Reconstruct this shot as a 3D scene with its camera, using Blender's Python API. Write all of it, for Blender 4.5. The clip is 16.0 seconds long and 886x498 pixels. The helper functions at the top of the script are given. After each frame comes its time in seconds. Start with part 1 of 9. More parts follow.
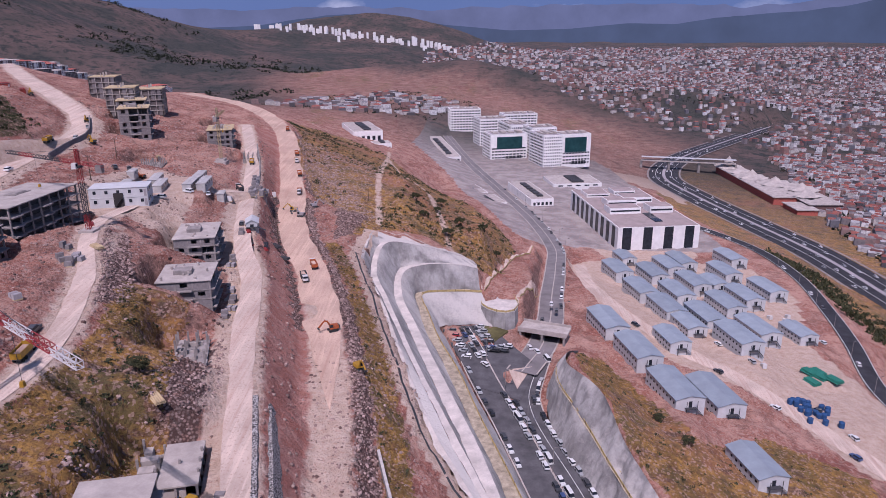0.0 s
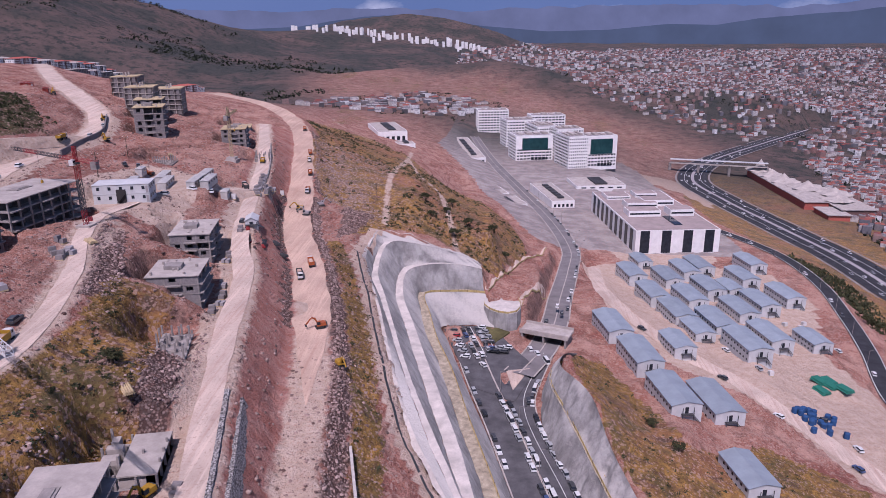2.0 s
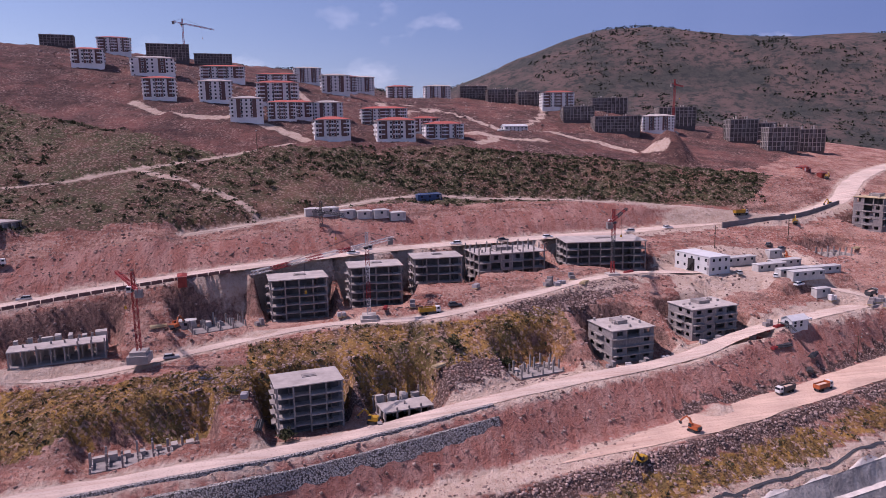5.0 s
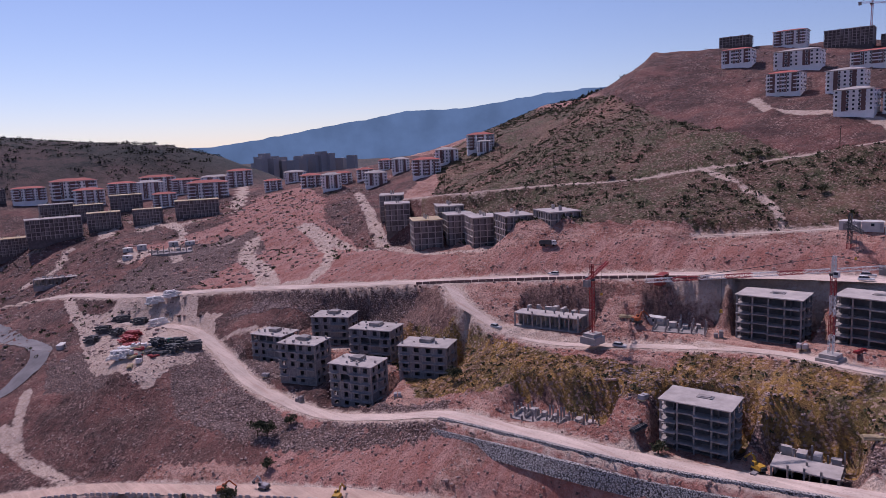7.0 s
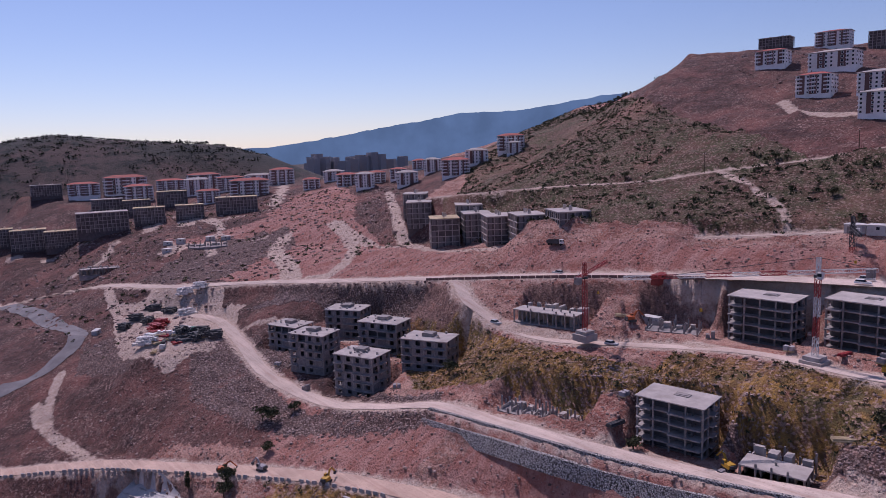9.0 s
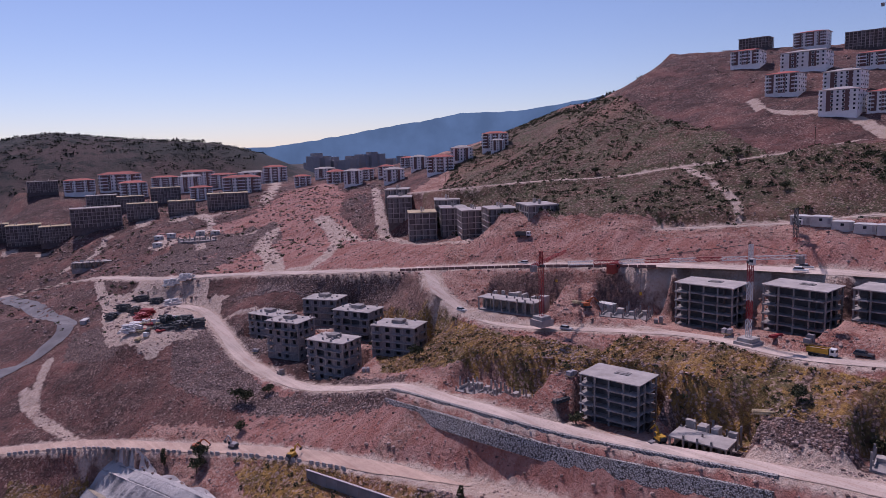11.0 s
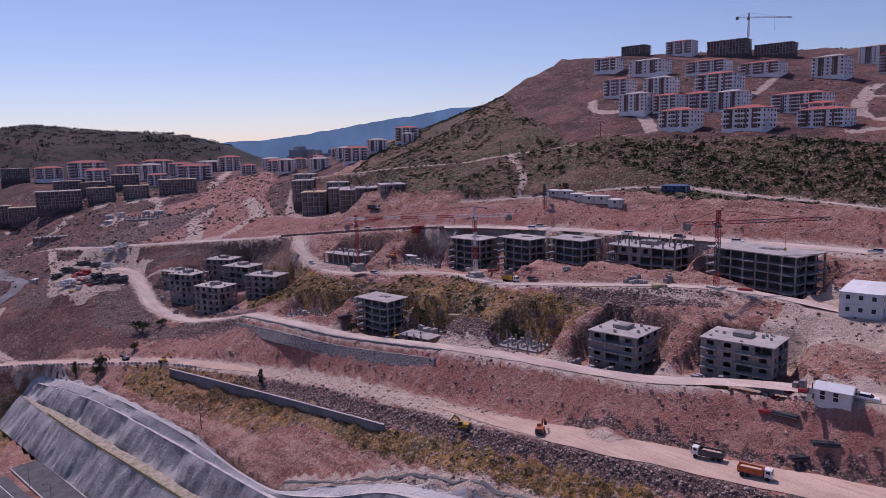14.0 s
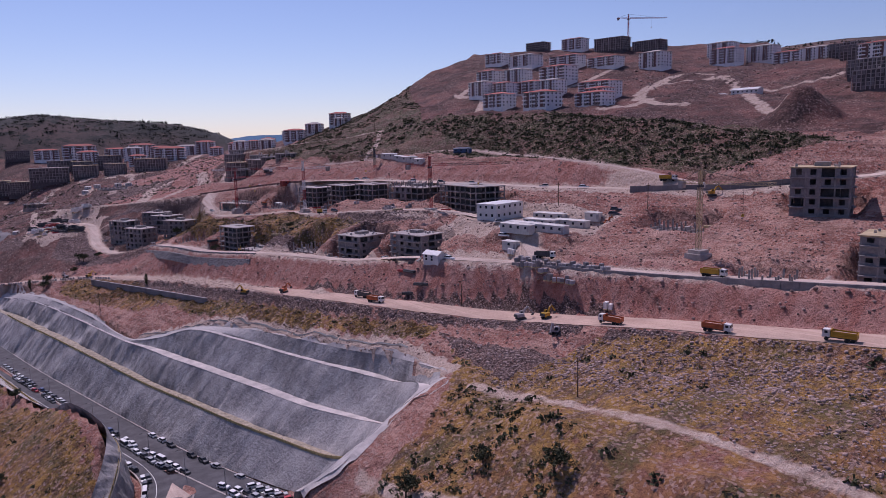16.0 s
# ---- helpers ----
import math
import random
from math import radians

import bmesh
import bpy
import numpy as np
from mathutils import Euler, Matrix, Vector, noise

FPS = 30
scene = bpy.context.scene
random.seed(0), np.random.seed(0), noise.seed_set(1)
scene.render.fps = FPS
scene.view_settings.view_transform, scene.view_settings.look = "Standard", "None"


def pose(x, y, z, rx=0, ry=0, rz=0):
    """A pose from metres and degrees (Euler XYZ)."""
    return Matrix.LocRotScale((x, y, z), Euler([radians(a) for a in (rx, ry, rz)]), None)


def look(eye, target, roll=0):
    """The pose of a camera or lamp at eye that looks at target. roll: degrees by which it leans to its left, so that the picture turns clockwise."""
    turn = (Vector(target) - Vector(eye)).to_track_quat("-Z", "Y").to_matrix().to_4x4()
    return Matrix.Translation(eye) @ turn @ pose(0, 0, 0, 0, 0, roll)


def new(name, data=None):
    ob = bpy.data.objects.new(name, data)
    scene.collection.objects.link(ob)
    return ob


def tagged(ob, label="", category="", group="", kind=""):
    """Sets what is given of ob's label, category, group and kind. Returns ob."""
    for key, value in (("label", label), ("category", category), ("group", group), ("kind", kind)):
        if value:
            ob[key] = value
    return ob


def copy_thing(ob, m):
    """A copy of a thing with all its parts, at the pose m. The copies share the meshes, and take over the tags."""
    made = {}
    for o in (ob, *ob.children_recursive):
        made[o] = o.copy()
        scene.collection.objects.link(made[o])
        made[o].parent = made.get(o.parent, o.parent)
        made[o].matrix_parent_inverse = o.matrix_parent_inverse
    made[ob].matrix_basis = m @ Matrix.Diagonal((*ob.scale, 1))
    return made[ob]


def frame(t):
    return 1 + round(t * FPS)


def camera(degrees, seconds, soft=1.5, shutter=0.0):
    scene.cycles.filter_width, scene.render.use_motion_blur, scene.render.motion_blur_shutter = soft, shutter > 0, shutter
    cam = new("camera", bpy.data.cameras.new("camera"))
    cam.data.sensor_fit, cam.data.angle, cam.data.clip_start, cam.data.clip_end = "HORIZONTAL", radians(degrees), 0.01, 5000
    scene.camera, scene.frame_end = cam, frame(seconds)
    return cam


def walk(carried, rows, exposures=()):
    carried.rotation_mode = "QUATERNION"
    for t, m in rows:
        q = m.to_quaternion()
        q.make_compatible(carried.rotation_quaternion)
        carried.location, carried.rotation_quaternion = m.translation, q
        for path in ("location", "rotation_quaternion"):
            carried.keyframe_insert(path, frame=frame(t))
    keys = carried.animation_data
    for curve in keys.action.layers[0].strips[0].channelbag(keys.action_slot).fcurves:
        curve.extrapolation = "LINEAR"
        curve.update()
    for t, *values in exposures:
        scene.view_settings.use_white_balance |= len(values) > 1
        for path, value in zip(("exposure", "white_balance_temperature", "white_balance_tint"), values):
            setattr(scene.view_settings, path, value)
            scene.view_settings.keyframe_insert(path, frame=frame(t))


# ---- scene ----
cam = camera(65.0, 16.0, 0.55)
# seconds, eye, yaw, pitch and roll in degrees
PATH = [
    (0.0, 2.43, -0.79, 56.43, 1.34, -17.72, -0.35),
    (0.1, 2.71, -0.79, 56.43, 1.39, -17.71, -0.35),
    (0.2, 2.98, -0.79, 56.43, 1.44, -17.70, -0.35),
    (0.3, 3.26, -0.79, 56.44, 1.49, -17.69, -0.34),
    (0.4, 3.53, -0.79, 56.44, 1.54, -17.68, -0.34),
    (0.5, 3.82, -0.79, 56.44, 1.61, -17.67, -0.33),
    (0.6, 4.11, -0.79, 56.44, 1.69, -17.66, -0.33),
    (0.7, 4.41, -0.80, 56.44, 1.79, -17.66, -0.32),
    (0.8, 4.72, -0.81, 56.44, 1.91, -17.66, -0.32),
    (0.9, 5.03, -0.82, 56.44, 2.03, -17.65, -0.31),
    (1.0, 5.35, -0.83, 56.44, 2.17, -17.65, -0.31),
    (1.1, 5.69, -0.83, 56.43, 2.33, -17.64, -0.31),
    (1.2, 6.05, -0.83, 56.42, 2.53, -17.64, -0.32),
    (1.3, 6.41, -0.84, 56.40, 2.74, -17.64, -0.33),
    (1.4, 6.78, -0.84, 56.39, 2.96, -17.63, -0.35),
    (1.5, 7.15, -0.84, 56.37, 3.18, -17.63, -0.36),
    (1.6, 7.51, -0.83, 56.35, 3.40, -17.63, -0.37),
    (1.7, 7.88, -0.82, 56.33, 3.63, -17.62, -0.39),
    (1.8, 8.25, -0.80, 56.31, 3.86, -17.62, -0.40),
    (1.9, 8.62, -0.79, 56.30, 4.10, -17.62, -0.41),
    (2.0, 9.00, -0.78, 56.28, 4.35, -17.62, -0.42),
    (2.1, 9.36, -0.77, 56.27, 4.59, -17.62, -0.41),
    (2.2, 9.71, -0.77, 56.26, 4.83, -17.63, -0.40),
    (2.3, 10.07, -0.77, 56.26, 5.08, -17.64, -0.39),
    (2.4, 10.47, -0.77, 56.25, 5.37, -17.65, -0.38),
    (2.5, 10.93, -0.77, 56.24, 5.72, -17.67, -0.37),
    (2.6, 11.40, -0.76, 56.23, 6.11, -17.68, -0.37),
    (2.7, 11.89, -0.73, 56.22, 6.55, -17.69, -0.37),
    (2.8, 12.50, -0.67, 56.21, 7.15, -17.71, -0.37),
    (2.9, 13.34, -0.58, 56.19, 8.00, -17.73, -0.37),
    (3.0, 14.50, -0.46, 56.16, 9.21, -17.76, -0.38),
    (3.1, 17.74, 0.63, 56.08, 13.39, -17.81, -0.46),
    (3.2, 20.99, 1.72, 55.99, 17.58, -17.87, -0.54),
    (3.3, 24.23, 2.81, 55.91, 21.77, -17.93, -0.63),
    (3.4, 27.47, 3.91, 55.83, 25.95, -17.99, -0.71),
    (3.5, 30.72, 5.00, 55.74, 30.14, -18.05, -0.79),
    (3.6, 33.73, 6.40, 55.69, 32.35, -17.32, -0.76),
    (3.7, 36.64, 8.03, 55.66, 33.90, -15.56, -0.67),
    (3.8, 39.45, 9.84, 55.63, 35.21, -13.42, -0.57),
    (3.9, 42.16, 11.80, 55.59, 36.64, -11.56, -0.49),
    (4.0, 44.75, 13.87, 55.54, 38.62, -10.64, -0.45),
    (4.1, 47.33, 16.12, 55.48, 41.49, -10.43, -0.47),
    (4.2, 49.90, 18.61, 55.40, 45.19, -10.29, -0.50),
    (4.3, 52.35, 21.28, 55.30, 49.41, -10.19, -0.54),
    (4.4, 54.55, 24.09, 55.20, 53.87, -10.09, -0.59),
    (4.5, 56.38, 27.00, 55.08, 58.28, -9.98, -0.64),
    (4.6, 57.99, 30.06, 54.90, 62.68, -9.83, -0.71),
    (4.7, 59.50, 33.32, 54.65, 67.30, -9.66, -0.80),
    (4.8, 60.83, 36.71, 54.40, 72.06, -9.50, -0.89),
    (4.9, 61.89, 40.19, 54.21, 76.91, -9.37, -0.96),
    (5.0, 62.58, 43.68, 54.13, 81.76, -9.29, -0.99),
    (5.1, 63.03, 47.55, 54.16, 87.03, -9.25, -0.97),
    (5.2, 63.24, 50.85, 54.22, 91.68, -9.23, -0.95),
    (5.3, 63.17, 53.16, 54.28, 95.26, -9.19, -0.96),
    (5.4, 62.96, 55.40, 54.35, 98.79, -9.15, -1.00),
    (5.5, 62.64, 57.56, 54.43, 102.25, -9.12, -1.05),
    (5.6, 62.21, 59.64, 54.52, 105.64, -9.08, -1.11),
    (5.7, 61.68, 61.64, 54.61, 108.94, -9.04, -1.19),
    (5.8, 61.07, 63.56, 54.70, 112.15, -8.99, -1.29),
    (5.9, 60.38, 65.40, 54.80, 115.26, -8.95, -1.39),
    (6.0, 59.64, 67.16, 54.90, 118.25, -8.91, -1.50),
    (6.1, 58.85, 68.82, 55.00, 121.13, -8.86, -1.62),
    (6.2, 58.03, 70.40, 55.10, 123.87, -8.82, -1.74),
    (6.3, 57.18, 71.89, 55.20, 126.48, -8.77, -1.86),
    (6.4, 56.32, 73.29, 55.29, 128.94, -8.73, -1.98),
    (6.5, 55.46, 74.60, 55.38, 131.24, -8.68, -2.09),
    (6.6, 54.62, 75.81, 55.47, 133.37, -8.64, -2.20),
    (6.7, 53.80, 76.92, 55.54, 135.32, -8.60, -2.31),
    (6.8, 53.03, 77.93, 55.61, 137.09, -8.55, -2.40),
    (6.9, 52.30, 78.85, 55.67, 138.66, -8.51, -2.48),
    (7.0, 51.63, 79.66, 55.72, 140.03, -8.47, -2.55),
    (7.1, 51.04, 80.37, 55.76, 141.18, -8.43, -2.60),
    (7.2, 50.54, 80.97, 55.78, 142.11, -8.39, -2.63),
    (7.3, 50.14, 81.46, 55.79, 142.80, -8.35, -2.64),
    (7.4, 49.84, 81.81, 55.73, 143.30, -8.31, -2.61),
    (7.5, 49.58, 82.09, 55.64, 143.61, -8.28, -2.57),
    (7.6, 49.31, 82.36, 55.55, 143.80, -8.26, -2.54),
    (7.7, 49.04, 82.61, 55.46, 143.96, -8.24, -2.51),
    (7.8, 48.78, 82.85, 55.38, 144.08, -8.22, -2.49),
    (7.9, 48.53, 83.10, 55.30, 144.17, -8.21, -2.46),
    (8.0, 48.32, 83.39, 55.23, 144.23, -8.19, -2.43),
    (8.1, 48.13, 83.72, 55.17, 144.26, -8.18, -2.39),
    (8.2, 47.95, 84.09, 55.12, 144.29, -8.17, -2.35),
    (8.3, 47.79, 84.48, 55.07, 144.32, -8.17, -2.30),
    (8.4, 47.63, 84.88, 55.03, 144.33, -8.16, -2.26),
    (8.5, 47.48, 85.26, 54.99, 144.34, -8.15, -2.22),
    (8.6, 47.34, 85.63, 54.95, 144.35, -8.15, -2.18),
    (8.7, 47.20, 86.00, 54.92, 144.35, -8.14, -2.14),
    (8.8, 47.07, 86.36, 54.89, 144.35, -8.14, -2.11),
    (8.9, 46.95, 86.73, 54.86, 144.35, -8.13, -2.07),
    (9.0, 46.84, 87.10, 54.83, 144.36, -8.13, -2.05),
    (9.1, 46.74, 87.48, 54.79, 144.36, -8.13, -2.04),
    (9.2, 46.65, 87.87, 54.74, 144.37, -8.13, -2.02),
    (9.3, 46.55, 88.25, 54.69, 144.37, -8.13, -2.01),
    (9.4, 46.46, 88.64, 54.64, 144.38, -8.12, -2.00),
    (9.5, 46.36, 89.02, 54.59, 144.38, -8.12, -1.99),
    (9.6, 46.27, 89.41, 54.53, 144.39, -8.12, -1.98),
    (9.7, 46.18, 89.81, 54.47, 144.40, -8.12, -1.97),
    (9.8, 46.09, 90.20, 54.41, 144.41, -8.12, -1.97),
    (9.9, 46.00, 90.59, 54.35, 144.42, -8.12, -1.96),
    (10.0, 45.92, 90.99, 54.28, 144.43, -8.12, -1.95),
    (10.1, 45.84, 91.39, 54.22, 144.43, -8.12, -1.95),
    (10.2, 45.76, 91.79, 54.15, 144.44, -8.12, -1.94),
    (10.3, 45.68, 92.19, 54.09, 144.45, -8.11, -1.93),
    (10.4, 45.61, 92.59, 54.02, 144.46, -8.11, -1.93),
    (10.5, 45.54, 92.99, 53.95, 144.47, -8.11, -1.92),
    (10.6, 45.47, 93.39, 53.89, 144.47, -8.11, -1.92),
    (10.7, 45.41, 93.79, 53.83, 144.48, -8.11, -1.91),
    (10.8, 45.36, 94.20, 53.77, 144.49, -8.11, -1.90),
    (10.9, 45.31, 94.60, 53.71, 144.49, -8.11, -1.90),
    (11.0, 45.26, 95.01, 53.65, 144.50, -8.11, -1.89),
    (11.1, 45.22, 95.41, 53.59, 144.50, -8.11, -1.88),
    (11.2, 45.19, 95.82, 53.54, 144.51, -8.11, -1.87),
    (11.3, 45.16, 96.22, 53.49, 144.51, -8.11, -1.86),
    (11.4, 45.14, 96.63, 53.44, 144.51, -8.11, -1.85),
    (11.5, 45.12, 97.03, 53.40, 144.51, -8.11, -1.84),
    (11.6, 45.11, 97.44, 53.36, 144.51, -8.12, -1.83),
    (11.7, 45.10, 97.84, 53.33, 144.50, -8.13, -1.81),
    (11.8, 45.10, 98.24, 53.30, 144.49, -8.15, -1.80),
    (11.9, 45.09, 98.66, 53.26, 144.47, -8.17, -1.78),
    (12.0, 45.09, 99.09, 53.23, 144.46, -8.18, -1.76),
    (12.1, 45.09, 99.49, 53.20, 144.46, -8.17, -1.73),
    (12.2, 45.11, 99.86, 53.17, 144.45, -8.16, -1.70),
    (12.3, 45.13, 100.26, 53.15, 144.44, -8.16, -1.67),
    (12.4, 45.14, 100.76, 53.12, 144.44, -8.15, -1.65),
    (12.5, 45.15, 101.40, 53.09, 144.43, -8.14, -1.64),
    (12.6, 45.09, 102.46, 53.06, 144.44, -8.15, -1.65),
    (12.7, 44.94, 104.06, 53.03, 144.45, -8.18, -1.65),
    (12.8, 44.72, 106.05, 53.01, 144.47, -8.21, -1.66),
    (12.9, 44.48, 108.31, 52.97, 144.49, -8.25, -1.66),
    (13.0, 44.24, 110.69, 52.93, 144.49, -8.28, -1.66),
    (13.1, 43.98, 113.45, 52.85, 144.48, -8.30, -1.66),
    (13.2, 43.68, 116.76, 52.74, 144.44, -8.32, -1.65),
    (13.3, 43.36, 120.39, 52.60, 144.40, -8.34, -1.64),
    (13.4, 43.03, 124.10, 52.45, 144.34, -8.36, -1.62),
    (13.5, 42.71, 127.65, 52.32, 144.30, -8.39, -1.61),
    (13.6, 42.40, 131.04, 52.19, 144.26, -8.42, -1.59),
    (13.7, 42.08, 134.43, 52.06, 144.22, -8.45, -1.57),
    (13.8, 41.77, 137.81, 51.92, 144.18, -8.48, -1.55),
    (13.9, 41.45, 141.19, 51.80, 144.14, -8.52, -1.54),
    (14.0, 41.14, 144.57, 51.69, 144.10, -8.55, -1.53),
    (14.1, 40.82, 147.93, 51.61, 144.04, -8.60, -1.53),
    (14.2, 40.51, 151.29, 51.55, 143.98, -8.67, -1.53),
    (14.3, 40.21, 154.64, 51.49, 143.91, -8.73, -1.53),
    (14.4, 39.90, 157.98, 51.41, 143.86, -8.78, -1.53),
    (14.5, 39.59, 161.32, 51.30, 143.84, -8.79, -1.53),
    (14.6, 39.29, 164.66, 51.04, 143.84, -8.80, -1.51),
    (14.7, 39.00, 168.00, 50.57, 143.86, -8.80, -1.45),
    (14.8, 38.71, 171.33, 49.97, 143.88, -8.80, -1.39),
    (14.9, 38.40, 174.65, 49.32, 143.91, -8.80, -1.33),
    (15.0, 38.06, 177.96, 48.69, 143.95, -8.80, -1.31),
    (15.1, 37.67, 181.25, 47.95, 144.47, -8.79, -1.31),
    (15.2, 37.25, 184.53, 47.05, 145.67, -8.76, -1.33),
    (15.3, 36.80, 187.80, 46.17, 147.09, -8.73, -1.35),
    (15.4, 36.32, 191.08, 45.47, 148.27, -8.71, -1.37),
    (15.5, 35.83, 194.41, 45.11, 148.76, -8.70, -1.39),
    (15.6, 35.31, 197.79, 45.01, 148.55, -8.71, -1.40),
    (15.7, 34.75, 201.21, 44.94, 148.03, -8.75, -1.41),
    (15.8, 34.17, 204.65, 44.88, 147.31, -8.79, -1.43),
    (15.9, 33.58, 208.09, 44.83, 146.56, -8.84, -1.44),
    (16.0, 33.01, 211.53, 44.77, 145.89, -8.88, -1.45),
]
walk(cam, [(t, pose(x, y, z, 90 + pitch, 0, yaw) @ pose(0, 0, 0, 0, 0, roll)) for t, x, y, z, yaw, pitch, roll in PATH],
     exposures=[(0.0, -0.14, 5950, 35), (3.0, -0.1, 6000, 36), (5.0, 0.18, 6350, 41), (7.5, -0.06, 6050, 37), (16.0, -0.14, 6020, 39)])

# ---------------------------------------------------------------- light
SUN_AZ, SUN_EL = 188.0, 56.0          # compass bearing of the sun, +y is north
world = bpy.data.worlds.new("sky")
scene.world = world
world.use_nodes = True
wn = world.node_tree.nodes
sky = wn.new("ShaderNodeTexSky")
sky.sky_type, sky.sun_disc = "NISHITA", False
sky.sun_elevation, sky.sun_rotation = radians(SUN_EL), radians(SUN_AZ)
sky.air_density, sky.dust_density, sky.ozone_density, sky.altitude = 1.0, 0.2, 3.0, 200
wn["Background"].inputs["Strength"].default_value = 0.095
world.node_tree.links.new(sky.outputs[0], wn["Background"].inputs["Color"])
sun_data = bpy.data.lights.new("sun", "SUN")
sun_data.energy, sun_data.angle, sun_data.color = 4.0, radians(0.5), (1.0, 0.94, 0.87)
sun = new("sun", sun_data)
sun_way = Vector((math.sin(radians(SUN_AZ)) * math.cos(radians(SUN_EL)), math.cos(radians(SUN_AZ)) * math.cos(radians(SUN_EL)), math.sin(radians(SUN_EL))))
sun.matrix_world = look(sun_way * 300, (0, 0, 0))

# ---------------------------------------------------------------- materials
def nodes_of(name, rough=0.9, metal=0.0):
    m = bpy.data.materials.new(name)
    m.use_nodes = True
    b = m.node_tree.nodes["Principled BSDF"]
    b.inputs["Roughness"].default_value, b.inputs["Metallic"].default_value = rough, metal
    b.inputs["Specular IOR Level"].default_value = 0.25
    if rough > 0.84:
        b.inputs["Diffuse Roughness"].default_value = 0.4
    return m, m.node_tree.nodes, m.node_tree.links, b


def noise_at(n, l, scale, detail=5.0, rough=0.6, coord=None):
    t = n.new("ShaderNodeTexNoise")
    t.inputs["Scale"].default_value, t.inputs["Detail"].default_value, t.inputs["Roughness"].default_value = scale, detail, rough
    if coord is not None:
        l.new(coord, t.inputs["Vector"])
    return t.outputs["Fac"]


def ramp(n, l, fac, lo, hi):
    r = n.new("ShaderNodeMapRange")
    r.inputs["From Min"].default_value, r.inputs["From Max"].default_value = lo, hi
    l.new(fac, r.inputs["Value"])
    return r.outputs["Result"]


def mix(n, l, fac, a, b, mode="MIX"):
    x = n.new("ShaderNodeMix")
    x.data_type, x.blend_type = "RGBA", mode
    for socket, value in ((x.inputs[0], fac), (x.inputs[6], a), (x.inputs[7], b)):
        if isinstance(value, bpy.types.NodeSocket):
            l.new(value, socket)
        elif isinstance(value, (int, float)):
            socket.default_value = value
        else:
            socket.default_value = (*value, 1)
    return x.outputs[2]


def math_node(n, l, op, a, b):
    x = n.new("ShaderNodeMath")
    x.operation = op
    for socket, value in zip(x.inputs, (a, b)):
        if isinstance(value, bpy.types.NodeSocket):
            l.new(value, socket)
        else:
            socket.default_value = value
    return x.outputs[0]


def bump(n, l, b, fac, strength, dist):
    x = n.new("ShaderNodeBump")
    x.inputs["Strength"].default_value, x.inputs["Distance"].default_value = strength, dist
    l.new(fac, x.inputs["Height"])
    l.new(x.outputs[0], b.inputs["Normal"])


def world_coord(n):
    return n.new("ShaderNodeNewGeometry").outputs["Position"]


def plain(name, col, rough=0.8, metal=0.0, vary=0.18, scale=1.5, bumpy=0.0, each=0.0):
    """One base colour with stains at two scales, and a tint from piece to piece."""
    m, n, l, b = nodes_of(name, rough, metal)
    p = world_coord(n)
    f1, f2 = noise_at(n, l, scale, 4, 0.6, p), noise_at(n, l, scale * 9, 3, 0.6, p)
    dark = tuple(c * (1 - 1.6 * vary) for c in col)
    lite = tuple(min(1, c * (1 + 0.9 * vary)) for c in col)
    c = mix(n, l, ramp(n, l, f1, 0.3, 0.7), dark, lite)
    c = mix(n, l, math_node(n, l, "MULTIPLY", ramp(n, l, f2, 0.35, 0.75), 0.35), c, dark)
    if each:
        o = n.new("ShaderNodeObjectInfo")
        h = n.new("ShaderNodeHueSaturation")
        l.new(ramp(n, l, o.outputs["Random"], 0.0, 1.0), h.inputs["Fac"])
        v = math_node(n, l, "MULTIPLY_ADD", o.outputs["Random"], 2 * each)
        v.node.inputs[2].default_value = 1 - each
        h.inputs["Fac"].default_value = 1.0
        for k in list(h.inputs["Fac"].links):
            l.remove(k)
        l.new(v, h.inputs["Value"])
        l.new(c, h.inputs["Color"])
        c = h.outputs[0]
    l.new(c, b.inputs["Base Color"])
    if bumpy:
        bump(n, l, b, f2, bumpy, 0.1)
    return m


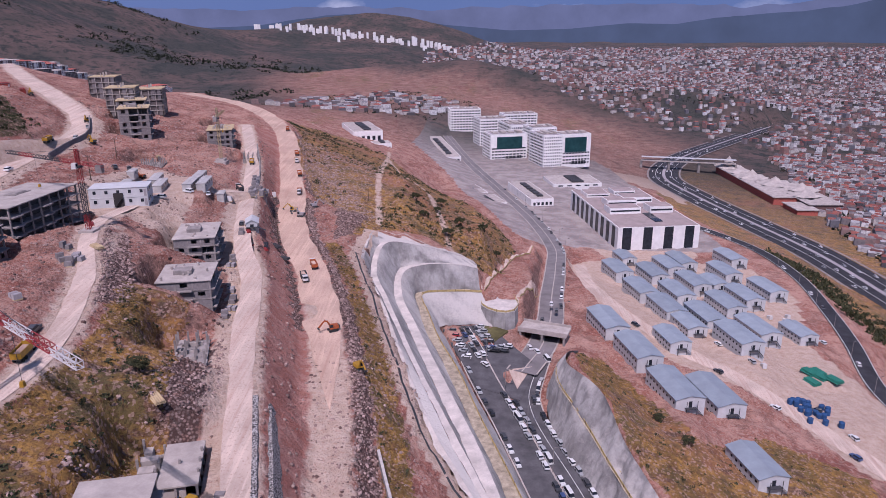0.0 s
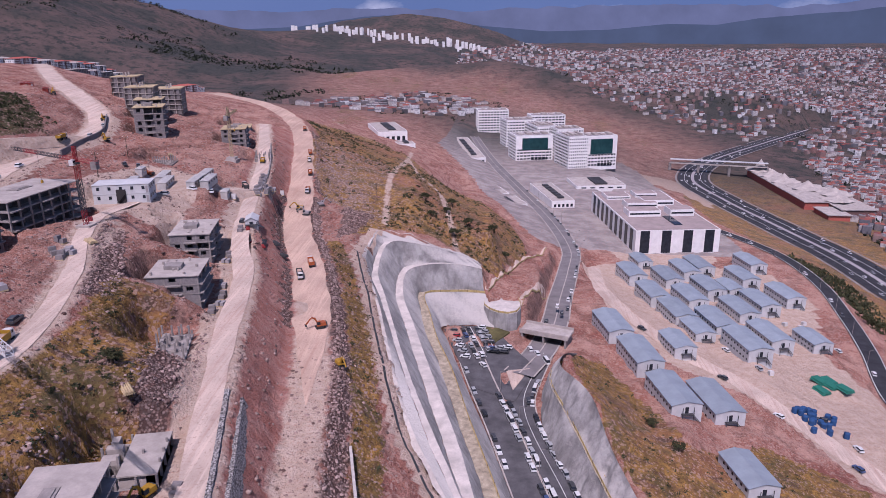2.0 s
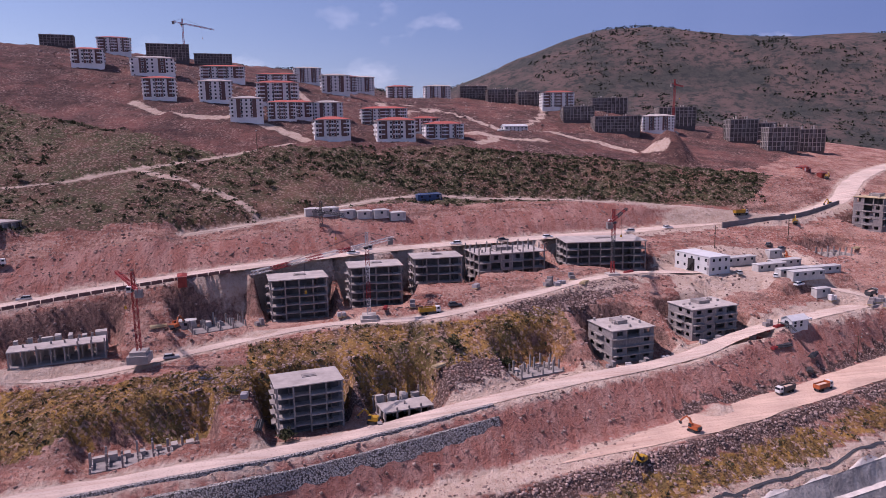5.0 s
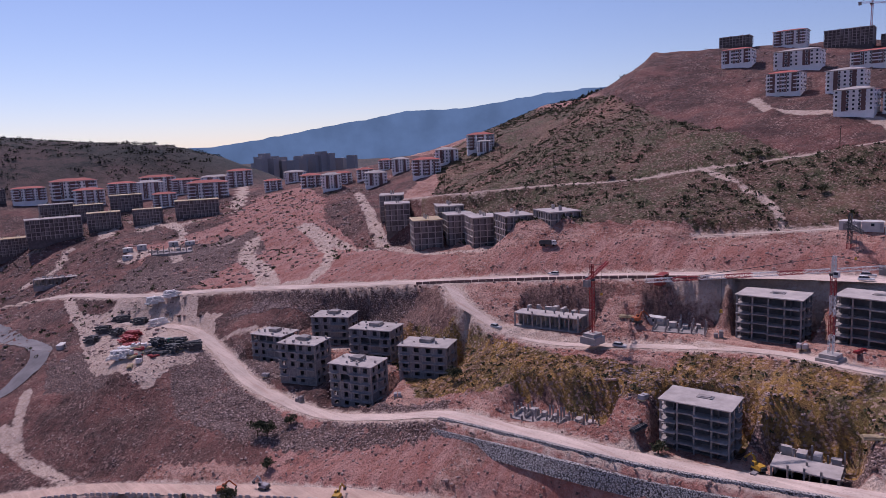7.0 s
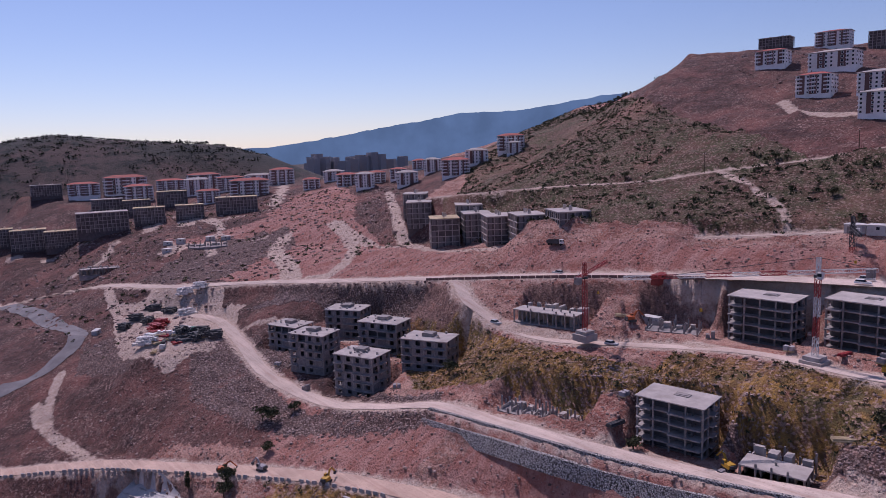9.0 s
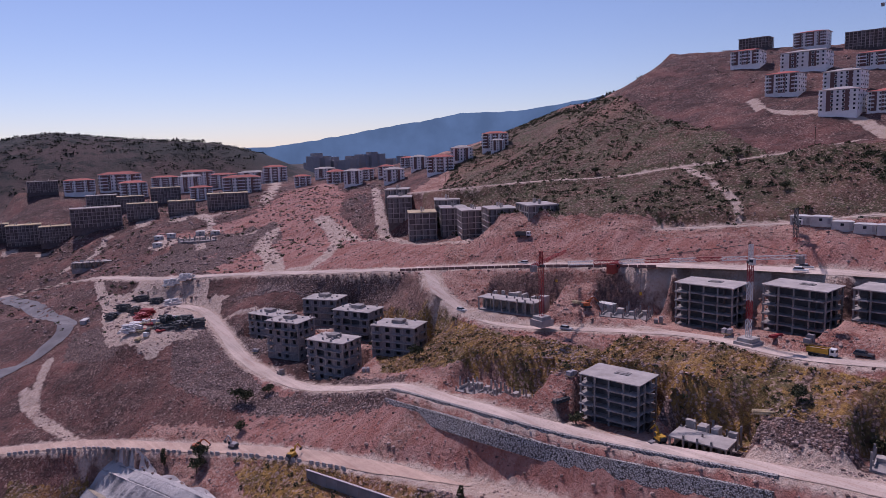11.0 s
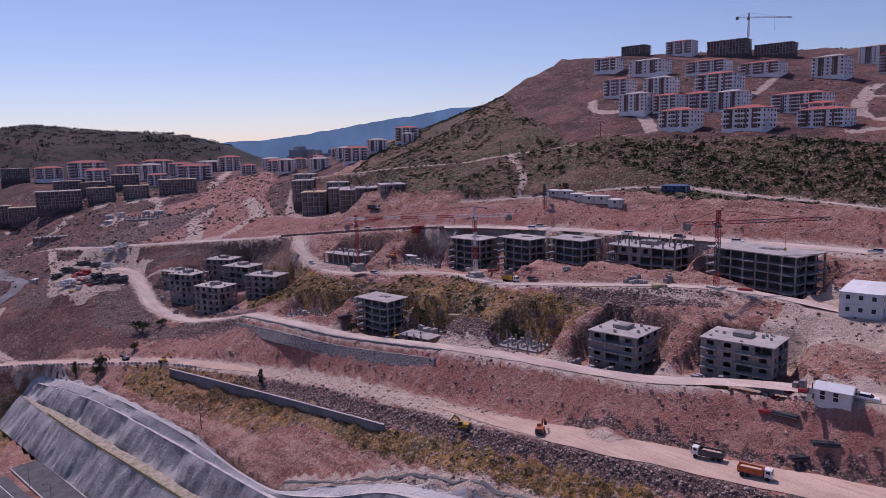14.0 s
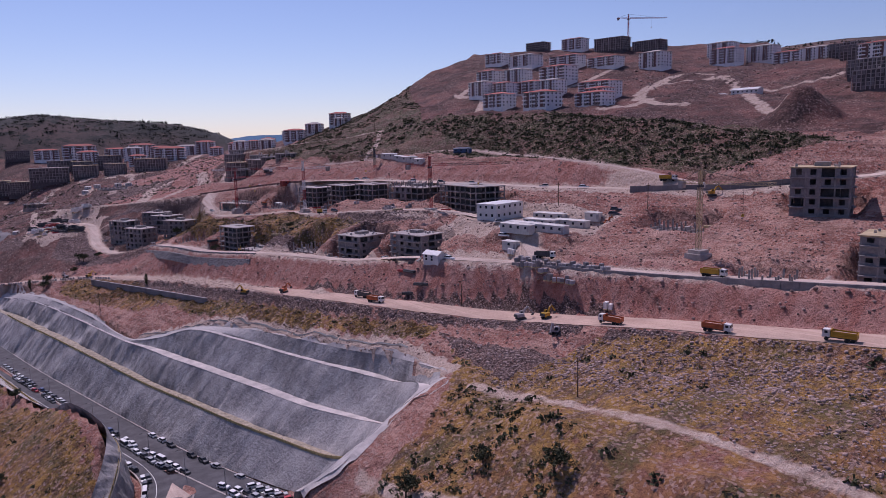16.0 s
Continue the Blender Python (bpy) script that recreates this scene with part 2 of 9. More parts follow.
def ground_material():
    """Pink-tan cut earth and broken rock, with scrub, dry grass and grey rubble where the ground's own layers say so."""
    m, n, l, b = nodes_of("ground_earth", 0.95)
    p = world_coord(n)
    big, mid, fine, tiny, grit = (noise_at(n, l, s, 6, 0.65, p) for s in (0.035, 0.16, 0.7, 2.6, 7.0))

    def cells(scale):
        v = n.new("ShaderNodeTexVoronoi")
        v.inputs["Scale"].default_value = scale
        l.new(p, v.inputs["Vector"])
        return v.outputs["Color"], v.outputs["Distance"]

    def by(fac, k):
        return math_node(n, l, "MULTIPLY", fac, k)

    def layer(name):
        a = n.new("ShaderNodeAttribute")
        a.attribute_name = name
        return a.outputs["Fac"]

    soil = mix(n, l, ramp(n, l, big, 0.38, 0.62), SOIL_RED, SOIL_TAN)
    soil = mix(n, l, ramp(n, l, mid, 0.45, 0.66), soil, SOIL_PALE)
    soil = mix(n, l, by(ramp(n, l, fine, 0.5, 0.66), 0.4), soil, SOIL_DARK)
    soil = mix(n, l, by(ramp(n, l, tiny, 0.54, 0.6), 0.55), soil, SOIL_DARK)
    pc, pd = cells(3.2)
    soil = mix(n, l, by(ramp(n, l, pc, 0.62, 0.74), 0.75), soil, PEBBLE)
    soil = mix(n, l, by(ramp(n, l, grit, 0.56, 0.62), 0.6), soil, SOIL_DARK)
    soil = mix(n, l, by(ramp(n, l, grit, 0.44, 0.36), 0.5), soil, PEBBLE)
    # layers laid bare along the slope
    seam = n.new("ShaderNodeMapping")
    seam.inputs["Scale"].default_value = (0.12, 0.12, 1.1)
    l.new(p, seam.inputs["Vector"])
    strata = noise_at(n, l, 1.0, 6, 0.7, seam.outputs[0])
    soil = mix(n, l, by(ramp(n, l, strata, 0.5, 0.6), 0.45), soil, SOIL_DARK)
    soil = mix(n, l, by(ramp(n, l, strata, 0.46, 0.38), 0.6), soil, SOIL_PALE)
    # bare rock shows where the ground is steep
    up = n.new("ShaderNodeSeparateXYZ")
    l.new(n.new("ShaderNodeNewGeometry").outputs["Normal"], up.inputs[0])
    steep = math_node(n, l, "ADD", up.outputs[2], by(math_node(n, l, "SUBTRACT", fine, 0.5), 0.5))
    stretch = n.new("ShaderNodeMapping")
    stretch.inputs["Scale"].default_value = (1.3, 1.3, 0.45)
    l.new(p, stretch.inputs["Vector"])
    crag = noise_at(n, l, 1.0, 7, 0.75, stretch.outputs[0])
    rock = mix(n, l, ramp(n, l, crag, 0.4, 0.62), ROCK_DARK, ROCK_LITE)
    rock = mix(n, l, by(ramp(n, l, tiny, 0.5, 0.6), 0.7), rock, ROCK_DARK)
    soil = mix(n, l, by(ramp(n, l, steep, 0.74, 0.56), 0.85), soil, rock)

    def edged(name, wob=1.3):
        f = math_node(n, l, "ADD", layer(name), by(math_node(n, l, "SUBTRACT", mid, 0.5), wob))
        f = math_node(n, l, "ADD", f, by(math_node(n, l, "SUBTRACT", fine, 0.5), wob))
        return ramp(n, l, f, 0.42, 0.62)

    # tipped fill: smooth red and lilac earth with streaks down the slope
    run = n.new("ShaderNodeMapping")
    run.inputs["Rotation"].default_value = (0, 0, radians(-14))
    run.inputs["Scale"].default_value = (0.1, 0.55, 0.3)
    l.new(p, run.inputs["Vector"])
    gully = noise_at(n, l, 1.0, 7, 0.7, run.outputs[0])
    fill = mix(n, l, ramp(n, l, mid, 0.36, 0.62), FILL_RED, FILL_LILAC)
    fill = mix(n, l, by(ramp(n, l, gully, 0.46, 0.62), 0.6), fill, FILL_PALE)
    fill = mix(n, l, by(ramp(n, l, gully, 0.48, 0.36), 0.5), fill, SOIL_RED)
    fill = mix(n, l, by(ramp(n, l, tiny, 0.55, 0.62), 0.4), fill, SOIL_DARK)
    fill = mix(n, l, by(ramp(n, l, grit, 0.57, 0.62), 0.5), fill, PEBBLE)
    vc, vd = cells(1.5)
    wc, wd = cells(3.4)
    stone = mix(n, l, ramp(n, l, wc, 0.1, 0.9), RUBBLE_DARK, RUBBLE_LITE)
    stone = mix(n, l, by(ramp(n, l, vc, 0.5, 0.8), 0.6), stone, RUBBLE_PINK)
    stone = mix(n, l, ramp(n, l, wd, 0.3, 0.62), stone, ROCK_DARK)
    umber = mix(n, l, ramp(n, l, fine, 0.4, 0.62), UMBER_DARK, UMBER)
    umber = mix(n, l, ramp(n, l, noise_at(n, l, 0.07, 5, 0.7, p), 0.45, 0.65), umber, UMBER_RED)
    umber = mix(n, l, by(ramp(n, l, tiny, 0.52, 0.62), 0.7), umber, UMBER_DARK)
    umber = mix(n, l, by(math_node(n, l, "MULTIPLY", ramp(n, l, pc, 0.68, 0.78), ramp(n, l, mid, 0.42, 0.6)), 0.6), umber, PEBBLE)
    soil = mix(n, l, by(edged("umber", 1.0), 0.92), soil, umber)
    soil = mix(n, l, edged("fill", 0.8), soil, fill)
    c = mix(n, l, edged("rubble"), soil, stone)
    dry = mix(n, l, ramp(n, l, fine, 0.4, 0.6), GRASS_DRY, GRASS_GOLD)
    dry = mix(n, l, by(ramp(n, l, big, 0.5, 0.62), 0.45), dry, SOIL_RED)
    dry = mix(n, l, by(ramp(n, l, mid, 0.5, 0.6), 0.7), dry, SCRUB_GREEN)
    dry = mix(n, l, by(ramp(n, l, gully, 0.54, 0.6), 0.7), dry, stone)
    dry = mix(n, l, by(ramp(n, l, tiny, 0.52, 0.64), 0.7), dry, SOIL_DARK)
    dry = mix(n, l, by(ramp(n, l, pc, 0.68, 0.76), 0.6), dry, PEBBLE)
    c = mix(n, l, edged("grass"), c, dry)
    green = mix(n, l, ramp(n, l, mid, 0.42, 0.6), SCRUB_EARTH, SCRUB_GREEN)
    green = mix(n, l, by(ramp(n, l, fine, 0.52, 0.62), 0.7), green, SOIL_DARK)
    green = mix(n, l, by(ramp(n, l, tiny, 0.52, 0.6), 0.7), green, SCRUB_DARK)
    green = mix(n, l, by(ramp(n, l, big, 0.54, 0.64), 0.35), green, SOIL_TAN)
    green = mix(n, l, by(ramp(n, l, pc, 0.68, 0.76), 0.45), green, PEBBLE)
    c = mix(n, l, edged("scrub", 0.75), c, green)
    pale = mix(n, l, ramp(n, l, fine, 0.35, 0.65), DUST, DUST_LITE)
    pale = mix(n, l, by(ramp(n, l, tiny, 0.54, 0.66), 0.5), pale, SOIL_TAN)
    c = mix(n, l, edged("dust", 0.6), c, pale)
    paved = mix(n, l, ramp(n, l, mid, 0.4, 0.6), PAVED_GREY, PAVED_LITE)
    c = mix(n, l, edged("paved", 0.5), c, mix(n, l, by(ramp(n, l, tiny, 0.5, 0.64), 0.5), paved, SOIL_TAN))
    far = mix(n, l, ramp(n, l, noise_at(n, l, 0.012, 8, 0.65, p), 0.42, 0.58), FAR_GREEN, FAR_EARTH)
    far = mix(n, l, ramp(n, l, noise_at(n, l, 0.09, 6, 0.75, p), 0.48, 0.6), far, FAR_DARK)
    c = mix(n, l, layer("far"), c, far)
    l.new(c, b.inputs["Base Color"])
    h = math_node(n, l, "ADD", by(fine, 1.2), math_node(n, l, "ADD", by(tiny, 0.5), by(grit, 0.2)))
    h = math_node(n, l, "ADD", h, by(crag, 0.3))
    bump(n, l, b, h, 1.0, 0.7)
    return m


SOIL_RED, SOIL_TAN, SOIL_PALE, SOIL_DARK = (0.34, 0.125, 0.092), (0.44, 0.21, 0.155), (0.56, 0.335, 0.26), (0.13, 0.05, 0.04)
FILL_RED, FILL_LILAC, FILL_PALE = (0.37, 0.145, 0.11), (0.42, 0.205, 0.165), (0.52, 0.31, 0.255)
UMBER, UMBER_DARK, UMBER_RED = (0.135, 0.07, 0.06), (0.045, 0.026, 0.025), (0.24, 0.1, 0.08)
PEBBLE, ROCK_DARK, ROCK_LITE, RUBBLE_PINK = (0.5, 0.33, 0.27), (0.1, 0.058, 0.05), (0.38, 0.22, 0.175), (0.36, 0.2, 0.16)
RUBBLE_DARK, RUBBLE_LITE = (0.085, 0.058, 0.052), (0.37, 0.265, 0.235)
GRASS_DRY, GRASS_GOLD = (0.2, 0.115, 0.05), (0.42, 0.235, 0.065)
SCRUB_EARTH, SCRUB_GREEN, SCRUB_DARK = (0.14, 0.085, 0.056), (0.095, 0.09, 0.042), (0.035, 0.036, 0.022)
PAVED_GREY, PAVED_LITE = (0.27, 0.245, 0.24), (0.42, 0.38, 0.36)
DUST, DUST_LITE = (0.5, 0.36, 0.28), (0.62, 0.485, 0.4)
FAR_GREEN, FAR_EARTH, FAR_DARK = (0.06, 0.058, 0.052), (0.135, 0.092, 0.08), (0.035, 0.04, 0.038)
M_GROUND = ground_material()
def rutted(name, col, along_x):
    """Packed earth with wheel ruts drawn out along the road."""
    m, n, l, b = nodes_of(name, 0.95)
    p = world_coord(n)
    mp = n.new("ShaderNodeMapping")
    mp.inputs["Rotation"].default_value = (0, 0, radians(along_x))
    mp.inputs["Scale"].default_value = (1.5, 0.07, 0.3)
    l.new(p, mp.inputs["Vector"])
    rut, big, grit = noise_at(n, l, 1.0, 6, 0.65, mp.outputs[0]), noise_at(n, l, 0.12, 5, 0.65, p), noise_at(n, l, 4.0, 5, 0.7, p)
    c = mix(n, l, ramp(n, l, big, 0.36, 0.64), tuple(v * 0.8 for v in col), tuple(min(1, v * 1.1) for v in col))
    c = mix(n, l, math_node(n, l, "MULTIPLY", ramp(n, l, rut, 0.5, 0.66), 0.4), c, (0.38, 0.21, 0.16))
    c = mix(n, l, math_node(n, l, "MULTIPLY", ramp(n, l, rut, 0.46, 0.34), 0.6), c, tuple(min(1, v * 1.25) for v in col))
    c = mix(n, l, math_node(n, l, "MULTIPLY", ramp(n, l, grit, 0.54, 0.64), 0.45), c, (0.27, 0.15, 0.12))
    l.new(c, b.inputs["Base Color"])
    bump(n, l, b, math_node(n, l, "ADD", rut, math_node(n, l, "MULTIPLY", grit, 0.4)), 0.35, 0.1)
    return m


M_DIRT = rutted("packed_dirt", (0.58, 0.46, 0.385), -14)
M_HAUL = rutted("haul_road_dirt", (0.54, 0.385, 0.3), -14)
M_ASPHALT = plain("asphalt", (0.046, 0.046, 0.053), 0.9, vary=0.25, scale=0.4)
M_LOT = plain("asphalt_car_park", (0.115, 0.11, 0.117), 0.9, vary=0.25, scale=0.5)
M_ASPHALT_OLD = plain("asphalt_dusty", (0.22, 0.2, 0.2), 0.9, vary=0.2, scale=0.3)
M_LINE = plain("road_paint", (0.75, 0.75, 0.72), 0.7, vary=0.1)
M_CONC = plain("raw_concrete", (0.31, 0.275, 0.26), 0.9, vary=0.22, scale=0.8, bumpy=0.15, each=0.06)
M_CONC_LITE = plain("fresh_concrete", (0.46, 0.405, 0.37), 0.9, vary=0.18, scale=0.6, each=0.05)
M_FORM = plain("formwork_plywood", (0.52, 0.4, 0.24), 0.85, vary=0.2, scale=1.0)
M_BLOCK = plain("grey_block_infill", (0.25, 0.222, 0.22), 0.92, vary=0.15, scale=3.0, each=0.08)
# grey-brown wall tone, darkened with the shade of recessed floors
M_FLATS_RECESS = plain("grey_brown_walls_recess_shade", (0.15, 0.126, 0.124), 0.92, vary=0.2, scale=1.2)
# darker copy of the block grey: shade inside the rooms is painted in
M_INNER_SHADE = plain("inner_blockwork_painted_shade", (0.13, 0.12, 0.12), 0.92, vary=0.2, scale=1.2)
# near-black colour that stands in for shade inside openings
M_OPENING_SHADE = plain("opening_shade_black", (0.05, 0.045, 0.045), 0.9, vary=0.1)
M_WHITE = plain("white_render", (0.85, 0.82, 0.8), 0.8, vary=0.08, scale=0.5, each=0.05)
M_BROWN = plain("brown_render", (0.19, 0.11, 0.1), 0.85, vary=0.1, scale=0.5)
M_GREYR = plain("grey_render", (0.36, 0.33, 0.335), 0.85, vary=0.1, scale=0.5)
M_TILE = plain("red_roof_tiles", (0.46, 0.125, 0.095), 0.85, vary=0.2, scale=2.0, each=0.12)
M_GLASS = plain("window_glass", (0.03, 0.035, 0.045), 0.12, vary=0.2, scale=1.0)
M_BLUEROOF = plain("blue_grey_sheet_roof", (0.3, 0.345, 0.385), 0.5, vary=0.1, scale=0.4, each=0.1)
M_PANEL = plain("white_sandwich_panel", (0.58, 0.58, 0.58), 0.6, vary=0.08, scale=0.8, each=0.04)
M_YELLOW = plain("yellow_paint", (0.45, 0.25, 0.03), 0.5, vary=0.15)
M_ORANGE = plain("orange_paint", (0.42, 0.11, 0.04), 0.5, vary=0.15)
M_REDP = plain("red_paint", (0.34, 0.045, 0.045), 0.5, vary=0.15)
M_STEEL = plain("dark_steel", (0.08, 0.08, 0.085), 0.6, 0.3, vary=0.2)
M_RUBBER = plain("black_rubber", (0.025, 0.025, 0.025), 0.9, vary=0.1)
M_CRANEW = plain("white_crane_paint", (0.65, 0.62, 0.6), 0.6, vary=0.1)
M_FENCE = plain("yellow_reed_fence", (0.5, 0.38, 0.17), 0.85, vary=0.2)
M_LEAF2 = plain("dry_scrub_leaves", (0.13, 0.115, 0.05), 0.9, vary=0.3, scale=0.4)
M_BARK = plain("bark", (0.1, 0.07, 0.05), 0.9)


def shotcrete_material():
    m, n, l, b = nodes_of("sprayed_concrete", 0.92)
    p = world_coord(n)
    big, fine = noise_at(n, l, 0.22, 6, 0.65, p), noise_at(n, l, 2.2, 5, 0.6, p)
    mp = n.new("ShaderNodeMapping")
    mp.inputs["Scale"].default_value = (0.9, 0.9, 0.1)
    l.new(p, mp.inputs["Vector"])
    streak = noise_at(n, l, 1.0, 5, 0.6, mp.outputs[0])
    c = mix(n, l, ramp(n, l, big, 0.38, 0.62), (0.25, 0.236, 0.228), (0.43, 0.41, 0.395))
    c = mix(n, l, math_node(n, l, "MULTIPLY", ramp(n, l, streak, 0.45, 0.65), 0.55), c, (0.14, 0.13, 0.13))
    c = mix(n, l, math_node(n, l, "MULTIPLY", ramp(n, l, fine, 0.5, 0.8), 0.4), c, (0.2, 0.18, 0.165))
    # pale dust lies wherever the face leans back
    up = n.new("ShaderNodeSeparateXYZ")
    l.new(n.new("ShaderNodeNewGeometry").outputs["Normal"], up.inputs[0])
    lean = math_node(n, l, "ADD", up.outputs[2], math_node(n, l, "MULTIPLY", math_node(n, l, "SUBTRACT", fine, 0.5), 0.35))
    lean = math_node(n, l, "ADD", lean, math_node(n, l, "MULTIPLY", math_node(n, l, "SUBTRACT", streak, 0.5), 0.35))
    c = mix(n, l, math_node(n, l, "MULTIPLY", ramp(n, l, lean, 0.5, 0.78), 0.85), c, (0.58, 0.535, 0.5))
    l.new(c, b.inputs["Base Color"])
    bump(n, l, b, math_node(n, l, "ADD", streak, fine), 0.9, 0.22)
    return m


M_SHOT = shotcrete_material()

# ---------------------------------------------------------------- mesh building
class Shape:
    """Collects faces, and becomes one mesh."""

    def __init__(self):
        self.v, self.f = [], []

    def face(self, *points):
        k = len(self.v)
        self.v += [tuple(p) for p in points]
        self.f.append(tuple(range(k, k + len(points))))

    def solid(self, bottom, top):
        """A prism between two rings of as many points, counter-clockwise from above."""
        k, c = len(self.v), len(bottom)
        self.v += [tuple(p) for p in bottom] + [tuple(p) for p in top]
        self.f.append(tuple(range(k + c - 1, k - 1, -1)))
        self.f.append(tuple(range(k + c, k + 2 * c)))
        for i in range(c):
            j = (i + 1) % c
            self.f.append((k + i, k + j, k + c + j, k + c + i))

    def box(self, x0, x1, y0, y1, z0, z1):
        ring = ((x0, y0), (x1, y0), (x1, y1), (x0, y1))
        self.solid([(x, y, z0) for x, y in ring], [(x, y, z1) for x, y in ring])
        return self

    def taper(self, x0, x1, y0, y1, z0, z1, inset):
        a = ((x0, y0), (x1, y0), (x1, y1), (x0, y1))
        b = ((x0 + inset, y0 + inset), (x1 - inset, y0 + inset), (x1 - inset, y1 - inset), (x0 + inset, y1 - inset))
        self.solid([(x, y, z0) for x, y in a], [(x, y, z1) for x, y in b])
        return self

    def rod(self, a, b, r, sides=6, r2=None):
        a, b = Vector(a), Vector(b)
        q = (b - a).to_track_quat("Z", "Y")
        r2 = r if r2 is None else r2
        rings = [[c + q @ Vector((math.cos(i * 2 * math.pi / sides) * s, math.sin(i * 2 * math.pi / sides) * s, 0)) for i in range(sides)] for c, s in ((a, r), (b, r2))]
        self.solid(*rings)
        return self

    def beam(self, a, b, w, h):
        """A bar of w by h from a to b."""
        a, b = Vector(a), Vector(b)
        q = (b - a).to_track_quat("Z", "Y")
        ring = ((-w / 2, -h / 2), (w / 2, -h / 2), (w / 2, h / 2), (-w / 2, h / 2))
        self.solid([a + q @ Vector((x, y, 0)) for x, y in ring], [b + q @ Vector((x, y, 0)) for x, y in ring])
        return self

    def gable(self, x0, x1, y0, y1, z0, z1):
        """A ridge roof along y."""
        m = (x0 + x1) / 2
        a, b = [(x0, y0, z0), (x1, y0, z0), (m, y0, z1)], [(x0, y1, z0), (x1, y1, z0), (m, y1, z1)]
        k = len(self.v)
        self.v += a + b
        self.f += [(k, k + 1, k + 2), (k + 5, k + 4, k + 3), (k, k + 2, k + 5, k + 3), (k + 1, k + 4, k + 5, k + 2), (k, k + 3, k + 4, k + 1)]
        return self

    def hip(self, x0, x1, y0, y1, z0, z1):
        d = min(x1 - x0, y1 - y0) / 2
        r = (((x0 + d, (y0 + y1) / 2), (x1 - d, (y0 + y1) / 2)) if x1 - x0 >= y1 - y0 else (((x0 + x1) / 2, y0 + d), ((x0 + x1) / 2, y1 - d)))
        k = len(self.v)
        self.v += [(x0, y0, z0), (x1, y0, z0), (x1, y1, z0), (x0, y1, z0), (*r[0], z1), (*r[1], z1)]
        if x1 - x0 >= y1 - y0:
            self.f += [(k, k + 1, k + 5, k + 4), (k + 1, k + 2, k + 5), (k + 2, k + 3, k + 4, k + 5), (k + 3, k, k + 4)]
        else:
            self.f += [(k, k + 1, k + 4), (k + 1, k + 2, k + 5, k + 4), (k + 2, k + 3, k + 5), (k + 3, k, k + 4, k + 5)]
        self.f.append((k + 3, k + 2, k + 1, k))
        return self

    def panel(self, u0, u1, v0, v1, hole, o0, o1, turned):
        """An upright slab from o0 to o1 in depth, with an opening (u0, u1, v0, v1) or none."""
        at = (lambda u, o, v: (o, u, v)) if turned else (lambda u, o, v: (u, o, v))
        if hole is None:
            ring = ((u0, v0), (u1, v0), (u1, v1), (u0, v1))
            self.solid([at(u, o0, v) for u, v in ring], [at(u, o1, v) for u, v in ring])
            return self
        h0, h1, w0, w1 = hole
        outer, inner = ((u0, v0), (u1, v0), (u1, v1), (u0, v1)), ((h0, w0), (h1, w0), (h1, w1), (h0, w1))
        k = len(self.v)
        for o in (o0, o1):
            self.v += [at(u, o, v) for u, v in outer] + [at(u, o, v) for u, v in inner]
        for i in range(4):
            j = (i + 1) % 4
            self.f += [(k + i, k + j, k + 4 + j, k + 4 + i), (k + 8 + j, k + 8 + i, k + 12 + i, k + 12 + j), (k + j, k + i, k + 8 + i, k + 8 + j), (k + 4 + i, k + 4 + j, k + 12 + j, k + 12 + i)]
        return self

    def mesh(self, name, material, smooth=False):
        me = bpy.data.meshes.new(name)
        me.from_pydata(self.v, [], self.f)
        if material is not None:
            for mm in (material if isinstance(material, (list, tuple)) else (material,)):
                me.materials.append(mm)
        if smooth:
            me.shade_smooth()
        me.update()
        return me


def part(name, shape, material, parent=None, label=""):
    ob = new(name, shape.mesh(name, material) if isinstance(shape, Shape) else shape)
    if parent is not None:
        ob.parent = parent
    return tagged(ob, label)


def holder(name, label, category, group="", kind="", at=None):
    ob = new(name)
    ob.empty_display_size = 0.5
    if at is not None:
        ob.matrix_world = at
    return tagged(ob, label, category, group, kind)


# ---------------------------------------------------------------- the lie of the land
U = 0.46                                # building sizes against full size

# centre lines: (x, y, z) with the half width
LOW = (1.4, [(6, -95, 17), (-2.6, -76, 17), (-1.7, -58, 16), (0.5, -36, 14), (-1.5, -16, 13.7), (-5, -4, 15.4), (-8.5, 7, 17.9), (-9.6, 19, 18.9), (-10.6, 29, 19.6), (-13.6, 38, 19.3), (-16.4, 49, 20.0), (-19.6, 61, 20.9), (-23.2, 75, 21.6), (-26.8, 91, 22.3), (-32.3, 105.5, 24), (-38, 128, 25.3), (-44, 153, 26.2), (-51.5, 178, 27.5), (-62, 210, 28.5)])
HAUL = (2.7, [(62, -70, -2), (45, -52, 2), (30, -36, 4.9), (18.5, -17, 7.6), (8.5, 1.5, 10.2), (2.4, 15, 11.3), (-3.6, 31, 12.6), (-8.8, 50, 14.2), (-12.0, 68, 15.4), (-15.4, 84, 16.6), (-21.8, 107, 17.8), (-30.4, 131, 18.6), (-37, 160, 21.8), (-53, 217, 26.4), (-78, 262, 29), (-114, 301, 30)])
MID = (1.1, [(-33, -20, 29.6), (-28.6, -11, 27.6), (-27.6, 0, 25), (-28.5, 11, 24.7), (-33, 24, 25.8), (-36.3, 40, 27.4), (-35.5, 55, 27.9), (-39.5, 71, 29.4), (-46, 85, 30.3), (-49, 95, 30.2), (-48, 115, 29), (-40.5, 129, 26.6), (-37.4, 132.5, 25.5)])
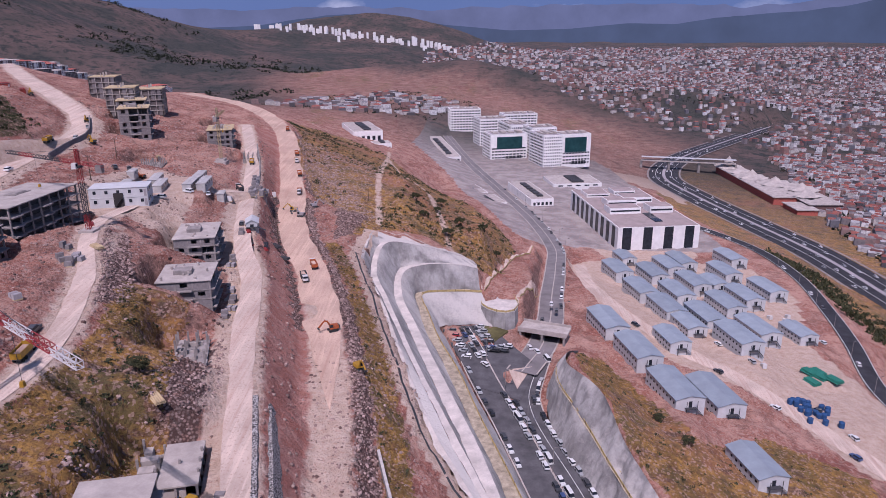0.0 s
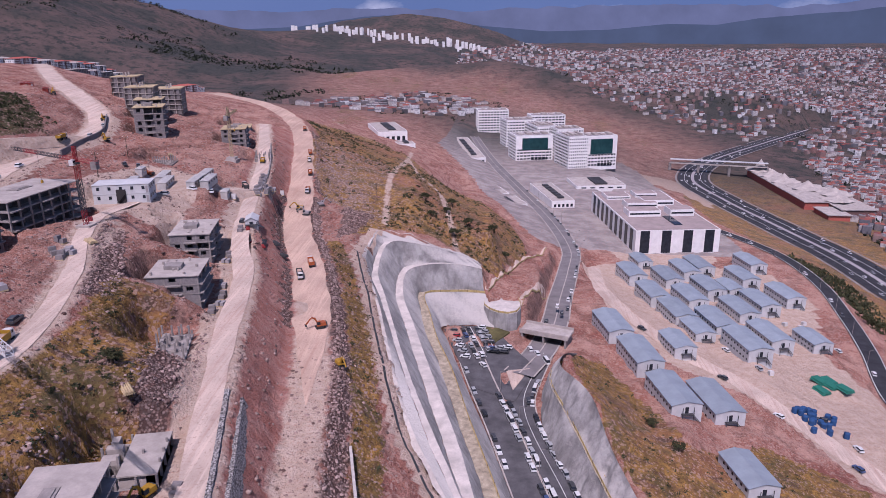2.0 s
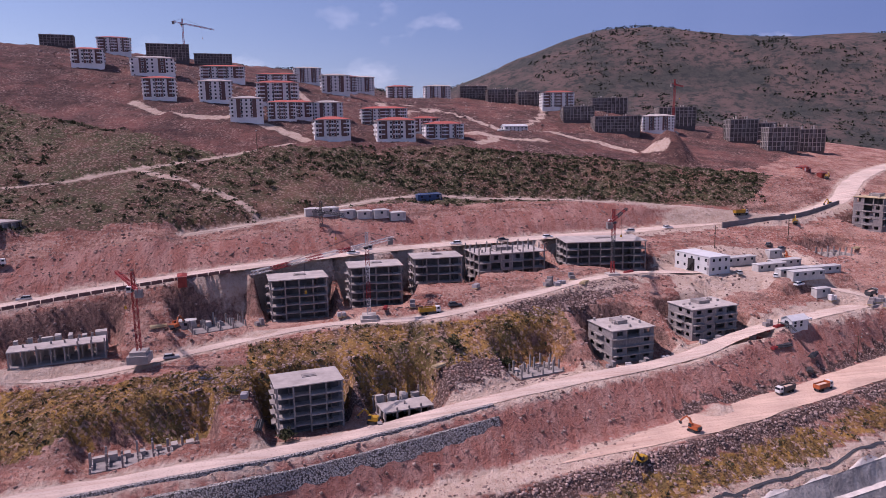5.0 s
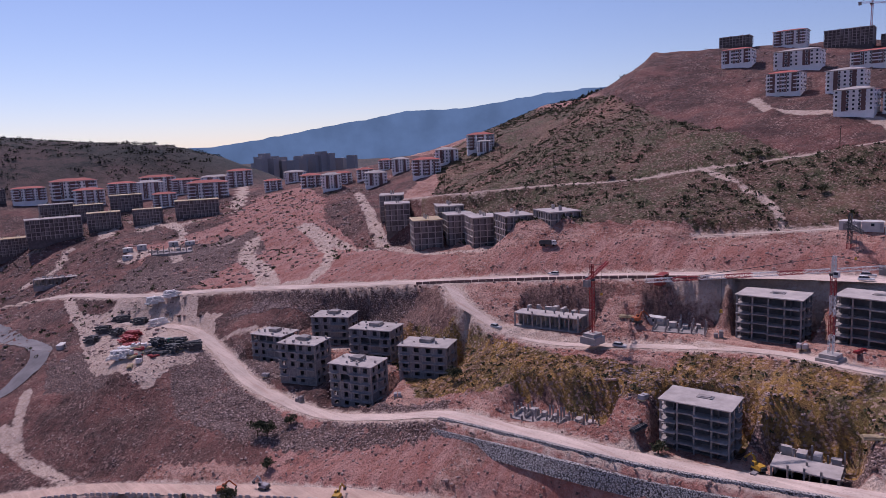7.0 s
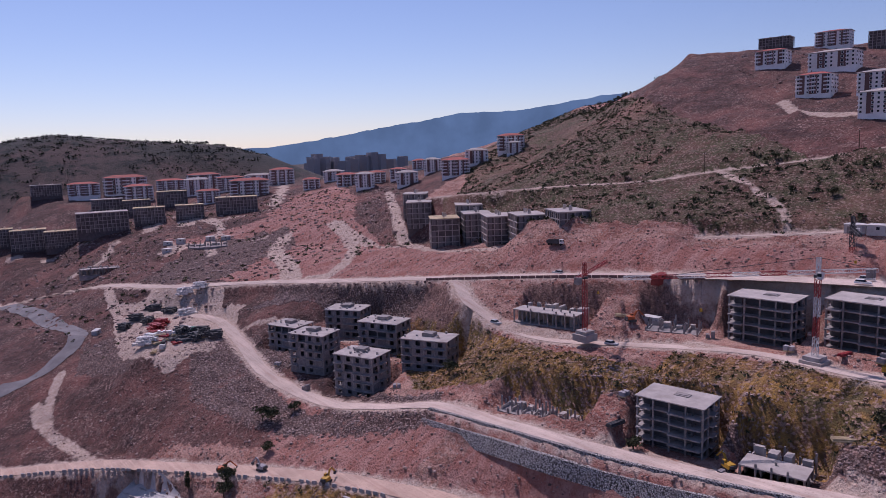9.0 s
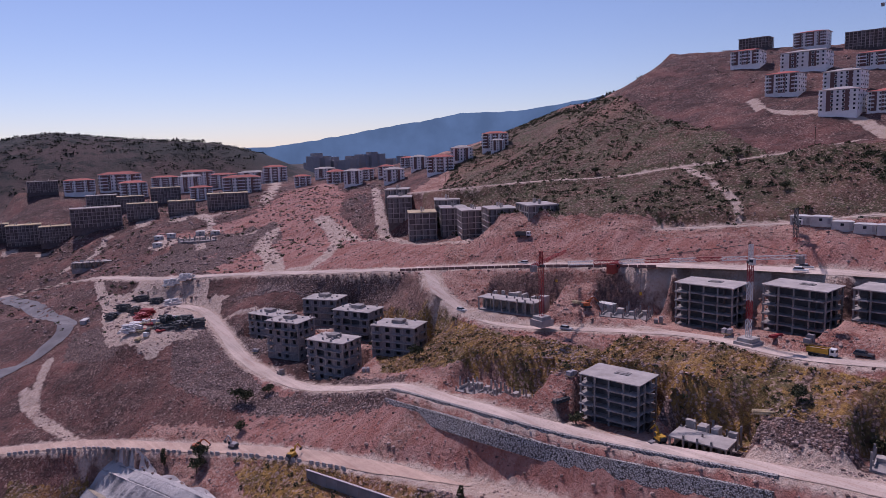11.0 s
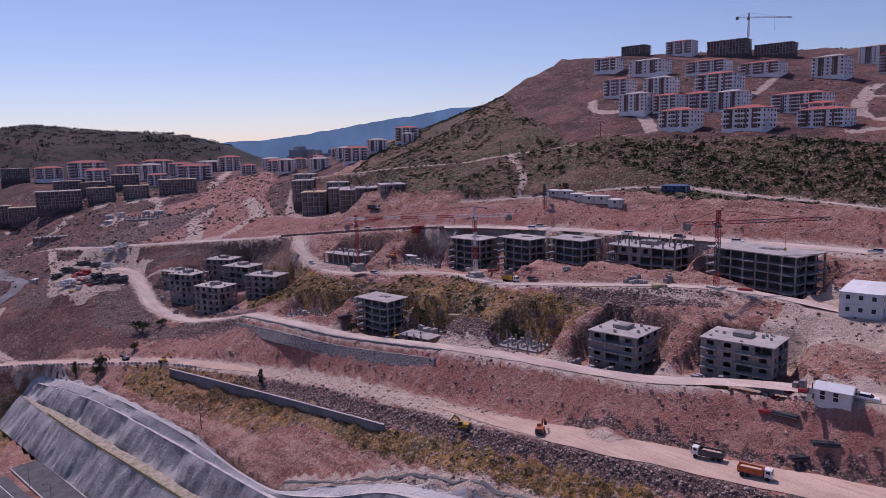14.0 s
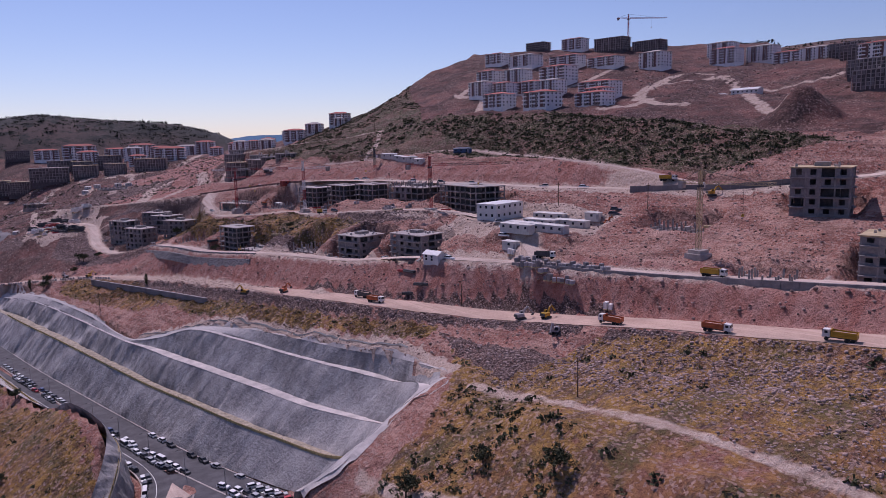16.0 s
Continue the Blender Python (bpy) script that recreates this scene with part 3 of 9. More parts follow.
UPPER = (2.3, [(70, -230, 0), (36, -190, 7), (12, -143, 17.4), (-0.5, -102, 21.5), (-15, -78, 23.8), (-26, -52, 26.2), (-33.5, -28.4, 28.8), (-39.4, -8.3, 31), (-43.8, 9.3, 32.8), (-47.4, 26, 34.2), (-56, 50, 34.8), (-64, 78, 34.6), (-70, 100, 34.3), (-75, 120, 34.6), (-77, 142, 35.6), (-84, 158, 37.6), (-99, 174, 41), (-124, 205, 43), (-170, 270, 44)])
TRAIL = (0.7, [(-58, 18, 38.5), (-66, 36, 40), (-73, 48, 41.6), (-79, 60, 42), (-80.5, 72, 41), (-81.5, 84, 40.4), (-80, 102, 39.3), (-77, 122, 37.6), (-75.5, 134, 36)])
HILL_TRAIL = (0.5, [(-62, -70, 42), (-71, -35, 45), (-77.5, -9, 46.6), (-84, 2, 48.3), (-90, 20, 50.5), (-97, 33, 53)])
HOSPITAL_ROAD = (2.9, [(14, 114, -4), (19, 126, -4.6), (22.5, 140, -5.2), (25.5, 160, -7.5), (30.5, 190, -10.5), (34, 218, -13), (31, 262, -15), (22, 320, -17), (8, 400, -18), (-6, 500, -18)])
VALLEY_ROAD = (2.6, [(33.2, -4, -6.3), (26.8, 28, -6), (20, 57, -5.8), (14.8, 80, -5.3), (10.6, 98, -4.8), (7.4, 110, -4.3), (5.4, 118, -3.7)])
RAMP = (2.0, [(38.5, 0, -6.3), (31.6, 30, -6), (24.7, 58, -5.7), (19.2, 82, -5.2), (15.2, 98, -4.9), (14.6, 106, -4.75), (16.4, 114, -4.6), (19.2, 124, -4.6)])
CAMP_ROAD = (1.7, [(40, 205, -14.5), (38, 185, -11), (37, 165, -7.5), (41, 146, -6.5), (49, 132, -8), (57, 121, -9), (65, 107, -10.6), (72, 92, -12), (78, 76, -13), (86, 60, -14)])
SIDE_ROAD = (2.0, [(62, 330, -20), (80, 285, -18), (94, 252, -16.5), (103, 225, -16), (104.5, 198, -16), (100, 170, -16), (96, 152, -16), (90, 128, -16.5), (92, 100, -17), (100, 60, -19), (110, 0, -22)])
HIGHWAY = (8.5, [(330, 700, -34), (215, 560, -33), (150, 470, -31), (125, 410, -30), (128, 360, -30), (137, 305, -30), (144, 260, -30), (146, 210, -30.5), (150, 140, -31), (165, 60, -32), (190, -60, -34)])
# breaks of slope that are no roads
BREAKS = [
    (0.9, [(7.6, 139.4, 2.0), (9.6, 149, 1.0), (13, 162, -1.2), (16.8, 178, -3.5), (24, 195, -4.4)]),
    (0.9, [(14.8, 137, 1.1), (18.4, 149, -0.4), (22.2, 162, -2.0)]),
    (0.9, [(-20.8, 10, 23.6), (-22.3, 18, 24), (-24.4, 27, 24.2), (-25.6, 36, 24.6), (-27.2, 46, 25), (-28.6, 56, 25.6), (-31.2, 66, 26.2), (-33.2, 75, 27)]),
    (1.2, [(-12.5, -46, 16.2), (-13, -34, 16.8), (-12, -22, 16.4), (-12.5, -8, 16.6)]),
    (1.0, [(-18, -48, 17.6), (-23.5, -37, 17.8), (-23.5, -22, 18), (-22.5, -6, 18.2)]),
    (0.5, [(-52, -20, 40), (-60, 12, 41.5), (-66, 36, 40.5), (-70, 47, 41.5), (-78, 90, 40), (-79, 112, 38.5), (-82, 140, 38.5)]),
]
BREAKS += [
    (3.0, [(-92, 30, 52), (-100, 42, 53), (-104, 62, 52.6), (-97, 84, 49), (-100, 106, 48.2), (-99, 118, 45.8), (-95, 152, 42.5)]),
    (4.0, [(-116, 4, 60.5), (-117, 28, 59), (-122, 48, 57), (-127, 66, 55.5), (-138, 83, 55), (-146, 120, 53), (-140, 150, 50), (-124, 166, 47)]),
    (6.0, [(-181, -65, 85.5), (-166, -8, 74), (-180, 32, 70), (-203, 52, 68.5), (-206, 95, 67.5), (-176, 126, 62), (-200, 190, 55), (-240, 250, 51)]),
]
BREAKS += [
    (3.0, [(-84, -5, 49), (-100, -3, 55.6), (-117, -34, 62), (-145, -53, 75.5), (-181, -65, 85.5), (-230, -40, 88), (-280, 20, 86)]),
    (3.0, [(-100, -80, 46.3), (-134, -100, 58.6), (-150, -92, 66), (-190, -130, 72), (-240, -160, 74)]),
    (3.0, [(-60, -40, 39), (-75, -60, 42), (-66, -90, 38), (-92, -138, 42), (-93, -156, 42.5), (-79, -197, 38), (-130, -230, 46)]),
]
BREAKS += [
    (4.0, [(-44, -56, 30.5), (-54, -28, 33.5), (-42, -100, 27), (-35, -147, 27), (-13, -167, 27), (-33, -192, 31), (-58, -184, 33)]),
    (6.0, [(-50, -213, 34), (-1, -213, 28), (16, -212, 17), (30, -250, 24), (0, -270, 36), (-60, -290, 38)]),
    (5.0, [(14, -294, 40), (-8, -284, 39), (-28, -281, 39), (-48, -276, 39), (-64, -270, 38.5), (-96, -262, 39.5)]),
    (3.0, [(-128, 84, 55), (-138, 104, 54.5), (-148, 130, 53.5)]),
    (9.0, [(-200, 290, 42), (-258, 368, 37.5), (-276, 430, 34), (-298, 500, 29.5), (-316, 558, 26)]),
    (7.0, [(-114, 301, 30), (-150, 345, 26.5), (-186, 440, 17), (-222, 540, 10)]),
]
BREAKS += [
    (3.0, [(22.7, -95, 13.8), (26.4, -116, 12.5), (40, -150, 8), (50, -120, 6), (38, -90, 8)]),
    (2.0, [(0, -82, 18), (12, -66, 17.6), (16.5, -60, 15.7), (10, -56, 16.2), (-4, -73, 18.5)]),
    (1.0, [(35, -64, 5.6), (32, -50, 4.8), (26, -38, 4.6)]),
    (1.0, [(8, -20, 12), (12, -34, 11), (22, -52, 10)]),
    (2.0, [(-22, 128, 16.5), (-25, 157, 18), (-30, 180, 20), (-42, 200, 23.5), (-37, 237, 17)]),
]
BREAKS += [
    (2.0, [(-12, 160, 17), (-14, 185, 17.5), (-25, 220, 14.5), (-30, 260, 9), (-34, 320, 2), (-40, 380, -3)]),
    (2.0, [(6, 162, 9), (8, 190, 5), (4, 225, 0), (0, 262, -6), (-4, 300, -12)]),
    (2.0, [(17, 158, 0), (21, 185, -5), (22, 215, -9.5), (14.5, 246, -10)]),
    (3.0, [(36, 92, -1.5), (36, 106, -5), (34, 122, -5.5), (31, 138, -6), (33, 150, -7)]),
]
BREAKS += [
    (4.0, [(48, 86, -6.6), (48, 102, -6.8), (54, 116, -8.4), (60, 130, -9), (55, 160, -11), (50, 185, -13.5)]),
    (4.0, [(74, 124, -13), (70, 108, -11), (80, 150, -14), (84, 190, -15.2), (70, 205, -15.6)]),
    (8.0, [(62, 232, -16.2), (76, 300, -17.5), (60, 360, -18), (40, 420, -18.2), (10, 500, -18.4)]),
    (1.0, [(31, 62, -3), (42, 66, -7), (58, 70, -10.5)]),
]
# the sprayed-concrete cut: foot, fence bench, second bench, third bench and crest, from south to north and round the corner
CUT_FOOT = [(36, -30, -6.5), (30, 0, -6.2), (23.7, 30, -6), (17.3, 57, -5.8), (15.2, 66, -5.6), (12.9, 76, -5.3), (9.5, 91, -4.9), (5.5, 106, -4.5), (2.2, 118, -3.6), (0, 126, -2.8), (-1.4, 130.5, -2.4), (2, 131.5, -2.4), (6.5, 132, -2.4), (9.5, 131, -2.6)]
CUT_FENCE_BENCH = [(31, -30, -0.5), (26, 0, 0.2), (19.6, 30, 0.6), (13.7, 57, 0.6), (11.7, 66, 0.6), (9.3, 76.5, 0.6), (5.9, 90, 0.8), (2.4, 105, 1.1), (-1, 116.5, 1.3), (-3.4, 127, 2), (-5, 134, 3.4), (0, 136.5, 3), (4.5, 137.6, 2.6), (7.4, 138.2, 2.2)]
CUT_SECOND_BENCH = [(28.5, -30, 2), (21, 0, 4.5), (14.7, 30, 4.8), (9.5, 57, 4.9), (7.3, 66, 5.2), (5, 76, 5.3), (1.1, 90.5, 5.4), (-2.8, 105, 5.4), (-5.7, 116, 5.4), (-8.7, 127, 6.2), (-8.7, 135.8, 8.0), (-3, 139, 8.4), (3.4, 141.6, 7.2), (6.6, 141.8, 6.4)]
CUT_THIRD_BENCH = [(27, -30, 3), (19.6, 0, 5.8), (13, 32, 6.2), (8.6, 57, 5.2), (4.8, 67, 7), (0.5, 76.5, 10), (-3.7, 90, 10.4), (-7.7, 105, 10.4), (-10.7, 116, 10.6), (-13.7, 128, 11), (-12.6, 138, 13.4), (-6, 141.4, 11.8), (2.8, 143.4, 8.8), (6.4, 142.6, 6.9)]
CUT_CREST = [(26.5, -30, 3.2), (19, 0, 6), (12.5, 32, 6.4), (8.1, 57, 5.2), (3.5, 65, 7.3), (-1, 74, 9.8), (-5.8, 90, 11.9), (-9.7, 105, 12.7), (-13.2, 117, 13), (-16, 127, 13.6), (-14.6, 140.9, 14.8), (-6.3, 142.1, 12.0), (2.7, 143.9, 8.9), (6.4, 143.0, 7.0)]
CUT = [list(row) for row in zip(CUT_FOOT, CUT_FENCE_BENCH, CUT_SECOND_BENCH, CUT_THIRD_BENCH, CUT_CREST)]
# the cut on the other side of the valley road: foot, bench and crest
EAST_FOOT = [(33, 20, -5.9), (27.5, 50, -5.6), (21.8, 79, -5.2), (18.2, 92, -5), (17.3, 101, -4.9), (18.2, 109, -4.8), (21.5, 117, -4.7)]
EAST_BENCH = [(36, 22, -2), (29.5, 51, -2.5), (23.6, 80, -1.5), (20.6, 92, 0.5), (18.6, 101, 1), (19.5, 108.5, 0.5), (22.5, 116, -2)]
EAST_CREST = [(39, 24, -0.5), (32, 52, -0.8), (25.6, 81, 1.6), (23.4, 91, 5.2), (20.2, 101.5, 4.2), (21.4, 109, 2.6), (24.5, 116, -0.5)]
EAST_CUT = [list(row) for row in zip(EAST_FOOT, EAST_BENCH, EAST_CREST)]
# level plots: x, y, half sizes, turn, z
PLOTS = []


def polyline(points):
    return np.array(points, float)


def along(points, step):
    """Points at even steps along a line, rounded off at its bends."""
    p = polyline(points)
    t = np.r_[0, np.cumsum(np.linalg.norm(np.diff(p, axis=0), axis=1))]
    m = np.zeros_like(p)
    m[1:-1] = (p[2:] - p[:-2]) / (t[2:] - t[:-2])[:, None]
    m[0], m[-1] = (p[1] - p[0]) / (t[1] - t[0]), (p[-1] - p[-2]) / (t[-1] - t[-2])
    q = np.linspace(0, t[-1], max(2, int(t[-1] / step) + 1))
    i = np.clip(np.searchsorted(t, q, side="right") - 1, 0, len(t) - 2)
    h = (t[i + 1] - t[i])[:, None]
    s = (q - t[i])[:, None] / h
    return (2 * s**3 - 3 * s**2 + 1) * p[i] + (s**3 - 2 * s**2 + s) * h * m[i] + (3 * s**2 - 2 * s**3) * p[i + 1] + (s**3 - s**2) * h * m[i + 1]


def near_line(x, y, line):
    """Distance to a line in plan, and the line's height at the nearest point."""
    best, level = np.full(x.size, 1e9), np.zeros(x.size)
    fx, fy = np.ravel(x), np.ravel(y)
    lo, hi = line[:, :2].min(0) - 20, line[:, :2].max(0) + 20
    pool = np.where((fx > lo[0]) & (fx < hi[0]) & (fy > lo[1]) & (fy < hi[1]))[0]
    for k0 in range(0, len(line) - 1, 6):
        piece = line[k0:k0 + 7]
        lo, hi = piece[:, :2].min(0) - 20, piece[:, :2].max(0) + 20
        px, py = fx[pool], fy[pool]
        i = pool[(px > lo[0]) & (px < hi[0]) & (py > lo[1]) & (py < hi[1])]
        if not len(i):
            continue
        xs, ys, b, z = fx[i], fy[i], best[i], level[i]
        for a, c in zip(piece[:-1], piece[1:]):
            d = c - a
            k = np.clip(((xs - a[0]) * d[0] + (ys - a[1]) * d[1]) / max(1e-9, d[0] ** 2 + d[1] ** 2), 0, 1)
            r = np.hypot(xs - a[0] - k * d[0], ys - a[1] - k * d[1])
            closer = r < b
            b, z = np.where(closer, r, b), np.where(closer, a[2] + k * d[2], z)
        best[i], level[i] = b, z
    return best.reshape(x.shape), level.reshape(x.shape)


def in_ring(x, y, ring):
    hit = np.zeros(x.shape, bool)
    for (ax, ay), (bx, by) in zip(ring, ring[1:] + ring[:1]):
        cross = ((ay > y) != (by > y)) & (x < (bx - ax) * (y - ay) / ((by - ay) or 1e-9) + ax)
        hit ^= cross
    return hit


LATTICE = np.random.RandomState(7).rand(256, 256)


def wobble(x, y, size, octaves=4):
    """Soft value noise between -1 and 1."""
    total, amp, norm = np.zeros(np.shape(x)), 1.0, 0.0
    for o in range(octaves):
        u, v = np.asarray(x) / size * 2**o + 17.3 * o, np.asarray(y) / size * 2**o + 9.1 * o
        i, j = np.floor(u).astype(int), np.floor(v).astype(int)
        a, b = u - i, v - j
        a, b = a * a * (3 - 2 * a), b * b * (3 - 2 * b)
        g = lambda p, q: LATTICE[p % 256, q % 256]
        total += amp * ((g(i, j) * (1 - a) + g(i + 1, j) * a) * (1 - b) + (g(i, j + 1) * (1 - a) + g(i + 1, j + 1) * a) * b)
        norm, amp = norm + amp, amp * 0.5
    return total / norm * 2 - 1


# far hills: centre, height, spread across and along, turn
HILLS = [
    (-1010, 470, 205, 330, 300, 30),
    (-870, 940, 96, 300, 260, 20),
    (-800, 720, 36, 220, 190, 0),
    (-640, 1150, 75, 220, 200, 0),
    (-640, 860, 62, 330, 170, -10),
    (-420, -10, 78, 190, 170, 0),
    (-520, 330, 40, 160, 140, 0),
    (-300, 2300, 100, 420, 250, -10),
    (-500, 1500, 60, 420, 300, 0),
    (60, 820, 34, 150, 80, -25),
    (230, 720, 22, 110, 60, -25),
    (10, -470, 76, 130, 105, 0),
    (-140, -420, 36, 90, 70, 0),
]
HILLS += [
    (-230, -170, 40, 90, 120, 20),
    (-900, -500, 30, 260, 200, 0),
]


def far_ground(x, y):
    east = 1 / (1 + np.exp(-(x - 60) / 45))
    z = 20 - 58 * east - 26 / (1 + np.exp(-(y - 330) / 60)) * (1 - east) - 26 / (1 + np.exp((y + 420) / 90)) * (1 - east)
    for cx, cy, h, sx, sy, turn in HILLS:
        c, s = math.cos(radians(turn)), math.sin(radians(turn))
        u, v = (x - cx) * c + (y - cy) * s, -(x - cx) * s + (y - cy) * c
        z = z + h * np.exp(-(u / sx) ** 2 - (v / sy) ** 2)
    r = np.hypot(x, y)
    return z + wobble(x, y, 160, 5) * np.clip((r - 250) / 500, 0, 1) * 14


GX0, GX1, GY0, GY1, GS = -340.0, 240.0, -340.0, 560.0, 2.0


def relax_land():
    """A skin stretched over the roads, the breaks of slope and the cuts."""
    lines = [(w, along(p, 3.0)) for w, p in (LOW, (1.5, HAUL[1]), (HAUL[0], HAUL[1][8:]), MID, UPPER, TRAIL, HILL_TRAIL, HOSPITAL_ROAD, VALLEY_ROAD, RAMP, CAMP_ROAD, SIDE_ROAD, HIGHWAY)]
    lines += [(w, polyline(p)) for w, p in BREAKS]
    for cut in (CUT, EAST_CUT):
        for k in range(len(cut[0])):
            lines.append((0.9, polyline([row[k] for row in cut])))
    old = None
    for step in (16.0, 8.0, 4.0, GS):
        xs, ys = np.arange(GX0, GX1 + 0.1, step), np.arange(GY0, GY1 + 0.1, step)
        x, y = np.meshgrid(xs, ys, indexing="ij")
        fixed = np.zeros(x.shape, bool)
        z = far_ground(x, y)
        if old is not None:
            z = sample(old[0], old[1], x, y)
        edge = far_ground(x, y)
        rim = np.zeros(x.shape, bool)
        rim[0], rim[-1], rim[:, 0], rim[:, -1] = True, True, True, True
        z[rim], fixed[rim] = edge[rim], True
        for w, p in lines:
            d, level = near_line(x, y, p)
            m = d < max(w, step * 0.55)
            z[m], fixed[m] = level[m], True
        for _ in range(260 if step > 4 else 120):
            q = z.copy()
            q[1:-1, 1:-1] = (z[2:, 1:-1] + z[:-2, 1:-1] + z[1:-1, 2:] + z[1:-1, :-2]) / 4
            z = np.where(fixed, z, q)
        old = (z, step)
    return old[0]


def sample(z, step, x, y):
    u, v = (np.clip(x, GX0, GX1) - GX0) / step, (np.clip(y, GY0, GY1) - GY0) / step
    i, j = np.clip(u.astype(int), 0, z.shape[0] - 2), np.clip(v.astype(int), 0, z.shape[1] - 2)
    a, b = np.clip(u - i, 0, 1), np.clip(v - j, 0, 1)
    return (z[i, j] * (1 - a) + z[i + 1, j] * a) * (1 - b) + (z[i, j + 1] * (1 - a) + z[i + 1, j + 1] * a) * b


MOUNDS = [(-114, 131, 8.5, 9.5, 8.0), (-101, 160, 2.0, 7, 5), (-20.5, 92, 1.2, 3, 3)]
LAND = relax_land()
ROADS = [(w, along(p, 2.5)) for w, p in (LOW, (1.5, HAUL[1]), MID, UPPER, TRAIL, HILL_TRAIL, HOSPITAL_ROAD, VALLEY_ROAD, RAMP, CAMP_ROAD, SIDE_ROAD, HIGHWAY, (HAUL[0], HAUL[1][8:]))]
CUT_RINGS = [[row[0][:2] for row in c] + [row[-1][:2] for row in reversed(c)] for c in (CUT, EAST_CUT)]


def beside(line, side, y0, y1, step=4.0):
    """A line moved to its right hand, between two levels of y."""
    p = along(line, step)
    d = np.gradient(p[:, :2], axis=0)
    d /= np.linalg.norm(d, axis=1)[:, None]
    q = np.stack([p[:, 0] + d[:, 1] * side, p[:, 1] - d[:, 0] * side], -1)
    return [tuple(v) for v in q if y0 <= v[1] <= y1]


def band(line, lo, hi, y0, y1):
    return beside(line, lo, y0, y1) + beside(line, hi, y0, y1)[::-1]


# the slope of tipped earth between the two long roads
TIPPED = beside(LOW[1], 1.2, 16, 134) + beside(HAUL[1], -1.0, 16, 134)[::-1]


def surface(x, y, rough=True):
    """Height of the ground, with roads and plots levelled into it."""
    x, y = np.asarray(x, float), np.asarray(y, float)
    inside = (x > GX0) & (x < GX1) & (y > GY0) & (y < GY1)
    z = np.where(inside, sample(LAND, GS, x, y), far_ground(x, y))
    calm = np.ones(x.shape)
    near = np.exp(-((np.hypot(x + 20, y - 40)) / 340) ** 2)
    shift = (wobble(x, y, 9, 5) * 0.65 + wobble(x, y, 34, 3) * 0.6) * near if rough else 0
    flat = z.copy()
    for w, p in ROADS:
        d, level = near_line(x, y, p)
        k = np.clip((w + 2.2 - d) / 1.8, 0, 1)
        k = k * k * (3 - 2 * k)
        flat = flat * (1 - k) + (level - 0.07) * k
        calm = np.minimum(calm, np.clip((d - w) / 4, 0, 1))
    for px, py, hx, hy, turn, level in PLOTS:
        c, s = math.cos(radians(turn)), math.sin(radians(turn))
        u, v = np.abs((x - px) * c + (y - py) * s) - hx, np.abs(-(x - px) * s + (y - py) * c) - hy
        d = np.maximum(u, v)
        k = np.clip((1.6 - d) / 1.3, 0, 1)
        flat = flat * (1 - k) + level * k
        calm = np.minimum(calm, np.clip(d / 3, 0, 1))
    crag = np.abs(wobble(x, y, 4.2, 3)) * near * np.where(in_ring(x, y, TIPPED), 0.25, 1.0) if rough else 0
    z = flat + (shift + 1.1 * crag - 0.35 * near) * calm if rough else flat
    for mx, my, mh, rx, ry in MOUNDS:
        z = z + mh * np.clip(1 - np.hypot((x - mx) / rx, (y - my) / ry) * (1 + 0.3 * wobble(x, y, 5, 3)), 0, 0.86) ** 1.3
    for ring in CUT_RINGS:
        z = np.where(in_ring(x, y, ring), z - 4.6, z)
    return z


def ground_z(x, y):
    return float(surface(np.array([float(x)]), np.array([float(y)]))[0])

# concrete blocks under construction: row, south-east corner, north-east corner, depth, foot, roof, storeys, look
FRAMES = [
    ("near", (-18.3, 35.0), (-20.1, 43.0), 5.2, 18.5, 24.8, 5, "open"),
    ("row", (-41.2, 32.6), (-42.6, 41.1), 5.6, 26.8, 33.2, 5, "open"),
    ("row", (-44.2, 44.4), (-44.8, 52.7), 5.6, 27.6, 34.1, 5, "open"),
    ("row", (-47.0, 54.8), (-47.5, 62.8), 5.6, 28.0, 34.6, 5, "open"),
    ("row", (-50.2, 66.0), (-52.2, 78.2), 7.0, 28.6, 34.2, 4, "rough"),
    ("row", (-54.0, 82.5), (-53.0, 97.0), 7.5, 28.6, 35.1, 5, "open"),
    ("pair", (-29.0, 81.2), (-30.4, 88.2), 6.6, 21.2, 26.1, 4, "block"),
    ("pair", (-33.2, 95.6), (-35.0, 104.0), 5.8, 22.6, 27.4, 4, "block"),
    ("group", (-5.6, -50.0), (-8.6, -42.8), 5.5, 14.2, 20.0, 4, "block"),
    ("group", (-14.9, -41.9), (-19.6, -35.4), 5.5, 17.2, 23.0, 4, "block"),
]
FRAMES += [
    ("group", (-15.0, -28.0), (-18.9, -20.4), 5.5, 17.2, 23.0, 4, "block"),
    ("group", (-15.2, -13.2), (-19.6, -5.6), 5.5, 17.0, 22.6, 4, "block"),
    ("group", (-3.2, -33.5), (-6.8, -26.6), 5.5, 14.3, 21.8, 5, "block"),
    ("group", (-5.2, -19.3), (-8.6, -11.8), 5.5, 13.2, 20.6, 5, "block"),
    ("north", (-67.0, 155.4), (-69.8, 162.8), 6.4, 32.4, 39.6, 5, "shell"),
    ("north", (-73.5, 169.0), (-76.5, 177.0), 6.6, 33.6, 40.0, 5, "shell"),
    ("north", (-54.0, 171.6), (-56.0, 179.4), 6.0, 26.4, 32.4, 5, "shell"),
    ("north", (-61.6, 196.8), (-63.8, 204.4), 7.0, 26.6, 29.4, 2, "ply"),
]
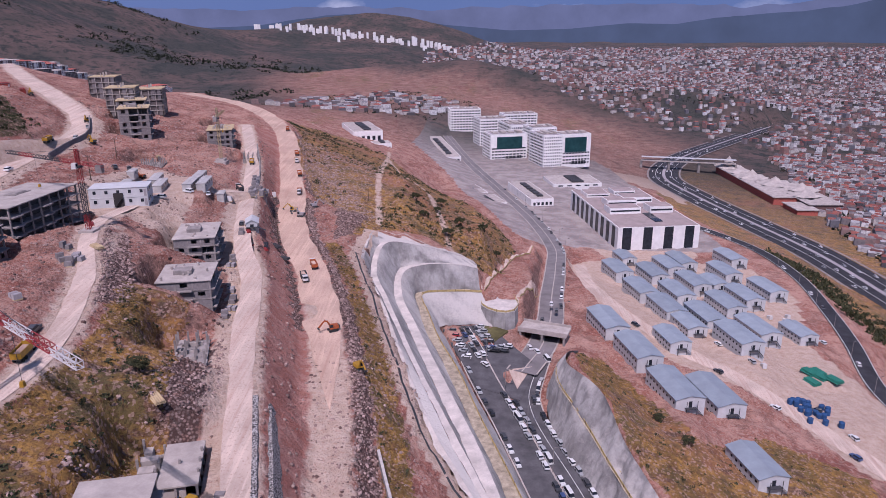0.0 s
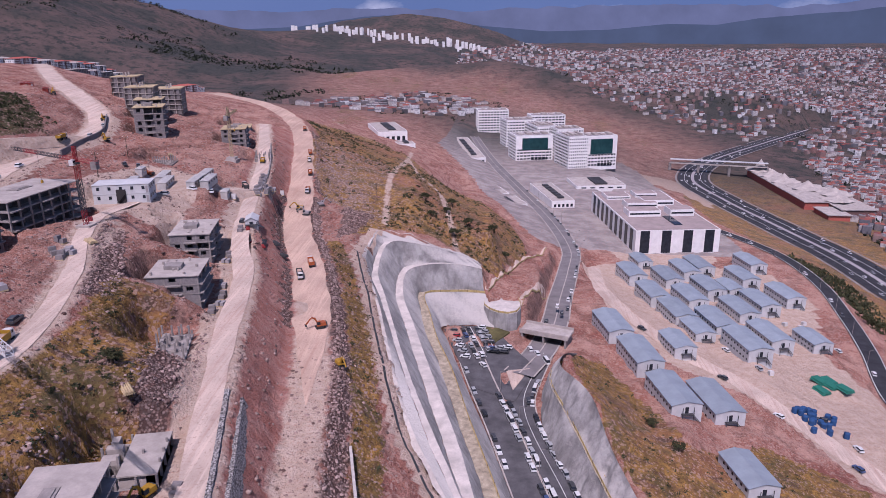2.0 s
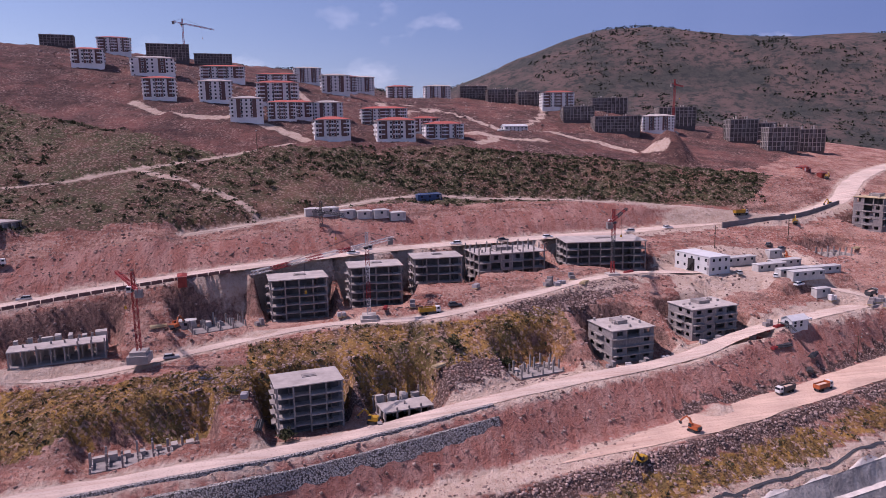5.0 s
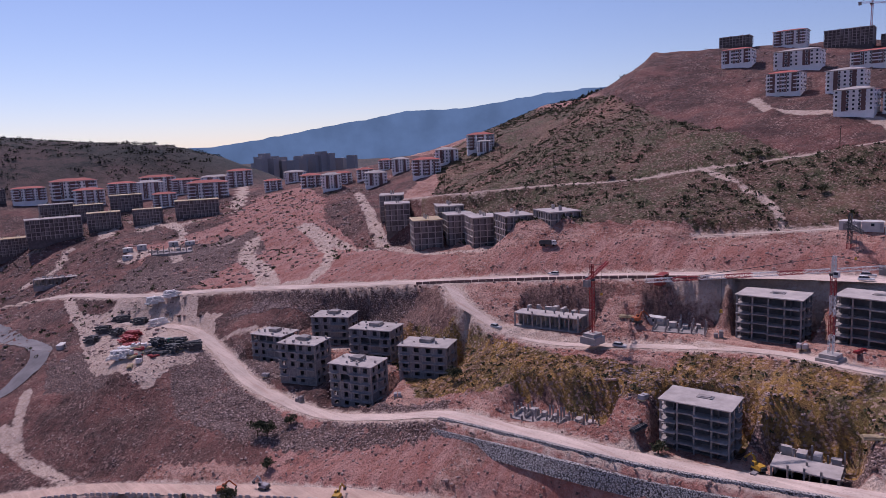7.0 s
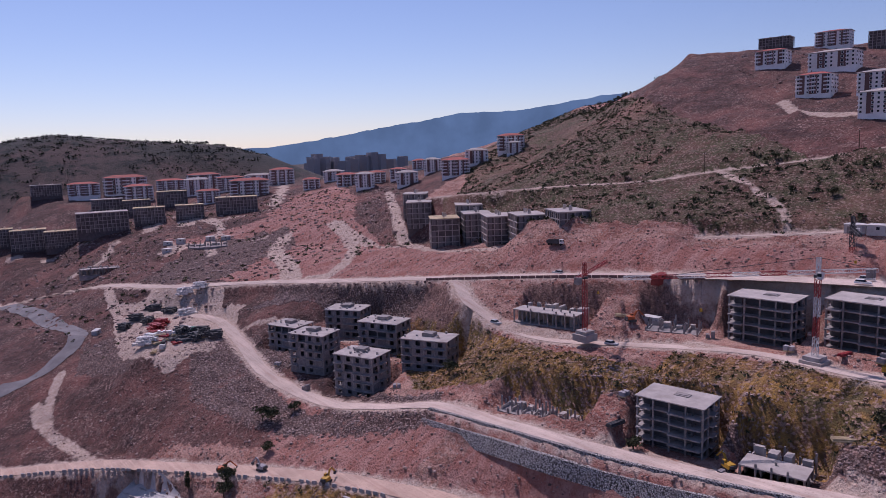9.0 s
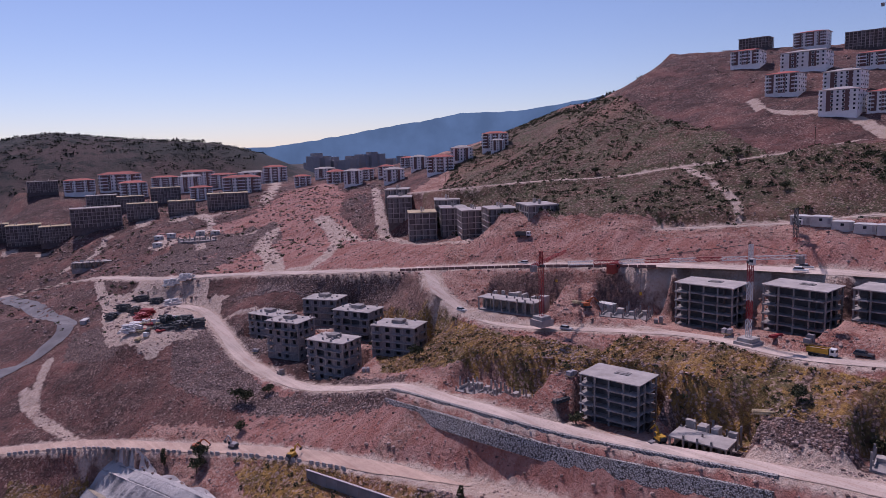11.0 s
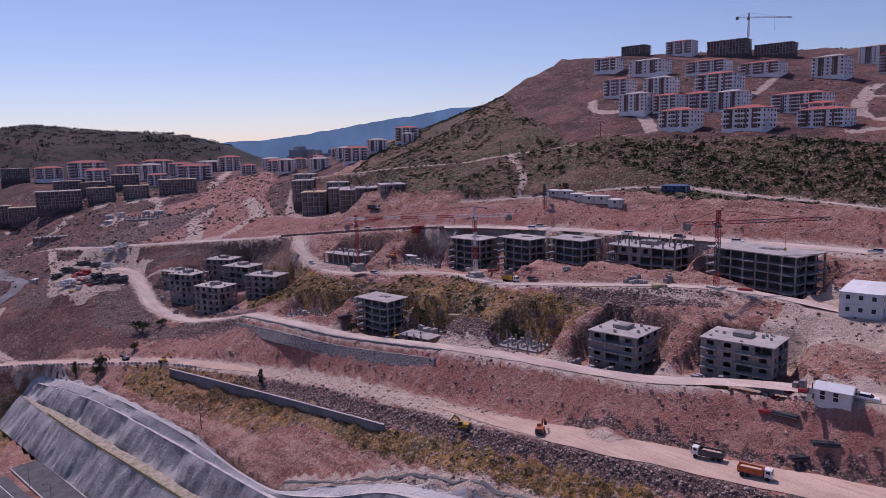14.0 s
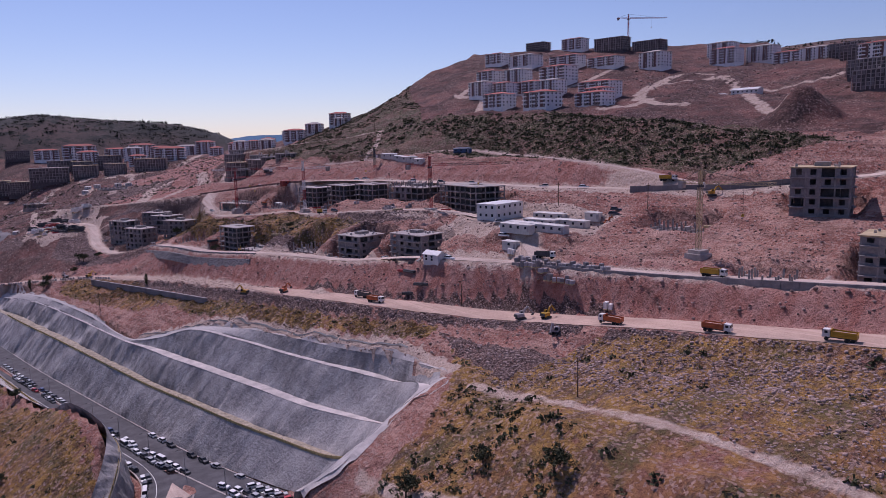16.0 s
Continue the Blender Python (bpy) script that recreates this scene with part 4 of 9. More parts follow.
for _, a, b, depth, foot, roof, storeys, look_of in FRAMES:
    ax, ay = (a[0] + b[0]) / 2, (a[1] + b[1]) / 2
    ang = math.atan2(b[1] - a[1], b[0] - a[0])
    cx, cy = ax - math.sin(ang) * depth / 2, ay + math.cos(ang) * depth / 2
    PLOTS.append((cx, cy, math.hypot(b[0] - a[0], b[1] - a[1]) / 2 + 0.6, depth / 2 + 0.8, math.degrees(ang), foot))
# pits dug for foundations: x, y, half sizes, turn, level
PLOTS += [(-23.2, 50.4, 4.0, 3.6, 104, 18.9), (-28.2, 69.6, 4.3, 2.8, 106, 21.3), (-16.8, 20.4, 6.6, 2.6, 107, 18.4), (-39.8, 25.0, 4.6, 2.8, 115, 27.0), (-33.2, 5.8, 6.4, 3.6, 106, 25.7), (-61.5, 140, 5, 3.2, 100, 29.1), (-48.4, 164, 4.2, 2.6, 104, 26.0), (-22, -140, 7, 4, 160, 26.2), (-52, 107, 6.4, 4.6, 104, 29.6), (-50, 122, 7.5, 6, 104, 29.2)]
# level aprons between the blocks and their roads
PLOTS += [(-16.9, 40.2, 5.6, 2.2, 103, 18.75), (-20.6, 50.6, 4.2, 2.0, 104, 19.0), (-39.2, 36.0, 5.4, 2.4, 100, 26.9), (-41.5, 48.0, 4.5, 1.6, 98, 28.0), (-28.6, 85, 5.5, 2.6, 102, 21.15), (-32.8, 100.2, 6, 2.6, 102, 22.5)]
TRACKS = [
    (1.6, [(-110, -280), (-76, -204), (-56, -174), (-42, -180), (-25, -196), (-9, -205), (4, -208), (31, -229)]),
    (0.9, [(11, -129), (12, -110), (6, -98), (0, -90), (2, -76)]),
    (0.9, [(-5, -77), (-1, -64), (1, -48)]),
    (0.7, [(36, -72), (36, -61), (33, -51), (31, -40), (31, -32)]),
    (1.0, [(-57, -115), (-51, -91), (-46, -63)]),
    (0.5, [(-30, 324), (-22, 220), (-18, 173), (-15, 146)]),
    (0.5, [(-26, 283), (-12, 210), (-4, 177), (1, 147)]),
]
TRACKS += [
    (1.3, [(-122, 79), (-152, 62), (-165, 77), (-140, 100), (-111, 128)]),
    (1.3, [(-129, -8), (-113, 8), (-113, 22), (-101, 36)]),
    (0.8, [(30, -80), (35, -64), (34, -52), (30, -38)]),
    (0.5, [(-84, 3), (-70, 24), (-62, 30)]),
    (0.7, [(-12, -52), (-8, -60), (4, -66), (12, -70)]),
    (4.0, [(4, -66), (10, -66), (14, -64)]),
    (0.9, [(-24, -18), (-20, -30), (-16, -36)]),
    (1.2, [(-150, 96), (-165, 110), (-190, 118)]),
    (1.2, [(-128, 80), (-118, 84), (-110, 78)]),
    (0.6, [(-40, 300), (-70, 360), (-90, 420)]),
]
TRACKS += [
    (1.4, [(-20, -130), (-26, -150), (-36, -170), (-30, -210)]),
    (5.0, [(-24, -142), (-14, -152)]),
    (1.0, [(-120, 30), (-140, 36), (-170, 30)]),
]
TRACKS += [
    (1.6, [(19, -183), (6, -176), (-7, -196), (-21, -189), (-39, -179), (-48, -179), (-66, -193), (-99, -258), (-160, -380)]),
    (1.5, [(-23, -68), (-27.5, -63), (-40, -75), (-50, -96), (-56, -118)]),
    (2.4, [(-21, -72), (-27, -88), (-32, -108), (-45, -130)]),
    (1.2, [(-84, -128), (-62, -88), (-51, -67), (-46, -49), (-50, -29)]),
    (1.3, [(-15, -158), (-27, -143), (-41, -139)]),
    (1.4, [(-139, 66), (-151, 62), (-173, 57.5), (-172, 68), (-165, 80)]),
    (1.4, [(-139, 66), (-122, 84), (-119, 98)]),
]

# ---------------------------------------------------------------- ground sheet
def spread(lo, hi, step, far, grow):
    mid = list(np.arange(lo, hi + step / 2, step))
    out, d, v = [], step, hi
    while v < far:
        d *= grow
        v += d
        out.append(v)
    inn, d, v = [], step, lo
    while v > -far:
        d *= grow
        v -= d
        inn.append(v)
    return np.array(inn[::-1] + mid + out)


def patch(x, y, rings, soft=7.0):
    """1 inside the rings, with a soft rim."""
    m = np.zeros(x.shape)
    for ring in rings:
        k = in_ring(x, y, [tuple(p) for p in ring]).astype(float)
        m = np.maximum(m, k)
    return m


def broad(x, y, rings, reach=38.0):
    """As patch, with a wide soft rim."""
    return sum(patch(x + reach * math.cos(a) * r, y + reach * math.sin(a) * r, rings) for r in (0.35, 1.0) for a in (0.3, 1.35, 2.4, 3.45, 4.5, 5.55)) / 12


FILL = [TIPPED, beside(LOW[1], 1.2, -30, 16) + beside(HAUL[1], -1.0, -10, 16)[::-1]]
FILL += [[(-15, -166), (-40, -160), (-52, -165), (-75, -190), (-95, -192), (-78, -140), (-60, -110), (-46, -63), (-47, -33), (-39, -23), (-19, -61), (-9, -100)]]
FILL += [band(HAUL[1], -12.0, -2.0, 130, 215), band(UPPER[1], -9.0, -2.0, -20, 130)]
ROCK_STRIPS = [band(HAUL[1], 2.4, 5.0, 24, 150), band(HAUL[1], -4.2, -2.7, 84, 150), band(HAUL[1], 3.0, 12.0, 150, 215)]
SCRUB = [
    [(-58, -60), (-52, -20), (-58, 14), (-70, 48), (-80, 95), (-80, 132), (-96, 150), (-104, 128), (-104, 96), (-100, 60), (-94, 40), (-90, 20), (-108, -10), (-125, -45), (-160, -90), (-190, -150), (-120, -130), (-90, -90)],
    [(-14, 148), (-30, 152), (-44, 190), (-46, 215), (-60, 250), (-70, 300), (-52, 330), (-30, 300), (-10, 260), (14, 240), (18, 205), (18, 180), (10, 158)],
    [(-20, 135), (-16, 160), (-8, 172), (6, 170), (14, 158), (8, 150), (-6, 148), (-14, 143)],
]
GRASS = [
    [(-12, -4), (-17, -16), (-24, -34), (-27, -24), (-26, -8), (-25, 12), (-28, 30), (-32.5, 30), (-34.5, 46), (-33.5, 60), (-37, 76), (-30, 76), (-27, 66), (-25, 56), (-24, 46), (-24, 36), (-20, 28), (-19, 16), (-14, 6)],
    [(26, 82), (24, 92), (22, 104), (24, 118), (30, 122), (36, 104), (38, 90), (52, 98), (66, 92), (62, 72), (44, 66), (32, 62)],
    [(30, -30), (42, -40), (46, 0), (40, 26), (34, 24), (38, -8)],
    [(31, 58), (44, 62), (64, 68), (74, 84), (82, 72), (74, 36), (52, 16), (40, 28)],
]
GRASS += [
    band(HAUL[1], 5.0, 8.4, 20, 130),
    [(0, 24), (4, 8), (14, -8), (16, 4), (10, 28), (5, 44), (0, 50)],
]
VERGES = [[(112, 60), (110, 130), (112, 200), (112, 230), (100, 300), (110, 400), (170, 520), (200, 440), (190, 340), (190, 200), (200, 60)]]
RUBBLE = [
    [(-18, -76), (-26, -54), (-32, -34), (-30, -26), (-25, -30), (-21, -48), (-14, -66)],
    [(-10, -96), (-40, -110), (-50, -140), (-30, -150), (-8, -140), (4, -116)],
    [(20, -60), (28, -74), (24, -90), (10, -84), (6, -76), (14, -70)],
    [(-9, -34), (-3, -62), (8, -60), (14, -40), (10, -20), (2, -4), (-6, 10), (-12, 4), (-8, -8), (2, -14), (3, -36)],
    [(-8, -70), (-16, -64), (-22, -40), (-18, -20), (-24, -26), (-20, -52)],
]
RUBBLE += [
    [(-34, 70), (-37, 78), (-44, 92), (-48, 88), (-40, 74), (-37, 66)],
    [(-28, 150), (-36, 180), (-36, 215), (-24, 215), (-19, 180), (-21, 158)],
    [(-22, 128), (-26, 160), (-34, 176), (-30, 178), (-16, 150)],
    [(-20, 24), (-26, 20), (-28, 44), (-26, 74), (-22, 70), (-22, 44)],
]
RUBBLE += ROCK_STRIPS
CREST_PATH = [(x - 1.6, y, z) for x, y, z in CUT_CREST[3:11]]


DUSTY = [
    [(54, 148), (58, 136), (60, 122), (62, 108), (66, 94), (84, 92), (90, 120), (84, 140), (78, 150), (70, 128), (64, 128), (60, 148)],
    [(-9, -86), (-4, -104), (8, -104), (16, -97), (20, -70), (15, -52), (4, -57)],
    band(CREST_PATH, -1.4, 1.8, 40, 150), band(LOW[1], -3.6, 0, 30, 130),
    [(36, 205), (60, 215), (92, 208), (96, 180), (82, 140), (84, 110), (74, 92), (64, 104), (56, 118), (44, 126), (36, 150)],
    [(5, -60), (14, -60), (16, -66), (12, -74), (0, -72)],
    [(-34, 60), (-37, 66), (-43, 88), (-46, 96), (-44, 84), (-39, 64)],
]
DUSTY += [
    [(-40, 98), (-44, 118), (-50, 132), (-60, 130), (-62, 112), (-56, 99)],
    band(UPPER[1], -1.0, 4.5, 60, 160),
    [(14, -117), (16, -88), (18, -64), (5, -54), (-7, -71), (-10, -71), (-5, -81), (5, -96)],
    [(85, 412), (101, 407), (133, 398), (113, 328), (104, 365), (81, 368)],
    [(37, 297), (55, 230), (67, 226), (83, 225), (80, 214), (51, 209), (33, 273)],
]
# dry open slopes beyond the hospital
OPEN_LAND = [
    [(-50, 771), (-14, 800), (78, 707), (144, 641), (181, 516), (146, 470), (100, 420), (92, 470), (60, 560), (0, 580), (-120, 560), (-190, 700), (-195, 1000)],
    [(-60, 330), (-120, 420), (-150, 520), (-90, 540), (-30, 520), (-30, 420)],
]
PAVED = [[(22, 222), (52, 222), (60, 226), (92, 222), (98, 300), (92, 420), (60, 540), (-20, 560), (-26, 420), (-4, 330), (8, 280)]]
UMBERS = [
    [(60, -40), (20, -30), (6, -6), (-8, -2), (-14, -50), (-40, -40), (-60, -60), (-70, -90), (-120, -120), (-200, -300), (200, -330), (200, -60)],
    [(-89, 28), (-97, 60), (-93, 110), (-104, 150), (-150, 200), (-300, 220), (-320, -80), (-200, -120), (-120, -46), (-94, 0)],
]


def build_ground():
    xs, ys = spread(-104, 66, 0.85, 4700, 1.055), spread(-70, 236, 0.9, 4700, 1.055)
    x, y = np.meshgrid(xs, ys, indexing="ij")
    z = surface(x, y)
    nx, ny = x.shape
    co = np.stack([x, y, z], -1).reshape(-1, 3)
    i = np.arange(nx * ny).reshape(nx, ny)
    quads = np.stack([i[:-1, :-1], i[1:, :-1], i[1:, 1:], i[:-1, 1:]], -1).reshape(-1, 4)
    me = bpy.data.meshes.new("ground")
    me.vertices.add(len(co))
    me.vertices.foreach_set("co", co.ravel())
    me.loops.add(quads.size)
    me.loops.foreach_set("vertex_index", quads.ravel())
    me.polygons.add(len(quads))
    me.polygons.foreach_set("loop_start", np.arange(0, quads.size, 4))
    me.update(calc_edges=True)
    me.materials.append(M_GROUND)
    layers = {
        "scrub": patch(x, y, SCRUB[:1]), "grass": np.maximum(patch(x, y, GRASS + SCRUB[1:] + VERGES), 0.45 * broad(x, y, OPEN_LAND)), "rubble": patch(x, y, RUBBLE), "fill": patch(x, y, FILL), "dust": np.zeros(x.shape), "umber": patch(x, y, UMBERS), "paved": 0.8 * patch(x, y, PAVED),
        "far": np.clip((np.hypot(x + 40, (y - 60) * 0.8) - 250) / 120, 0, 1) * (1 - 0.62 * broad(x, y, OPEN_LAND)),
    }
    for w, p in ROADS[:6]:
        d, _ = near_line(x, y, p)
        layers["dust"] = np.maximum(layers["dust"], np.clip(1 - (d - w) / 2.5, 0, 1) * 0.8)
    for w, line in TRACKS:
        d, _ = near_line(x, y, along([(a, c, 0.0) for a, c in line], 3.0))
        layers["dust"] = np.maximum(layers["dust"], np.clip(1 - (d - w) / 1.2, 0, 1) * 0.68)
    layers["dust"] = np.maximum(layers["dust"], 0.75 * patch(x, y, DUSTY))
    edge = wobble(x, y, 14, 3)
    for k in ("scrub", "grass", "rubble", "fill"):
        layers[k] = np.clip(layers[k] - 0.12 + 0.4 * np.roll(edge, 5 * len(k)), 0, 1) * (layers[k] > 0)
    for name, value in layers.items():
        a = me.attributes.new(name, "FLOAT", "POINT")
        a.data.foreach_set("value", value.ravel().astype(np.float32))
    ob = new("ground", me)
    return tagged(ob, "pink-tan hillside earth with scrub, dry grass and rubble", "ground", kind="structure")


build_ground()


def strip(name, line, half, lift, material, label, category="road", ragged=0.0, kind="structure", parent=None, step=1.5, shift=0.0, fade=(0, 0)):
    """A ribbon of road laid along a line."""
    p = along(line, step)
    d = np.gradient(p[:, :2], axis=0)
    d /= np.linalg.norm(d, axis=1)[:, None]
    nrm = np.stack([d[:, 1], -d[:, 0]], -1)
    s = Shape()
    cols = 5
    for k in range(len(p)):
        for c in range(cols):
            f = c / (cols - 1) * 2 - 1
            rag = ragged * float(wobble(p[k, 0] * 1.0 + 50 * (f > 0), p[k, 1], 5.0, 3)) if abs(f) > 0.9 else 0
            thin = min(1.0, (k + 0.3) * step / fade[0] if fade[0] else 1.0, (len(p) - k - 0.7) * step / fade[1] if fade[1] else 1.0)
            q = p[k, :2] + nrm[k] * (f * half * thin + shift + (rag if f > 0 else -rag) * min(1, 2 * thin))
            s.v.append((q[0], q[1], p[k, 2] + lift + 0.04 * (1 - f * f)))
    for k in range(len(p) - 1):
        for c in range(cols - 1):
            a = k * cols + c
            s.f.append((a, a + 1, a + cols + 1, a + cols))
    ob = new(name, s.mesh(name, material, True))
    if parent is not None:
        ob.parent = parent
        return ob
    return tagged(ob, label, category, kind=kind)


strip("road_low", LOW[1], LOW[0], 0.0, M_DIRT, "pale dusty dirt road above the gabion wall", ragged=0.35)
strip("road_haul_north", HAUL[1][8:], HAUL[0], 0.0, M_HAUL, "wide orange-tan haul road of packed earth", ragged=0.55, fade=(22, 0))
strip("road_haul_south", HAUL[1][:7], 1.7, 0.0, M_HAUL, "tan haul road along the foot of the slope", ragged=0.4, fade=(0, 14))
strip("road_mid", MID[1], MID[0], 0.0, M_DIRT, "narrow dusty site road between the building rows", ragged=0.35)
strip("road_upper", UPPER[1], UPPER[0], 0.0, M_DIRT, "broad pale dirt road cut into the hillside", ragged=0.5)
strip("road_trail", TRAIL[1], TRAIL[0], 0.0, M_DIRT, "narrow pale track below the scrub", ragged=0.4)
strip("road_hill_trail", HILL_TRAIL[1], HILL_TRAIL[0], 0.0, M_DIRT, "thin footpath-like track across the scrub slope", ragged=0.4)
strip("road_hospital", HOSPITAL_ROAD[1], HOSPITAL_ROAD[0], 0.0, M_ASPHALT_OLD, "dusty grey asphalt road to the hospital")
strip("road_valley", VALLEY_ROAD[1], VALLEY_ROAD[0], 0.0, M_LOT, "grey asphalt car park lanes below the concrete cut")
strip("road_ramp", RAMP[1], RAMP[0], 0.05, M_LOT, "fresh black asphalt carriageway")
strip("road_camp", CAMP_ROAD[1], CAMP_ROAD[0], 0.0, M_DIRT, "pale gravel road through the container camp", ragged=0.6)
strip("road_side", SIDE_ROAD[1], SIDE_ROAD[0], 0.12, M_ASPHALT, "grey service road beside the highway")
strip("road_highway", HIGHWAY[1], HIGHWAY[0], 0.35, M_ASPHALT, "dark asphalt motorway with several lanes")


def build_cut(name, rows, bench, label, crest, ribs):
    """A sprayed-concrete cut: steep fluted faces between narrow benches, with a worn surface."""
    cols = len(rows[0])
    lines = [along([r[k] for r in rows], 0.4) for k in range(cols)]
    count = 520
    pts = []
    for ln in lines:
        t = np.linspace(0, len(ln) - 1, count)
        pts.append(np.stack([np.interp(t, np.arange(len(ln)), ln[:, a]) for a in range(3)], -1))
    pale, tiers, walks = Shape(), [], Shape()

    def sheet(shape, lines_, amps, into):
        first_ = len(shape.v)
        for line_, amp in zip(lines_, amps):
            x, y, z = line_.T
            arc = np.r_[0, np.cumsum(np.hypot(np.diff(x), np.diff(y)))]
            w = (wobble(arc, z * 0.22 + 40, 1.5, 3) * 1.5 + wobble(arc, z * 0.3, 5.5, 2) * 1.7 + wobble(x + z, y + z * 0.7, 1.1, 2) * 0.5) * amp
            for q, o, dz in zip(line_, into, w):
                shape.v.append((q[0] + o[0] * dz, q[1] + o[1] * dz, q[2] + dz * 0.15))
        for a in range(len(lines_) - 1):
            for k in range(count - 1):
                i = first_ + a * count + k
                shape.f.append((i, i + 1, i + count + 1, i + count))

    for k in range(cols - 1):
        a, b = pts[k], pts[k + 1]
        flat = (b - a) * (1, 1, 0)
        flat /= np.linalg.norm(flat, axis=1)[:, None] + 1e-6
        start = a + flat * (bench if k else 0.0) * (np.clip(np.linalg.norm((b - a)[:, :2], axis=1), 0, 4.6)[:, None] / 4.6) ** 3
        if k:
            sheet(walks if k == 1 else pale, [a - flat * 0.06 + (0, 0, 0.03), a + (start - a) * 0.5 + (0, 0, 0.06), start + (0, 0, 0.05)], (0.05, 0.0, 0.12), flat)
        s = Shape()
        tiers.append(s)
        sheet(s, [start * (1 - f) + b * f for f in (0.0, 0.1, 0.23, 0.36, 0.5, 0.64, 0.77, 0.9, 1.0)], [ribs * v for v in (0.15, 0.7, 1.0, 1.0, 1.0, 1.0, 0.9, 0.5, 0.1)], flat)
    if crest:
        out = pts[-1] - pts[-2]
        out = out * (1, 1, 0) / (np.linalg.norm(out[:, :2], axis=1)[:, None] + 1e-6)
        rim = pts[-1] + out * crest
        rim[:, 2] = np.maximum(surface(rim[:, 0], rim[:, 1]) + 0.06, pts[-1][:, 2] - 0.6)
        sheet(pale, [pts[-1] - out * 0.05 + (0, 0, 0.02), rim], (0.05, 0.2), out)
    ob = holder(name, label, "retaining wall", kind="structure")
    for s in tiers:
        part("tier", s.mesh("tier", M_SHOT, True), None, ob)
    part("bench", pale.mesh("bench", M_PALE), None, ob, "pale dusty bench")
    part("bench", walks.mesh("bench", M_STRAW), None, ob, "straw-covered bench behind the reed fence")
    return ob, pts


M_STRAW = plain("straw_dust", (0.44, 0.37, 0.28), 0.95, vary=0.3, scale=1.2, bumpy=0.3)
M_PALE = plain("pale_dust", (0.6, 0.54, 0.5), 0.95, vary=0.2, scale=0.5, bumpy=0.3)
CUT_OB, CUT_LINES = build_cut("wall_cut_west", CUT, 2.6, "terraced sprayed-concrete retaining cut with pale benches", 0.8, 0.36)
EAST_OB, EAST_LINES = build_cut("wall_cut_east", EAST_CUT, 1.3, "grey sprayed-rock cut below the dry grass knoll", 0.0, 0.34)


# ---------------------------------------------------------------- concrete blocks
def frame_block(w, d, high, storeys, style, seed, label):
    """An unfinished block: slabs on columns, some infill walls, balconies, stair core and starter bars. Front along +x, facing -y."""
    rnd = random.Random(seed)
    h = high / storeys
    th, col = 0.16, 0.2
    ob = holder("concrete_block", label, "building", "unfinished apartment blocks")
    nx, ny = max(3, round(w / 2.1)), 3
    gx = [-w / 2 + col / 2 + 0.05 + i * (w - col - 0.1) / nx for i in range(nx + 1)]
    gy = [-d / 2 + col / 2 + 0.05 + i * (d - col - 0.1) / ny for i in range(ny + 1)]
    top = storeys * h
    part("plinth", Shape().box(-w / 2 + 0.05, w / 2 - 0.05, -d / 2 + 0.05, d / 2 - 0.05, -1.6, 0.12), M_CONC, ob, "raw concrete basement wall")
    for k in range(1, storeys + 1):
        s = Shape().box(-w / 2, w / 2, -d / 2, d / 2, k * h - th, k * h)
        roof = k == storeys
        if k < storeys:
            for bx in (gx[0], gx[nx // 2], gx[nx - 1]):
                s.box(bx, bx + (gx[1] - gx[0]) * 0.95, -d / 2 - 0.45, -d / 2, k * h - th, k * h)
            s.box(-w / 2 - 0.45, -w / 2, gy[1], gy[2], k * h - th, k * h)
            s.box(w / 2, w / 2 + 0.45, gy[1], gy[2], k * h - th, k * h)
        else:
            s.box(-w / 2 - 0.12, w / 2 + 0.12, -d / 2 - 0.12, d / 2 + 0.12, k * h - 0.09, k * h + 0.02)
        part("roof_slab" if roof else "floor_slab", s, (M_FORM if style in ("ply", "shell") else M_CONC_LITE) if roof else M_CONC, ob, "pale dusty roof slab" if roof else "")
    for i, x in enumerate(gx):
        for j, y in enumerate(gy):
            if 0 < i < nx and 0 < j < ny and (i + j) % 2:
                continue
            part("column", Shape().box(x - col / 2, x + col / 2, y - col / 2, y + col / 2, 0.1, top - 0.1), M_CONC, ob)
    # stair and lift core
    part("core", Shape().box(-w * 0.12, w * 0.12, -d * 0.1, d * 0.28, 0.1, top - 0.1), M_CONC, ob, "concrete stair core")
    # inner walls coloured dark so that the openings look shaded
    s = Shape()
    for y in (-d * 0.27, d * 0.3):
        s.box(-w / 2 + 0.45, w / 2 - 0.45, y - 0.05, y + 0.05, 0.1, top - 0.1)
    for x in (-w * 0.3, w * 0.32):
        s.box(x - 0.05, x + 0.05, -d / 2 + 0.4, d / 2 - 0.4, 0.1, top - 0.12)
    part("partition", s, M_INNER_SHADE, ob, "inner block walls with room shade painted into their colour")
    if style in ("block", "rough", "shell", "ply"):
        for k in range(storeys):
            z0, z1 = k * h + (0.12 if k == 0 else 0.0), (k + 1) * h - th
            for side in range(4):
                n, g = (nx, gx) if side < 2 else (ny, gy)
                for i in range(n):
                    kind = rnd.random()
                    if style == "rough" and kind < 0.55 or style in ("block", "shell") and kind < 0.1 or style == "ply" and (kind < 0.5 or k > 2):
                        continue
                    u0, u1 = g[i] + col / 2, g[i + 1] - col / 2
                    hole = None if rnd.random() < 0.18 else (u0 + (u1 - u0) * 0.28, u0 + (u1 - u0) * 0.74, z0 + 0.34, z1 - 0.14)
                    o0, o1 = ((-d / 2 + 0.06, -d / 2 + 0.16), (d / 2 - 0.16, d / 2 - 0.06), (-w / 2 + 0.06, -w / 2 + 0.16), (w / 2 - 0.16, w / 2 - 0.06))[side]
